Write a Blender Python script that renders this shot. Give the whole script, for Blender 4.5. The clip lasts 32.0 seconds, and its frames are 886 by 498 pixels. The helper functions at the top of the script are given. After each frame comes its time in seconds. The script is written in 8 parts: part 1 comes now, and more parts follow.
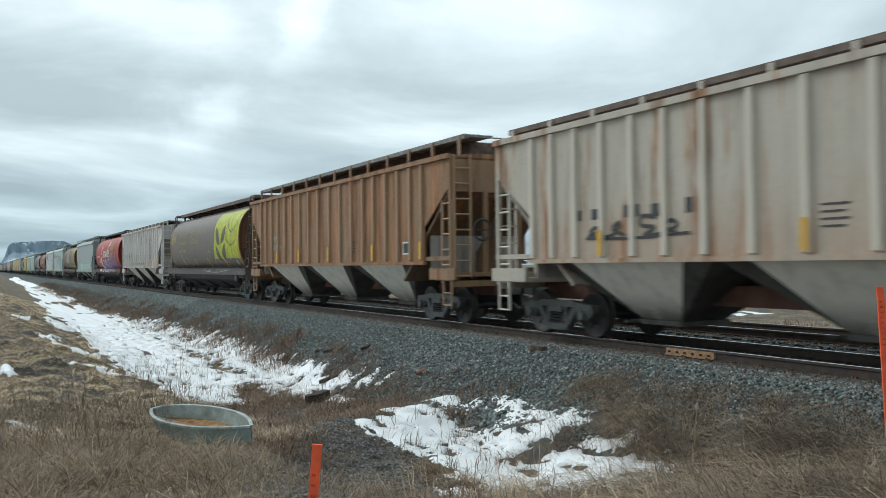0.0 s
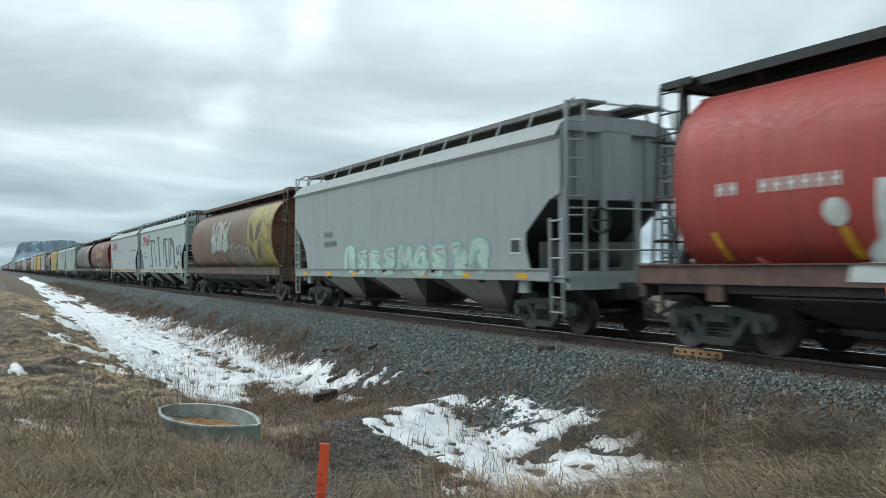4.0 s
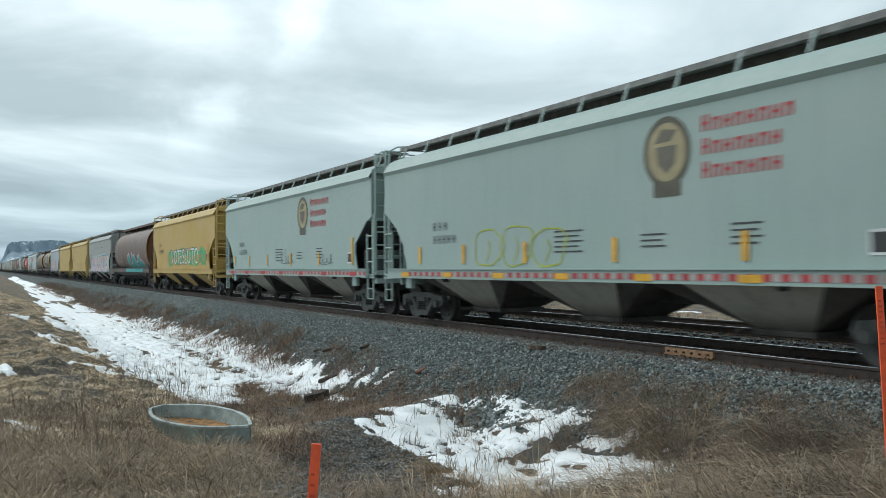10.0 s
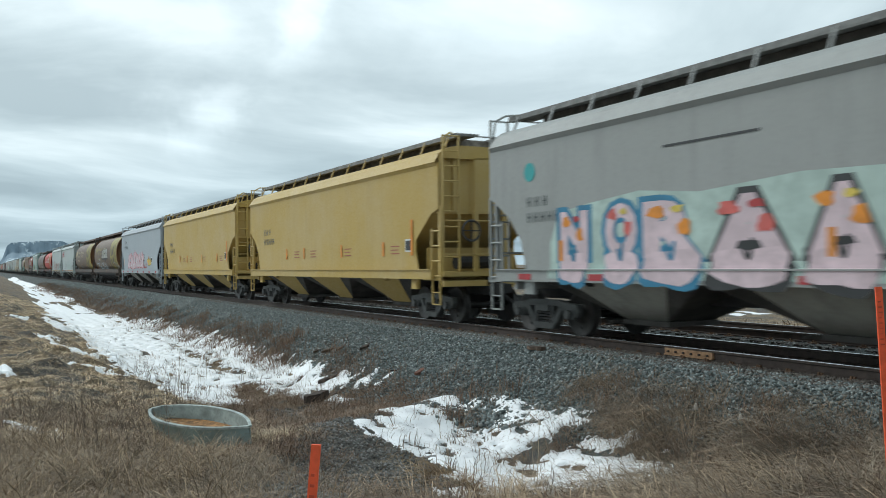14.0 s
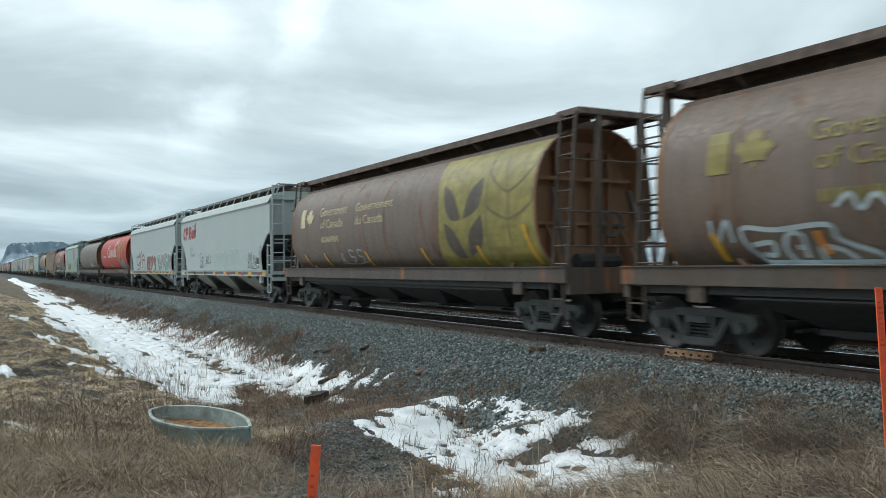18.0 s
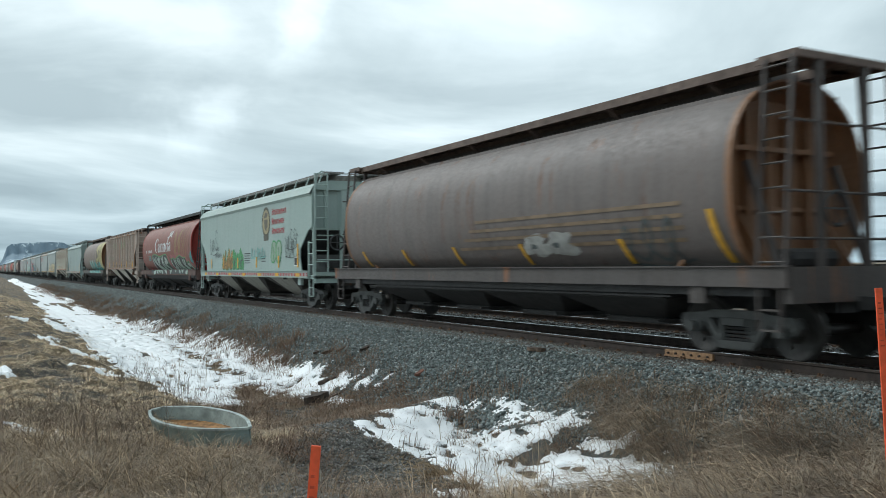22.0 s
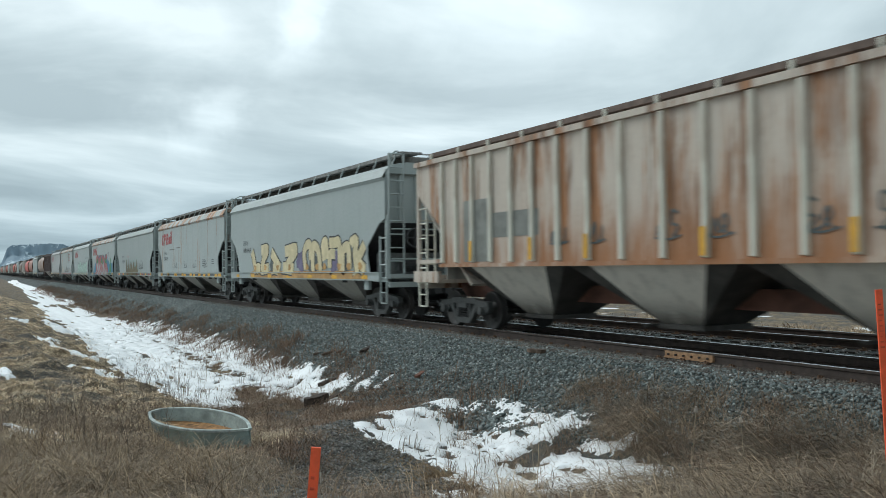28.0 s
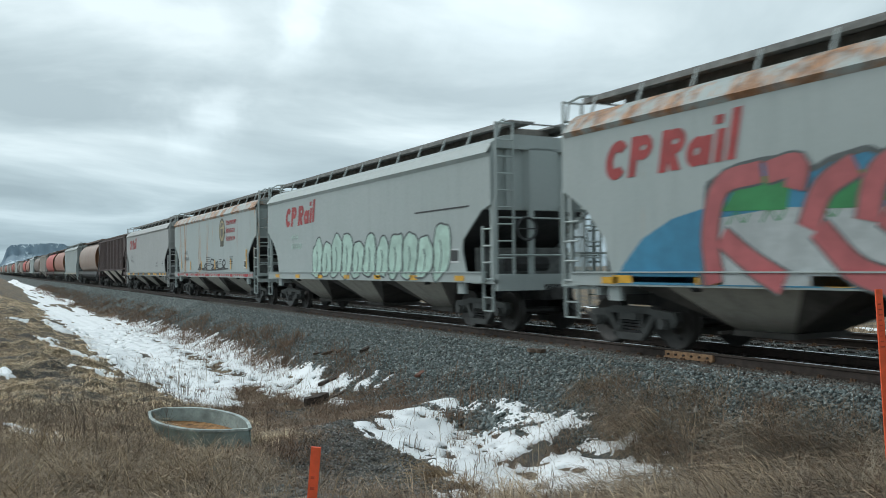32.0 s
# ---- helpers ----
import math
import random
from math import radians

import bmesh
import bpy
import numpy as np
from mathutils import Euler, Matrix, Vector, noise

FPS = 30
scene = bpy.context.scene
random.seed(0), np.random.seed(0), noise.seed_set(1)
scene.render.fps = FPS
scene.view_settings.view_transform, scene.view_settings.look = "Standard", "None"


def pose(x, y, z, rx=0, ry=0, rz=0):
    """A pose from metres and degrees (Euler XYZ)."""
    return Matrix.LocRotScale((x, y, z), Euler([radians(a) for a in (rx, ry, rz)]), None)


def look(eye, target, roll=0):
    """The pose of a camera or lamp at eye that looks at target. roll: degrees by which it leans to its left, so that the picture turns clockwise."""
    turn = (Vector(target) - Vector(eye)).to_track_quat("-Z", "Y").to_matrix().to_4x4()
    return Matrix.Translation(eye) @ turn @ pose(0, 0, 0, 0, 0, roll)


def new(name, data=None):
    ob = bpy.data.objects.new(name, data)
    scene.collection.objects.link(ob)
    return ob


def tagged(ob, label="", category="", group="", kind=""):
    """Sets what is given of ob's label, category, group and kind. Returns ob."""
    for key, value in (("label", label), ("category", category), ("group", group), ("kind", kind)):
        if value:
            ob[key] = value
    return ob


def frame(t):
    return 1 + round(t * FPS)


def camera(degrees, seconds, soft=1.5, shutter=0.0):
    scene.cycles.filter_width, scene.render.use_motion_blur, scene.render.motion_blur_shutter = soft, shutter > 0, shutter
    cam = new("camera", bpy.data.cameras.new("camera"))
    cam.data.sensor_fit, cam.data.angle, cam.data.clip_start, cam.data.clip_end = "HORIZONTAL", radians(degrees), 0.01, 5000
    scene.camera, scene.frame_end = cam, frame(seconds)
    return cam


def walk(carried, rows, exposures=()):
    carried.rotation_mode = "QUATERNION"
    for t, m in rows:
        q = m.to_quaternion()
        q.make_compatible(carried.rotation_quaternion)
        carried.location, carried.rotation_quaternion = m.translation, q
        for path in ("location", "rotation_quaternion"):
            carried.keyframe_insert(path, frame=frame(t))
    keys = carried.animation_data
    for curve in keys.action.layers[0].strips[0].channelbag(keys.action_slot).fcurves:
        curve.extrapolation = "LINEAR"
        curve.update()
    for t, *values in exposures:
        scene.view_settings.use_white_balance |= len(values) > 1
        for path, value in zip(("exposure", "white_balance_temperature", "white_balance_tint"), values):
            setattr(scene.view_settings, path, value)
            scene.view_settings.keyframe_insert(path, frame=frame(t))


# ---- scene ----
cam = camera(55.62, 32.0, soft=0.8, shutter=0.22)

# the path: a tripod head that drifts a little.  columns: seconds, yaw shift, pitch shift (degrees)
EYE = (0.0, 0.0, 1.489)
DRIFT = ((0.0, 0.08, -0.19), (0.5, 0.14, -0.19), (1.0, 0.35, -0.15), (1.5, 0.48, -0.15), (2.0, 0.58, -0.17), (2.5, 0.55, -0.24),
         (3.0, 0.58, -0.23), (3.5, 0.64, -0.23), (5.5, 0.21, -0.23), (6.5, 0.15, -0.23), (8.0, 0.08, -0.23), (10.0, 0.02, -0.23),
         (13.0, 0.0, -0.19), (17.0, 0.0, -0.16), (19.0, 0.0, -0.12), (22.0, 0.0, -0.1), (25.0, 0.0, -0.06), (28.0, 0.0, 0.0),
         (30.0, 0.0, 0.0), (32.0, 0.0, -0.02))


def cam_pose(dyaw, dpitch):
    th, pi = 0.5036 - radians(dyaw), 0.0223 + radians(dpitch)
    way = Vector((-math.cos(th) * math.cos(pi), math.sin(th) * math.cos(pi), math.sin(pi)))
    return look(EYE, Vector(EYE) + way, -0.57)


PATH = [(t, cam_pose(a, b)) for t, a, b in DRIFT]
walk(cam, PATH, exposures=((0.0, 0.0), (5.5, 0.0), (6.0, 0.02), (8.0, 0.02), (17.0, 0.0), (23.0, 0.02), (24.0, 0.06), (25.0, 0.03), (28.0, -0.08), (30.0, -0.1), (31.0, -0.05), (32.0, -0.08)))

# ---- world, sun ----
SUN_EL, SUN_AZ = 40.0, 240.0
world = bpy.data.worlds.new("overcast_sky")
scene.world = world
world.use_nodes = True
wt = world.node_tree
wt.nodes.clear()


def wn(kind, **kw):
    n = wt.nodes.new(kind)
    for k, v in kw.items():
        if k in n.inputs:
            n.inputs[k].default_value = v
    return n


def wlink(a, b):
    wt.links.new(a, b)


def wmath(op, a, b=0.0):
    n = wt.nodes.new("ShaderNodeMath")
    n.operation = op
    for i, v in enumerate((a, b)):
        if isinstance(v, (int, float)):
            n.inputs[i].default_value = v
        else:
            wlink(v, n.inputs[i])
    return n.outputs[0]


sky = wt.nodes.new("ShaderNodeTexSky")
sky.sky_type = "NISHITA"
sky.sun_disc = False
sky.sun_elevation, sky.sun_rotation = radians(SUN_EL), radians(SUN_AZ)
sky.air_density, sky.dust_density = 1.0, 3.0
coord = wt.nodes.new("ShaderNodeTexCoord")
sep = wt.nodes.new("ShaderNodeSeparateXYZ")
wlink(coord.outputs["Generated"], sep.inputs[0])
up = wmath("ADD", wmath("MAXIMUM", sep.outputs[2], 0.0), 0.12)
flat = wt.nodes.new("ShaderNodeCombineXYZ")
wlink(wmath("DIVIDE", sep.outputs[0], up), flat.inputs[0])
wlink(wmath("DIVIDE", sep.outputs[1], up), flat.inputs[1])
turn = wt.nodes.new("ShaderNodeMapping")
turn.inputs["Rotation"].default_value = (0, 0, radians(28))
turn.inputs["Scale"].default_value = (0.40, 0.34, 1)
turn.inputs["Location"].default_value = (3.1, 1.7, 0)
wlink(flat.outputs[0], turn.inputs[0])
big = wn("ShaderNodeTexNoise", Scale=2.1, Detail=6.0, Roughness=0.52, Distortion=0.4)
wlink(turn.outputs[0], big.inputs["Vector"])
ramp = wt.nodes.new("ShaderNodeValToRGB")
ramp.color_ramp.elements[0].position, ramp.color_ramp.elements[0].color = 0.37, (0.415, 0.52, 0.565, 1)
ramp.color_ramp.elements[1].position, ramp.color_ramp.elements[1].color = 0.65, (0.775, 0.90, 0.94, 1)
e = ramp.color_ramp.elements.new(0.52)
e.color = (0.57, 0.69, 0.735, 1)
wlink(big.outputs[0], ramp.inputs[0])
# thin places where the sun's light comes through
glow_col = ramp.outputs[0]
torn = wn("ShaderNodeTexNoise", Scale=5.5, Detail=5.0, Roughness=0.6)
wlink(coord.outputs["Generated"], torn.inputs["Vector"])
shifted = wt.nodes.new("ShaderNodeVectorMath")
shifted.operation = "MULTIPLY_ADD"
wlink(torn.outputs["Color"], shifted.inputs[0])
shifted.inputs[1].default_value = (0.30, 0.30, 0.11)
shifted.inputs[2].default_value = (-0.15, -0.15, -0.055)
bent = wt.nodes.new("ShaderNodeVectorMath")
bent.operation = "ADD"
wlink(coord.outputs["Generated"], bent.inputs[0])
wlink(shifted.outputs[0], bent.inputs[1])
for gx, gy, gz, sharp, gain in ((-1.014, 0.223, 0.179, 900, 0.55), (-0.954, 0.326, 0.309, 700, 0.5), (-0.848, 0.521, 0.269, 160, 0.3)):
    dot = wt.nodes.new("ShaderNodeVectorMath")
    dot.operation = "DOT_PRODUCT"
    nrm = wt.nodes.new("ShaderNodeVectorMath")
    nrm.operation = "NORMALIZE"
    wlink(bent.outputs[0], nrm.inputs[0])
    wlink(nrm.outputs[0], dot.inputs[0])
    dot.inputs[1].default_value = Vector((gx, gy, gz)).normalized()
    fall = wmath("POWER", wmath("MAXIMUM", dot.outputs["Value"], 0.0), sharp)
    mix = wt.nodes.new("ShaderNodeMixRGB")
    mix.blend_type = "ADD"
    wlink(wmath("MULTIPLY", wmath("MULTIPLY", fall, big.outputs[0]), gain), mix.inputs[0])
    wlink(glow_col, mix.inputs[1])
    mix.inputs[2].default_value = (0.9, 0.97, 1.0, 1)
    glow_col = mix.outputs[0]
# the overcast is thicker towards the horizon
haze = wt.nodes.new("ShaderNodeMapRange")
haze.interpolation_type = "SMOOTHSTEP"
for k, v in enumerate((-0.02, 0.22, 1.0, 0.0)):
    haze.inputs[k + 1].default_value = v
wlink(sep.outputs[2], haze.inputs[0])
low = wt.nodes.new("ShaderNodeMixRGB")
low.blend_type = "MULTIPLY"
wlink(haze.outputs[0], low.inputs[0])
wlink(glow_col, low.inputs[1])
low.inputs[2].default_value = (0.62, 0.70, 0.75, 1)
glow_col = low.outputs[0]
bg_sky = wn("ShaderNodeBackground", Strength=0.05)
wlink(sky.outputs[0], bg_sky.inputs[0])
bg_cloud = wn("ShaderNodeBackground", Strength=1.245)
wlink(glow_col, bg_cloud.inputs[0])
both = wt.nodes.new("ShaderNodeMixShader")
both.inputs[0].default_value = 0.92
wlink(bg_sky.outputs[0], both.inputs[1])
wlink(bg_cloud.outputs[0], both.inputs[2])
wout = wt.nodes.new("ShaderNodeOutputWorld")
wlink(both.outputs[0], wout.inputs[0])

sun = new("sun", bpy.data.lights.new("sun", "SUN"))
sun.data.energy, sun.data.angle, sun.data.color = 1.5, radians(28), (0.96, 1.0, 1.0)
az, el = radians(SUN_AZ), radians(SUN_EL)
toward = Vector((math.sin(az) * math.cos(el), math.cos(az) * math.cos(el), math.sin(el)))
sun.matrix_world = look(toward * 80, (0, 0, 0))

# ---- materials ----
def mat_new(name):
    m = bpy.data.materials.new(name)
    m.use_nodes = True
    return m, m.node_tree, m.node_tree.nodes["Principled BSDF"]


def node(nt, kind, **kw):
    n = nt.nodes.new(kind)
    for k, v in kw.items():
        n.inputs[k.replace("_", " ")].default_value = v
    return n


def mixc(nt, fac, a, b, mode="MIX"):
    n = nt.nodes.new("ShaderNodeMixRGB")
    n.blend_type = mode
    for i, v in ((0, fac), (1, a), (2, b)):
        if isinstance(v, (int, float)):
            n.inputs[i].default_value = v
        elif isinstance(v, tuple):
            n.inputs[i].default_value = (*v, 1)
        else:
            nt.links.new(v, n.inputs[i])
    return n.outputs[0]


def span(nt, value, lo, hi, a=0.0, b=1.0):
    n = nt.nodes.new("ShaderNodeMapRange")
    n.interpolation_type = "SMOOTHSTEP"
    nt.links.new(value, n.inputs[0])
    for i, v in enumerate((lo, hi, a, b)):
        n.inputs[i + 1].default_value = v
    return n.outputs[0]


def place(nt, scale=(1, 1, 1), shift=True):
    """Object coordinates, moved by a chance amount from thing to thing."""
    c = nt.nodes.new("ShaderNodeTexCoord")
    m = nt.nodes.new("ShaderNodeMapping")
    m.inputs["Scale"].default_value = scale
    nt.links.new(c.outputs["Object"], m.inputs[0])
    if shift:
        info = nt.nodes.new("ShaderNodeObjectInfo")
        k = nt.nodes.new("ShaderNodeMath")
        k.operation = "MULTIPLY"
        k.inputs[1].default_value = 37.0
        nt.links.new(info.outputs["Random"], k.inputs[0])
        nt.links.new(k.outputs[0], m.inputs["Location"])
    return m.outputs[0]


def noise_of(nt, vec, scale, detail=5.0, rough=0.6):
    n = node(nt, "ShaderNodeTexNoise", Scale=scale, Detail=detail, Roughness=rough)
    nt.links.new(vec, n.inputs["Vector"])
    return n.outputs[0]


def bump(nt, bsdf, height, strength, dist):
    b = node(nt, "ShaderNodeBump", Strength=strength, Distance=dist)
    nt.links.new(height, b.inputs["Height"])
    nt.links.new(b.outputs[0], bsdf.inputs["Normal"])


MATS = {}


def paint(name, col, rust=0.15, dirt=0.35, rust_col=(0.22, 0.085, 0.032), foot_tint=0.0, gloss=0.55, seed=0.0, pale=0.3, seams=0.35, foot=(3.1, 1.5), foot_col=(0.33, 0.14, 0.055)):
    """Weathered car paint: faded in large clouds, streaked downwards, rusty in spots."""
    if name in MATS:
        return MATS[name]
    m, nt, b = mat_new(name)
    v = place(nt, shift=False)
    mv = nt.nodes.new("ShaderNodeMapping")
    mv.inputs["Location"].default_value = (seed * 13.7, seed * 3.1, seed * 1.9)
    nt.links.new(v, mv.inputs[0])
    v = mv.outputs[0]
    st = nt.nodes.new("ShaderNodeMapping")
    st.inputs["Scale"].default_value = (1.0, 1.0, 0.12)
    nt.links.new(v, st.inputs[0])
    cloud = noise_of(nt, v, 0.45, 4)
    streak = noise_of(nt, st.outputs[0], 3.2, 6, 0.65)
    fine = noise_of(nt, v, 14.0, 6, 0.7)
    faded = tuple(min(1, c * 0.75 + 0.25 * max(col) + 0.03) for c in col)
    dark = tuple(c * 0.6 + 0.012 for c in col)
    c1 = mixc(nt, span(nt, cloud, 0.35, 0.7, 0, pale * 1.6), col, faded)
    c2 = mixc(nt, span(nt, streak, 0.47, 0.70, 0, dirt), c1, dark)
    c2 = mixc(nt, span(nt, fine, 0.45, 0.8, 0, dirt * 0.6), c2, dark)
    # faint upright bands where the sheets are welded
    sx = nt.nodes.new("ShaderNodeSeparateXYZ")
    nt.links.new(v, sx.inputs[0])
    wv = nt.nodes.new("ShaderNodeMath")
    wv.operation = "SINE"
    wk = nt.nodes.new("ShaderNodeMath")
    wk.operation = "MULTIPLY_ADD"
    wk.inputs[1].default_value = 4.6
    nt.links.new(sx.outputs[0], wk.inputs[0])
    nt.links.new(cloud, wk.inputs[2])
    nt.links.new(wk.outputs[0], wv.inputs[0])
    c2 = mixc(nt, span(nt, wv.outputs[0], 0.75, 1.0, 0, seams), c2, dark)
    patch = noise_of(nt, st.outputs[0], 1.1, 8, 0.74)
    drip = nt.nodes.new("ShaderNodeMapping")
    drip.inputs["Scale"].default_value = (1.0, 1.0, 0.06)
    nt.links.new(v, drip.inputs[0])
    fine_rust = noise_of(nt, drip.outputs[0], 6.0, 6, 0.7)
    rusts = mixc(nt, span(nt, fine_rust, 0.38, 0.64), tuple(c * 0.55 for c in rust_col), tuple(min(1, c * 1.7) for c in rust_col))
    c3 = mixc(nt, span(nt, patch, 0.68 - rust * 0.40, 0.76 - rust * 0.30, 0, min(1.0, rust * 2.8)), c2, rusts)
    c3 = mixc(nt, span(nt, fine_rust, 0.70 - rust * 0.2, 0.76 - rust * 0.15, 0, min(1.0, rust * 2.2)), c3, rusts)
    out = c3
    # foot colour: rust on the ribbed cars, near black on the hopper plates
    if foot_tint:
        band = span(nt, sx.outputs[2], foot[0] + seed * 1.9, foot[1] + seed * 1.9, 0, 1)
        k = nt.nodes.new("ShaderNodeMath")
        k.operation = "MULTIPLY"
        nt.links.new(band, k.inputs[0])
        nt.links.new(span(nt, patch, 0.32, 0.52, 0, foot_tint), k.inputs[1])
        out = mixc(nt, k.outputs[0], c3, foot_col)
    nt.links.new(out, b.inputs["Base Color"])
    b.inputs["Roughness"].default_value = gloss
    nt.links.new(span(nt, fine, 0.3, 0.7, gloss - 0.1, gloss + 0.2), b.inputs["Roughness"])
    bump(nt, b, fine, 0.12, 0.01)
    MATS[name] = m
    return m


def simple(name, col, rough=0.7, metal=0.0, var=0.35, scale=6.0, bumpy=0.15):
    if name in MATS:
        return MATS[name]
    m, nt, b = mat_new(name)
    v = place(nt)
    n1 = noise_of(nt, v, scale, 6, 0.65)
    n2 = noise_of(nt, v, scale * 0.17, 3)
    dk = tuple(c * (1 - var) for c in col)
    lt = tuple(min(1, c * (1 + var)) for c in col)
    c = mixc(nt, span(nt, n1, 0.3, 0.7), dk, lt)
    c = mixc(nt, span(nt, n2, 0.35, 0.7, 0, 0.5), c, dk)
    nt.links.new(c, b.inputs["Base Color"])
    b.inputs["Roughness"].default_value = rough
    b.inputs["Metallic"].default_value = metal
    bump(nt, b, n1, bumpy, 0.02)
    MATS[name] = m
    return m


def islands(name, cols, rough=0.85, clump=0.0, size=1.1):
    """Many small pieces in one mesh, each with its own shade."""
    m, nt, b = mat_new(name)
    g = nt.nodes.new("ShaderNodeNewGeometry")
    r = nt.nodes.new("ShaderNodeValToRGB")
    r.color_ramp.elements[0].color = (*cols[0], 1)
    r.color_ramp.elements[1].color = (*cols[-1], 1)
    for i, c in enumerate(cols[1:-1]):
        r.color_ramp.elements.new((i + 1) / (len(cols) - 1)).color = (*c, 1)
    nt.links.new(g.outputs["Random Per Island"], r.inputs[0])
    col = r.outputs[0]
    if clump:
        # the colour darkens in patches
        c = nt.nodes.new("ShaderNodeTexCoord")
        n1 = noise_of(nt, c.outputs["Object"], size, 5, 0.62)
        k = tuple(1 - clump for _ in range(3))
        col = mixc(nt, span(nt, n1, 0.42, 0.60), col, mixc(nt, 1.0, col, k, "MULTIPLY"))
    nt.links.new(col, b.inputs["Base Color"])
    b.inputs["Roughness"].default_value = rough
    MATS[name] = m
    return m


M_BLACK = simple("sooty_black_steel", (0.034, 0.033, 0.033), 0.75)
M_DARK = simple("dark_grey_steel", (0.055, 0.056, 0.057), 0.7)
M_TRUCK = simple("grimy_cast_steel", (0.055, 0.058, 0.056), 0.65)
M_WHEEL = simple("dark_wheel_steel", (0.05, 0.047, 0.044), 0.5, 0.5)
M_RAIL = simple("rusty_rail_steel", (0.06, 0.042, 0.034), 0.75)
M_PLATE = simple("rusty_tie_plate", (0.15, 0.085, 0.05), 0.85, 0, 0.5, 14.0)
M_RAILTOP = simple("polished_rail_head", (0.5, 0.5, 0.5), 0.22, 1.0, 0.08)
M_TIE = simple("old_creosoted_wood", (0.06, 0.048, 0.04), 0.9, 0, 0.5, 9.0, 0.5)
M_ORANGE = simple("orange_stake_paint", (0.85, 0.11, 0.035), 0.6, 0, 0.14, 12.0)
M_YEL = simple("yellow_reflector", (0.72, 0.38, 0.03), 0.5, 0, 0.2)
M_RED = simple("red_lettering", (0.42, 0.045, 0.05), 0.6, 0, 0.2)
M_WHITE = simple("white_lettering", (0.72, 0.71, 0.68), 0.6, 0, 0.15)
M_INK = simple("black_lettering", (0.05, 0.055, 0.055), 0.7, 0, 0.2)

# ---- mesh helpers ----
class Geo:
    """Collects corners and faces of one mesh."""

    def __init__(self):
        self.v, self.f = [], []

    def add(self, verts, faces):
        k = len(self.v)
        self.v.extend(tuple(p) for p in verts)
        self.f.extend(tuple(i + k for i in f) for f in faces)
        return self

    def box(self, x0, x1, y0, y1, z0, z1):
        return self.add([(x, y, z) for x in (x0, x1) for y in (y0, y1) for z in (z0, z1)],
                        [(0, 1, 3, 2), (4, 6, 7, 5), (0, 4, 5, 1), (2, 3, 7, 6), (0, 2, 6, 4), (1, 5, 7, 3)])

    def beam(self, a, b, w, h=None):
        """A square bar from a to b."""
        a, b, h = Vector(a), Vector(b), h or w
        d = (b - a).normalized()
        s = d.cross(Vector((0, 0, 1)) if abs(d.z) < 0.9 else Vector((1, 0, 0))).normalized()
        u = s.cross(d)
        c = [s * w / 2 + u * h / 2, -s * w / 2 + u * h / 2, -s * w / 2 - u * h / 2, s * w / 2 - u * h / 2]
        return self.add([a + p for p in c] + [b + p for p in c],
                        [(3, 2, 1, 0), (4, 5, 6, 7), (0, 1, 5, 4), (1, 2, 6, 5), (2, 3, 7, 6), (3, 0, 4, 7)])

    def tube(self, a, b, r, n=8, r2=None):
        a, b = Vector(a), Vector(b)
        d = (b - a).normalized()
        s = d.cross(Vector((0, 0, 1)) if abs(d.z) < 0.9 else Vector((1, 0, 0))).normalized()
        u = s.cross(d)
        ring = [(math.cos(2 * math.pi * i / n), math.sin(2 * math.pi * i / n)) for i in range(n)]
        r2 = r if r2 is None else r2
        return self.add([a + (s * c + u * q) * r for c, q in ring] + [b + (s * c + u * q) * r2 for c, q in ring],
                        [tuple(range(n - 1, -1, -1)), tuple(range(n, 2 * n))] + [(i, (i + 1) % n, n + (i + 1) % n, n + i) for i in range(n)])

    def plate(self, poly, y0, y1):
        """An outline in x and z, extruded from y0 to y1."""
        n = len(poly)
        return self.add([(x, y0, z) for x, z in poly] + [(x, y1, z) for x, z in poly],
                        [tuple(range(n)), tuple(range(2 * n - 1, n - 1, -1))] + [(i, n + i, n + (i + 1) % n, (i + 1) % n) for i in range(n)])

    def loft(self, rings, caps=True, closed=True):
        n = len(rings[0])
        v = [p for r in rings for p in r]
        f = []
        for k in range(len(rings) - 1):
            for i in range(n if closed else n - 1):
                j = (i + 1) % n
                f.append((k * n + i, k * n + j, (k + 1) * n + j, (k + 1) * n + i))
        if caps and closed:
            f += [tuple(range(n - 1, -1, -1)), tuple(range((len(rings) - 1) * n, len(rings) * n))]
        return self.add(v, f)

    def mesh(self, name, smooth=False):
        me = bpy.data.meshes.new(name)
        me.from_pydata(self.v, [], self.f)
        bm = bmesh.new()
        bm.from_mesh(me)
        bmesh.ops.recalc_face_normals(bm, faces=bm.faces)
        bm.to_mesh(me)
        bm.free()
        if smooth:
            me.shade_smooth()
            if smooth != "all":
                me.set_sharp_from_angle(angle=radians(35))
        return me


MESHES = {}
# what is too small to see on the cars that stay far down the line
FAR, FINE = [False], ("jacking_pad", "end_rail", "roof_hoop", "air_reservoir", "end_rib", "brake_wheel", "brake_cylinder", "step", "end_brace", "walk_bracket", "board_post", "sill_flange", "reflector", "side_rail", "end_post", "coupler", "stiffener", "end_girt")


class Empty:
    """Stands for a part that is left out."""
    location = matrix_basis = rotation_euler = None


def part(name, geo, mat, parent, label="", smooth=False, key=None):
    """One mesh object under a thing or under a part. key: share the mesh between alike pieces."""
    if FAR[0] and name in FINE:
        return Empty()
    full = (key, mat.name) if key else None
    if full and full in MESHES:
        me = MESHES[full]
    else:
        me = (geo() if callable(geo) else geo).mesh(name, smooth)
        me.materials.append(mat)
        if full:
            MESHES[full] = me
    ob = new(name, me)
    ob.parent = parent
    if label:
        ob["label"] = label
    return ob


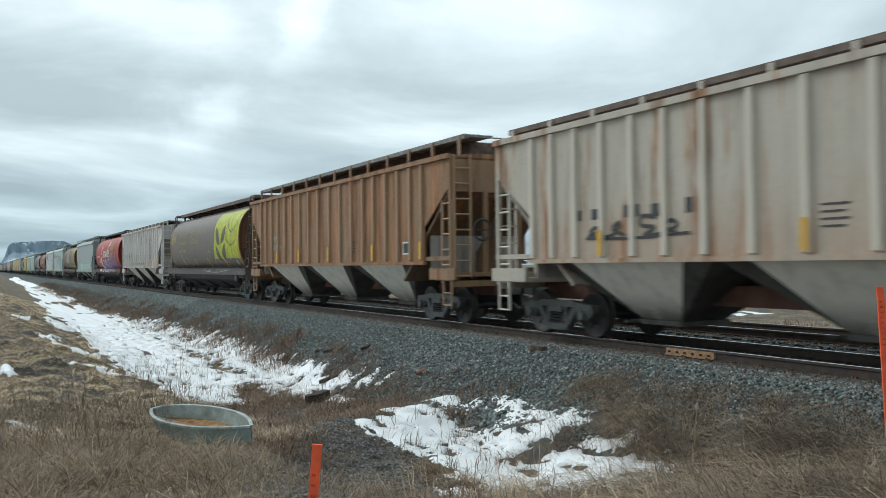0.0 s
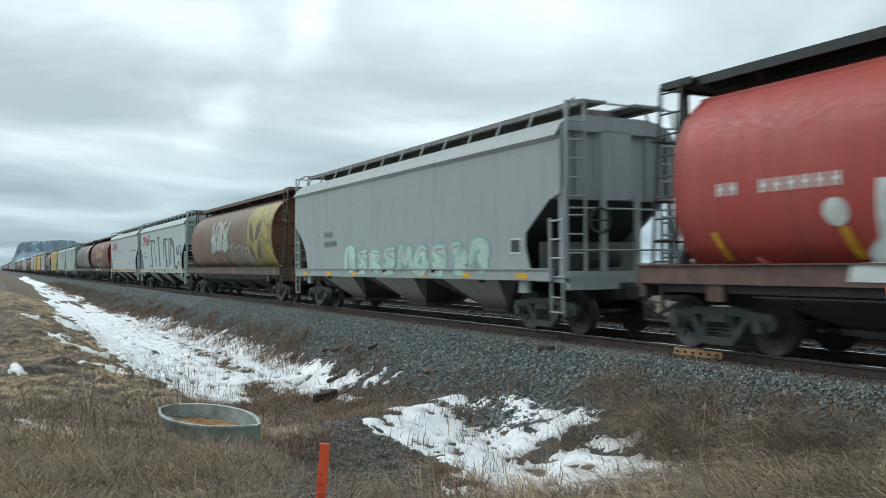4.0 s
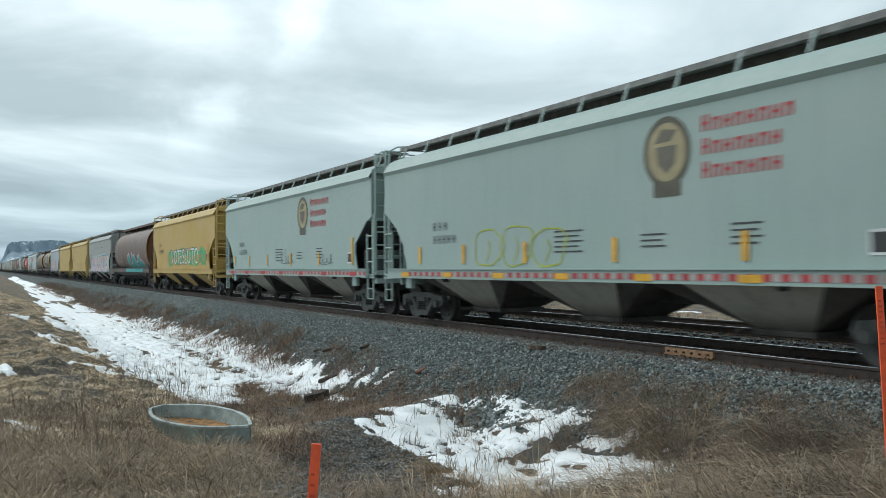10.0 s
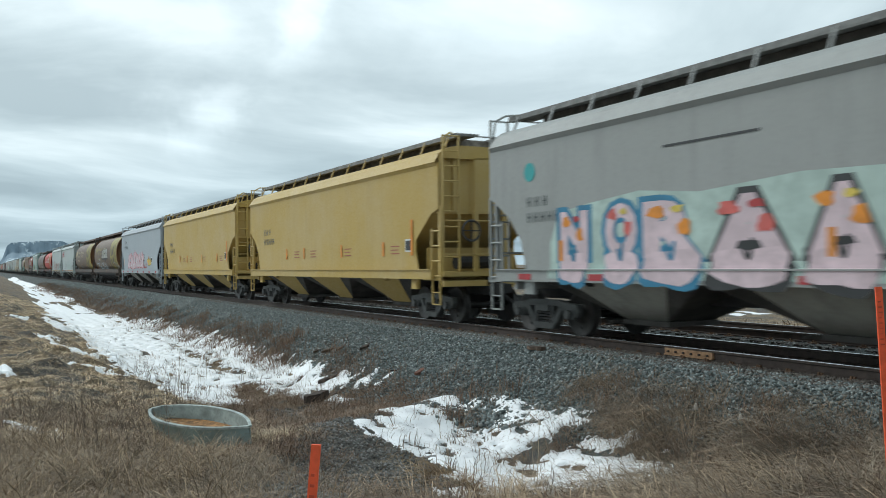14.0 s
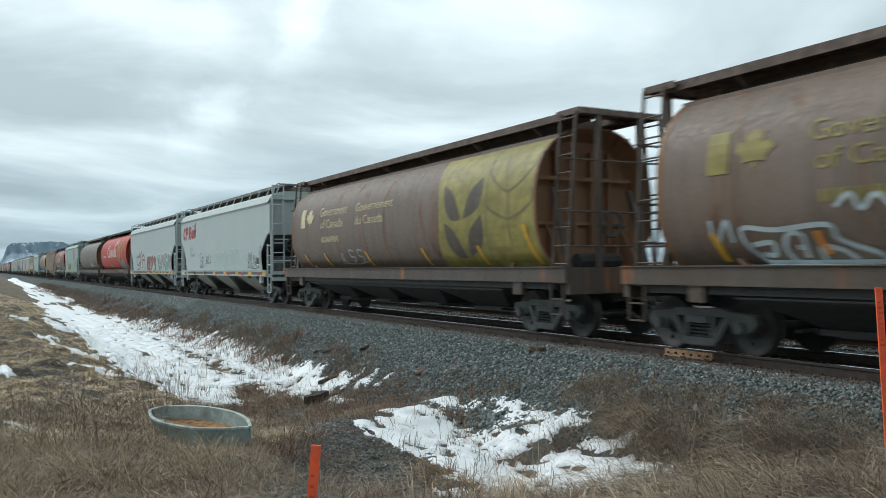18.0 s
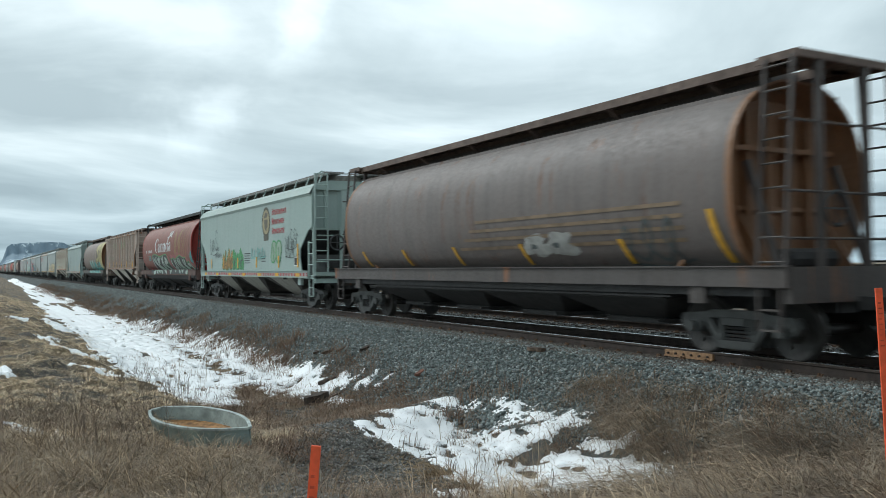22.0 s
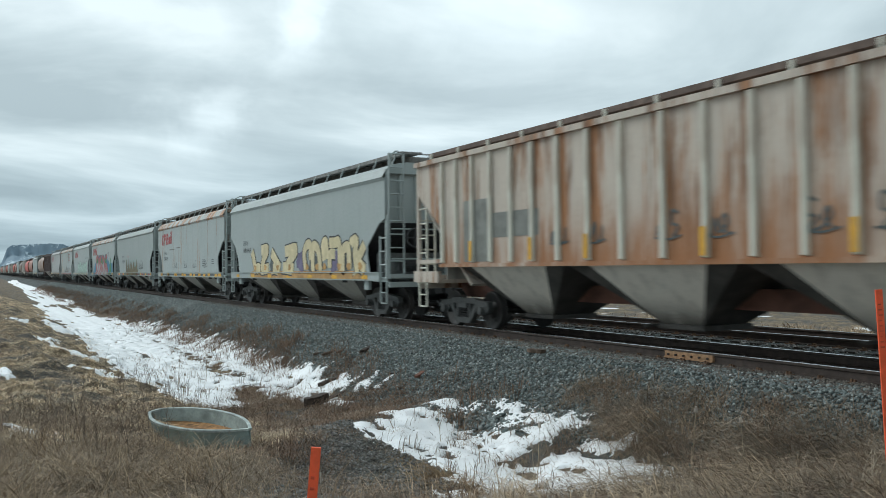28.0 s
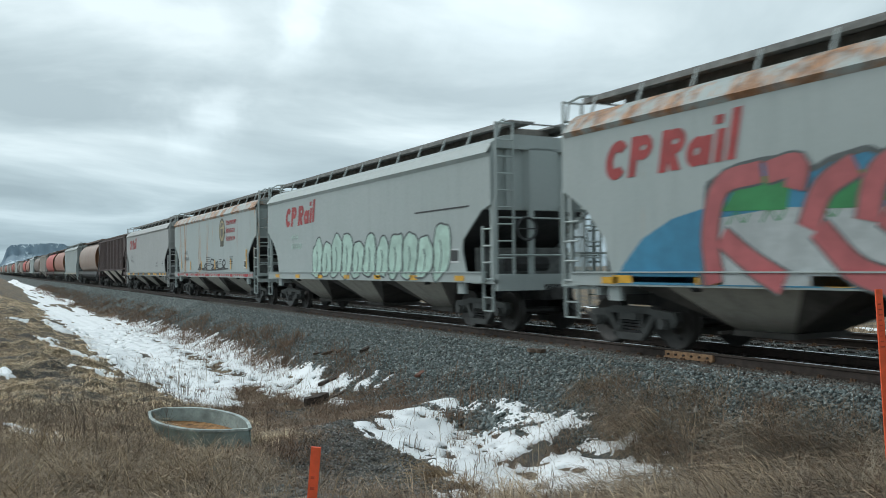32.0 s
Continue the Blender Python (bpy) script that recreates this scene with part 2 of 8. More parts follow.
def thing(name, label, category, group="", kind=""):
    return tagged(new(name), label, category, group, kind)


# ---- hopper cars ----
YC = 11.567        # centre line of the nearer track
HALF = 1.55        # half of a car's width
TANK = 7.66        # half of a round body's length
V = 19.879         # speed in metres a second
WHEEL_R = 0.457
TRUCK_X = 7.0     # truck centres
WHEELSETS = []


def wheelset_geo():
    g = Geo()
    for s in (-1, 1):
        prof = [(0.0, 0.62), (0.10, 0.62), (0.13, 0.66), (0.40, 0.70), (0.445, 0.68), (0.457, 0.70), (0.455, 0.79), (0.485, 0.67 - 0.03), (0.44, 0.635)]
        n = 22
        out = [(0.09, 0.84), (0.13, 0.80), (0.2, 0.76), (0.36, 0.775), (0.4, 0.80), (0.45, 0.805), (0.457, 0.79), (0.46, 0.70), (0.486, 0.685), (0.486, 0.665), (0.4, 0.665), (0.1, 0.66)]
        rings = []
        for i in range(n):
            a = 2 * math.pi * i / n
            rings.append([(r * math.cos(a), s * y, r * math.sin(a)) for r, y in out])
        rings.append(rings[0])
        g.loft(rings, caps=False, closed=False)
        g.tube((0, s * 0.66, 0), (0, s * 1.0, 0), 0.085, 10)
        # a cast rib, so that the turning can be seen
        for k in range(3):
            a = 2 * math.pi * k / 3
            g.tube((0.27 * math.cos(a), s * 0.75, 0.27 * math.sin(a)), (0.27 * math.cos(a), s * 0.785, 0.27 * math.sin(a)), 0.035, 6)
    g.tube((0, -0.7, 0), (0, 0.7, 0), 0.08, 10)
    return g


def side_frame_geo():
    """Cast truck side frame: top chord, two slanting legs, spring nest, journal boxes."""
    g = Geo()
    y0, y1 = -0.075, 0.075
    g.plate([(-1.18, 0.52), (-1.12, 0.66), (-0.62, 0.70), (-0.5, 0.74), (0.5, 0.74), (0.62, 0.70), (1.12, 0.66), (1.18, 0.52), (1.1, 0.40), (0.72, 0.40), (0.66, 0.55), (0.5, 0.61), (-0.5, 0.61), (-0.66, 0.55), (-0.72, 0.40), (-1.1, 0.40)], y0, y1)
    for s in (-1, 1):
        g.plate([(s * 0.66, 0.58), (s * 0.52, 0.60), (s * 0.26, 0.24), (s * 0.40, 0.20)], y0, y1)
        g.plate([(s * 0.33, 0.62), (s * 0.25, 0.62), (s * 0.25, 0.26), (s * 0.33, 0.26)], y0, y1)
        g.tube((s * 0.889, -0.17, 0.457), (s * 0.889, 0.1, 0.457), 0.10, 10)
        g.box(s * 0.889 - 0.15, s * 0.889 + 0.15, y0 - 0.02, y1, 0.36, 0.56)
    g.plate([(-0.42, 0.26), (0.42, 0.26), (0.32, 0.13), (-0.32, 0.13)], y0 - 0.02, y1 + 0.02)
    g.box(-0.22, 0.22, y0 - 0.04, y1 + 0.04, 0.5, 0.62)
    return g


def springs_geo():
    g = Geo()
    for x in (-0.15, 0.0, 0.15):
        for k in range(4):
            g.tube((x, 0, 0.265 + k * 0.06), (x, 0, 0.30 + k * 0.06), 0.068, 8)
    return g


def make_truck(parent, x):
    tr = part("truck", lambda: Geo().box(-0.22, 0.22, -0.92, 0.92, 0.42, 0.68).tube((0, 0, 0.66), (0, 0, 0.8), 0.24, 12).beam((-0.5, -0.5, 0.4), (-0.5, 0.5, 0.4), 0.12).beam((0.5, -0.5, 0.4), (0.5, 0.5, 0.4), 0.12), M_BLACK, parent, key="truck")
    tr.location = (x, 0, 0)
    for s in (-1, 1):
        fr = part("side_frame", side_frame_geo, M_TRUCK, tr, "grimy cast steel truck side frame", key="side_frame")
        fr.location = (0, s * 1.0, 0)
        sp = part("spring_nest", springs_geo, M_BLACK, tr, key="spring_nest")
        sp.location = (0, s * 1.0, 0)
    for a in (-0.889, 0.889):
        w = part("wheelset", wheelset_geo, M_WHEEL, tr, "dark steel wheels with bright worn treads", True, key="wheelset")
        w.location = (a, 0, WHEEL_R)
        WHEELSETS.append(w)
    return tr


def ladder_geo(w, z0, z1, step=0.38, r=0.022):
    g = Geo()
    g.beam((-w / 2, 0, z0), (-w / 2, 0, z1), 0.055, 0.04)
    g.beam((w / 2, 0, z0), (w / 2, 0, z1), 0.055, 0.04)
    z = z0 + 0.06
    while z < z1 - 0.02:
        g.tube((-w / 2, 0, z), (w / 2, 0, z), r, 5)
        z += step
    return g


def step_geo():
    g = Geo()
    for x in (-0.2, 0.2):
        g.beam((x, 0, 1.1), (x, 0, 0.5), 0.05, 0.03)
    for z in (0.5, 0.8):
        g.beam((-0.2, 0, z), (0.2, 0, z), 0.05, 0.03)
    return g


def brake_geo():
    g = Geo().loft([[(0.03 * math.cos(b), (0.26 + 0.03 * math.sin(b)) * math.cos(a), (0.26 + 0.03 * math.sin(b)) * math.sin(a)) for b in (0, 1.57, 3.14, 4.71)] for a in [2 * math.pi * i / 16 for i in range(17)]], caps=False)
    g.beam((0, -0.25, 0), (0, 0.25, 0), 0.03).beam((0, 0, -0.25), (0, 0, 0.25), 0.03)
    return g


def coupler_geo():
    return Geo().box(0, 0.55, -0.09, 0.09, 0.78, 0.98).plate([(0.5, 0.74), (0.86, 0.78), (0.86, 1.0), (0.5, 1.02)], -0.16, 0.14).tube((0.2, 0.3, 0.75), (0.8, 0.32, 0.42), 0.03, 6).tube((0.8, 0.32, 0.42), (1.1, 0.3, 0.55), 0.03, 6)


def hopper_geo(top0, top1, bot, z1, z0, ytop, ybot):
    """An inverted pyramid that ends in a gate."""
    g = Geo()
    rings = []
    for (x0, x1, y, z) in ((top0, top1, ytop, z1), (-bot, bot, ybot, z0), (-bot - 0.06, bot + 0.06, ybot + 0.06, z0 - 0.01), (-bot - 0.06, bot + 0.06, ybot + 0.06, z0 - 0.1)):
        rings.append([(x0, -y, z), (x1, -y, z), (x1, y, z), (x0, y, z)])
    g.loft(rings)
    g.beam((-bot - 0.1, -ybot - 0.35, z0 - 0.05), (-bot - 0.1, ybot + 0.35, z0 - 0.05), 0.05)
    return g


def hopper_side_geo(half, bot, z1, z0, ytop, ybot):
    """The outer plate of a hopper bay, a little proud of it."""
    a = [(-half, -ytop - 0.004, z1), (half, -ytop - 0.004, z1), (bot, -ybot - 0.012, z0 - 0.004), (-bot, -ybot - 0.012, z0 - 0.004)]
    return Geo().add(a + [(x, y + 0.01, z + 0.008) for x, y, z in a], [(0, 1, 2, 3), (4, 7, 6, 5), (0, 4, 5, 1), (1, 5, 6, 2), (2, 6, 7, 3), (3, 7, 4, 0)])


def make_hopper(car, x, shape, plate, label, key):
    """A hopper bay, its slopes coloured as in shade, with a paler, lit-looking plate on either side. shape: half tops,
    bottom, heights, half widths.
    """
    top, half, bot, z1, z0, ytop, ybot = shape
    h = part("hopper", lambda: hopper_geo(-top, top, bot, z1, z0, ytop, ybot), M_BAY_SHADE, car, label, key=key)
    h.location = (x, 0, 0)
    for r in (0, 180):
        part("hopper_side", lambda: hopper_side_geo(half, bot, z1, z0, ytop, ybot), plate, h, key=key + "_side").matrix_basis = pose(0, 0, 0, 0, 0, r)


def running_board_geo(length, w, z, bars=3):
    g = Geo()
    for s in (-1, 1):
        for k in range(bars):
            y = s * (w - k * 0.17)
            g.box(-length, length, y - 0.081, y + 0.081, z - (0.11 if k == 0 else 0.045), z)
    n = int(length * 2 / 1.1)
    for k in range(n + 1):
        x = -length + k * 2 * length / n
        g.box(x - 0.03, x + 0.03, -w - 0.05, w + 0.05, z - 0.07, z - 0.046)
    return g


def cyl_profile(z):
    """Half width of the round-sided cars at height z."""
    q = (z - 2.76) / 1.68
    return 1.60 * max(0.0, 1 - abs(q) ** 2.6) ** 0.5 * 0.985 if abs(q) < 1 else 0.3


def base_parts(car, dark, reach, truck_x=TRUCK_X):
    for s in (-1, 1):
        make_truck(car, s * truck_x)
        c = part("coupler", coupler_geo, M_BLACK, car, key="coupler")
        c.location = (s * reach, 0, 0)
        c.rotation_euler = (0, 0, 0 if s > 0 else math.pi)
    part("center_sill", lambda: Geo().box(-8.5, 8.5, -0.24, 0.24, 0.72, 1.08), dark, car, key="center_sill")
    part("brake_cylinder", lambda: Geo().tube((6.0, 0.55, 1.0), (6.9, 0.55, 1.0), 0.16, 10), M_BLACK, car, key="brake_cylinder")


def end_gear(car, x, s, mat, z_low, z_top, corner_y=1.5, z_side=None):
    """Ladders, grab irons and step stirrups at one end."""
    for sy in (-1, 1):
        l1 = part("ladder", lambda: ladder_geo(0.46, z_low - 0.1, z_side or z_top), mat, car, key=("ladder", z_low, z_side or z_top))
        l1.location = (s * (x - 0.28), sy * corner_y, 0)
        l2 = part("end_ladder", lambda: ladder_geo(0.46, z_low, z_top), mat, car, key=("end_ladder", z_low, z_top))
        l2.location = (s * x, sy * (corner_y - 0.28), 0)
        l2.rotation_euler = (0, 0, math.pi / 2)
        st = part("step", step_geo, mat, car, key="step")
        st.location = (s * (x - 0.28), sy * (corner_y + 0.0), 0)


def smooth_car(label, body, dark, stripe=None, board=None, roof=None, bay=None):
    """Flat-sided three-bay grain hopper with a roof band, end cut-outs and a raised running board."""
    car = thing("hopper_car", label, "railway car", "cars of the freight train")
    roof = roof or body
    base_parts(car, M_BLACK, 8.2)
    outline = [(8.3, 4.06), (8.3, 2.9), (7.9, 2.78), (7.05, 2.14), (7.03, 1.85), (7.2, 1.38), (-6.95, 1.38), (-7.15, 2.0), (-7.6, 2.5), (-8.15, 2.85), (-8.35, 2.95), (-8.3, 4.06)]
    for s in (-1, 1):
        y = s * HALF
        part("side_sheet", lambda: Geo().plate(outline, -0.02, 0.02), body, car, key=("smooth_side", body.name)).location = (0, y - s * 0.02, 0)
        band = part("roof_band", lambda: Geo().add([(-8.28, -0.033, 3.985), (8.28, -0.033, 3.985), (8.28, -0.105, 4.075), (-8.28, -0.105, 4.075), (8.25, -0.08, 4.10), (-8.25, -0.08, 4.10), (8.25, 0.06, 4.32), (-8.25, 0.06, 4.32), (8.22, 0.24, 4.44), (-8.22, 0.24, 4.44)],
                                                   [(0, 1, 2, 3), (3, 2, 4, 5), (5, 4, 6, 7), (7, 6, 8, 9)]), roof, car, key=("roof_band", roof.name))
        band.location = (0, y - 0.03 * s, 0)
        band.scale = (1, -1 if s > 0 else 1, 1)
        part("side_sill", lambda: Geo().box(-8.02, 8.02, -0.05, 0.05, 1.13, 1.36), body, car, key=("smooth_sill", body.name)).location = (0, s * (HALF + 0.02), 0)
        part("sill_flange", lambda: Geo().box(-8.02, 8.02, -0.09, 0.09, 1.361, 1.385), body, car, key=("smooth_flange", body.name)).location = (0, s * (HALF + 0.02), 0)
        if stripe:
            for x in (-6.9, -4.6, -2.3, 0.0, 2.3, 4.6, 7.0):
                part("reflector", lambda: Geo().box(-0.22, 0.22, -0.004, 0.004, 1.17, 1.29), stripe, car, key="reflector").location = (x, s * (HALF + 0.078), 0)
    part("roof", lambda: Geo().loft([[(x, -1.45, 4.29), (x, -1.30, 4.42), (x, -1.08, 4.50), (x, -0.8, 4.54), (x, 0.8, 4.54), (x, 1.08, 4.50), (x, 1.30, 4.42), (x, 1.45, 4.29), (x, 1.4, 4.2), (x, -1.4, 4.2)] for x in (-8.2, 8.2)]), roof, car, key=("smooth_roof", roof.name))
    part("hatch_cover", lambda: Geo().box(-7.6, 7.6, -0.60, 0.60, 4.535, 4.80), M_HATCHGREY, car, "grimy grey trough hatch cover", key="hatch")
    part("running_board", lambda: running_board_geo(8.35, 0.95, 4.83, 4), board or M_GALV, car, "dark grating running board", key="smooth_board")
    for k in range(13):
        x = -7.95 + k * 1.325
        for s in (-1, 1):
            part("board_post", lambda: Geo().beam((0, 0.14, 4.47), (0, 0, 4.80), 0.04), body, car, key=("board_post", body.name)).matrix_basis = pose(x, s * 1.01, 0, 0, 0, 0 if s > 0 else 180)
    for s in (-1, 1):
        part("end_sheet", lambda: Geo().plate([(0, 2.8), (0.06, 2.8), (0.06, 4.25), (0, 4.25)], -1.5, 1.5).add([(0.06, -0.5, 2.8), (0.22, -0.4, 2.8), (0.22, 0.4, 2.8), (0.06, 0.5, 2.8), (0.06, -0.5, 4.25), (0.22, -0.4, 4.25), (0.22, 0.4, 4.25), (0.06, 0.5, 4.25)], [(0, 1, 5, 4), (1, 2, 6, 5), (2, 3, 7, 6), (0, 3, 2, 1), (4, 5, 6, 7)]), body, car, key=("end_sheet", body.name)).matrix_basis = pose(s * 7.98, 0, 0, 0, 0, 0 if s > 0 else 180)
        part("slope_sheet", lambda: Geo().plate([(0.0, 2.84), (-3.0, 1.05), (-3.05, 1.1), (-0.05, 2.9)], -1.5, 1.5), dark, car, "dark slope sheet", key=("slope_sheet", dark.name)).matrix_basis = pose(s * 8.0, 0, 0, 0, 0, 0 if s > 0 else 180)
        part("end_platform", lambda: Geo().box(-0.6, 0.55, -1.5, 1.5, 1.1, 1.2).box(0.45, 0.55, -1.5, 1.5, 0.95, 1.32), body, car, key=("platform", body.name)).location = (s * 7.95, 0, 0) if s > 0 else (-7.95 + 0.05, 0, 0)
        for sy in (-1, 1):
            part("end_post", lambda: Geo().beam((0, 0, 1.2), (0, 0, 2.9), 0.12, 0.09), body, car, key=("end_post", body.name)).location = (s * 8.3, sy * 0.45, 0)
            part("corner_post", lambda: Geo().beam((0, 0, 1.2), (0, 0, 4.3), 0.10, 0.08), body, car, key=("corner_post", body.name)).location = (s * 8.22, sy * 1.44, 0)
        end_gear(car, 8.42, s, body, 1.25, 4.75, 1.52, 2.42)
        for sy in (-1, 1):
            part("side_rail", lambda: Geo().beam((0, 0, 1.2), (0, 0, 3.0), 0.055, 0.05), body, car, key=("side_rail", body.name)).location = (s * 8.4, sy * 1.5, 0)
            part("end_rib", lambda: Geo().box(0, 0.07, -0.05, 0.05, 2.85, 4.3), body, car, key=("end_rib", body.name)).matrix_basis = pose(s * 8.04, sy * 0.95, 0, 0, 0, 0 if s > 0 else 180)
            part("roof_hoop", lambda: Geo().tube((0, 0, 4.35), (0, 0.06, 4.72), 0.025, 6).tube((0, 0.06, 4.72), (-0.12, 0.25, 4.84), 0.025, 6).tube((-0.12, 0.25, 4.84), (-0.35, 0.5, 4.84), 0.025, 6), body, car, key=("hoop", body.name)).matrix_basis = pose(s * 8.38, sy * 1.42, 0, 0, 0, 0 if s > 0 else 180) @ Matrix.Diagonal((1, -1 if (sy > 0) == (s > 0) else 1, 1, 1))
            part("jacking_pad", lambda: Geo().box(-0.16, 0.16, -0.05, 0.05, 0.86, 1.12).box(-0.08, 0.08, -0.06, -0.04, 0.92, 1.04), body, car, key=("pad", body.name)).matrix_basis = pose(s * 6.9, sy * 1.47, 0, 0, 0, 0 if sy < 0 else 180)
        part("lower_sheet", lambda: Geo().plate([(0, 1.2), (0.03, 1.2), (0.03, 1.95), (0, 1.95)], -1.35, 1.35), dark if dark is not M_BLACKEND else M_ENDGREY, car, "dirty lower end panel", key=("lower_sheet", body.name)).location = (s * 7.3, 0, 0)
        part("air_reservoir", lambda: Geo().tube((0, -0.75, 1.55), (0, 0.35, 1.55), 0.17, 10), M_BLACK, car, key="cyl_reservoir").location = (s * 7.75, 0, 0)
        for z in (1.75, 2.6):
            part("end_rail", lambda: Geo().tube((0, -1.4, 0), (0, 1.4, 0), 0.022, 5), body, car, key=("end_rail", body.name)).location = (s * 8.42, 0, z)
    brake = part("brake_wheel", brake_geo, M_DARK, car, key="brake_wheel")
    brake.location = (8.5, -0.7, 2.35)
    for x in (-4.35, 0.0, 4.35):
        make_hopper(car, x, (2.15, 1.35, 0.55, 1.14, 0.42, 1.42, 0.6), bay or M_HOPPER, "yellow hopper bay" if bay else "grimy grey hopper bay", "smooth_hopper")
    return car


# the ribs stand wider apart towards the middle of a car
RX = [s * x for s, xs in ((-1, (7.11, 6.44, 5.69, 4.9, 4.07, 3.28, 2.4, 1.46, 0.52)), (1, (0.52, 1.46, 2.4, 3.28, 4.07, 4.9, 5.69, 6.44, 7.11))) for x in xs]


def ribbed_car(label, body, dark, ribs=None, small=None, lift=0.0):
    """Rib-sided three-bay grain hopper without side sills."""
    car = thing("hopper_car", label, "railway car", "cars of the freight train")
    small = small or body
    base_parts(car, M_SILLRED, 8.69)
    outline = [(8.55, 4.16), (8.55, 3.44), (7.2, 2.45), (7.2, 1.55), (-7.2, 1.55), (-7.2, 2.45), (-8.55, 3.44), (-8.55, 4.16)]
    for s in (-1, 1):
        y = s * HALF
        part("side_sheet", lambda: Geo().plate(outline, -0.02, 0.02), body, car, key=("rib_side", body.name)).location = (0, y - s * 0.02, 0)
        for x in RX:
            z0 = 1.6
            part("rib", lambda: Geo().add([(-0.058, 0, z0), (-0.045, -0.075, z0 + 0.02), (0.045, -0.075, z0 + 0.02), (0.058, 0, z0), (-0.058, 0, 4.1), (-0.045, -0.075, 4.08), (0.045, -0.075, 4.08), (0.058, 0, 4.1)],
                                          [(0, 1, 5, 4), (1, 2, 6, 5), (2, 3, 7, 6), (0, 3, 2, 1), (4, 5, 6, 7)]), ribs or body, car, key=("rib", z0, (ribs or body).name)).matrix_basis = pose(x, y, 0, 0, 0, 0 if s < 0 else 180)
        part("top_chord", lambda: Geo().box(-8.57, 8.57, -0.05, 0.05, 4.10, 4.22), body, car, key=("top_chord", body.name)).location = (0, s * (HALF + 0.03), 0)
        part("bottom_chord", lambda: Geo().box(-7.25, 7.25, -0.05, 0.05, 1.5, 1.58), body, car, key=("bottom_chord", body.name)).location = (0, s * (HALF + 0.01), 0)
        for e in (-1, 1):
            part("end_sill", lambda: Geo().box(-0.65, 0.65, -0.05, 0.05, 1.12, 1.4), small, car, key=("end_sill", small.name)).location = (e * 8.1, s * 1.5, 0)
    part("roof", lambda: Geo().loft([[(x, -1.5, 4.15), (x, -0.9, 4.26), (x, 0.9, 4.26), (x, 1.5, 4.15), (x, 1.45, 4.1), (x, -1.45, 4.1)] for x in (-8.52, 8.52)]), body, car, key=("rib_roof", body.name))
    part("hatch_cover", lambda: Geo().box(-7.8, 7.8, -0.5, 0.5, 4.25, 4.45 + lift), M_RUSTY, car, "rust-brown trough hatch cover", key=("rib_hatch", lift))
    part("running_board", lambda: running_board_geo(8.6, 1.08, 4.50 + lift, 5), M_GALV if lift else M_RUSTY, car, "dark grating running board", key=("rib_board", lift))
    for k in range(13):
        x = -8.4 + k * 1.4
        for s in (-1, 1):
            part("board_post", lambda: Geo().box(-0.03, 0.03, -0.03, 0.03, 4.2, 4.47 + lift), ribs or body, car, key=("rib_post", lift, (ribs or body).name)).location = (x, s * 1.18, 0)
    for s in (-1, 1):
        part("end_sheet", lambda: Geo().plate([(0, 3.3), (0.06, 3.3), (0.06, 4.15), (0, 4.15)], -1.5, 1.5), small, car, key=("rib_end", small.name)).matrix_basis = pose(s * 8.46, 0, 0, 0, 0, 0 if s > 0 else 180)
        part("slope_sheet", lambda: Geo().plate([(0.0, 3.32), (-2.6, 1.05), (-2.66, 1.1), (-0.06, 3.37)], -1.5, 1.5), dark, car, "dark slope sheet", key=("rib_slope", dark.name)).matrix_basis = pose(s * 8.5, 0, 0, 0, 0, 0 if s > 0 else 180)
        part("end_platform", lambda: Geo().box(-0.5, 0.5, -1.48, 1.48, 1.1, 1.2).box(0.4, 0.5, -1.48, 1.48, 0.95, 1.3), small, car, key=("rib_platform", small.name)).matrix_basis = pose(s * 8.1, 0, 0, 0, 0, 0 if s > 0 else 180)
        part("center_web", lambda: Geo().plate([(0.35, 1.1), (0.35, 2.9), (-1.6, 1.1)], -0.04, 0.04), dark, car, key=("web", dark.name)).matrix_basis = pose(s * 8.1, 0, 0, 0, 0, 0 if s > 0 else 180)
        for sy in (-1, 1):
            part("end_post", lambda: Geo().beam((0, 0, 1.2), (0, 0, 3.4), 0.12, 0.09), small, car, key=("rib_end_post", small.name)).location = (s * 8.5, sy * 0.5, 0)
        end_gear(car, 8.6, s, ribs or body, 1.15, 4.2, 1.5, 3.1)
        for sy in (-1, 1):
            part("corner_post", lambda: Geo().beam((0, 0, 1.1), (0, 0, 4.2), 0.09, 0.09), small, car, key=("rib_corner", small.name)).location = (s * 8.52, sy * 1.5, 0)
            part("end_shelf", lambda: Geo().box(-0.7, 0.6, -0.03, 0.03, 1.60, 1.70), small, car, key=("rib_shelf", small.name)).location = (s * 7.92, sy * 1.5, 0)
        part("lower_sheet", lambda: Geo().plate([(0, 1.2), (0.03, 1.2), (0.03, 2.4), (0, 2.4)], -1.4, 1.4), M_ENDPALE, car, "streaked pale lower end panel", key="rib_lower").location = (s * 7.25, 0, 0)
    brake = part("brake_wheel", brake_geo, M_DARK, car, key="brake_wheel")
    brake.location = (8.68, -0.7, 2.35)
    for x in (-4.45, -0.1, 4.25):
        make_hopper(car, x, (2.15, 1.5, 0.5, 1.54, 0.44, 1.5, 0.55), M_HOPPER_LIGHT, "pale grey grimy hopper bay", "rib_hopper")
    return car


def tank_ring(k=1.0, low=1.16, top=4.40, n=19):
    """The outline of the round body in y and z, drawn in by k."""
    zs = [low + (top - low) * (0.5 - 0.5 * math.cos(math.pi * i / (n - 1))) for i in range(n)]
    half = [(-cyl_profile(z), z) for z in zs]
    return [(y * k, 2.76 + (z - 2.76) * k) for y, z in half + [(-y, z) for y, z in reversed(half)]]


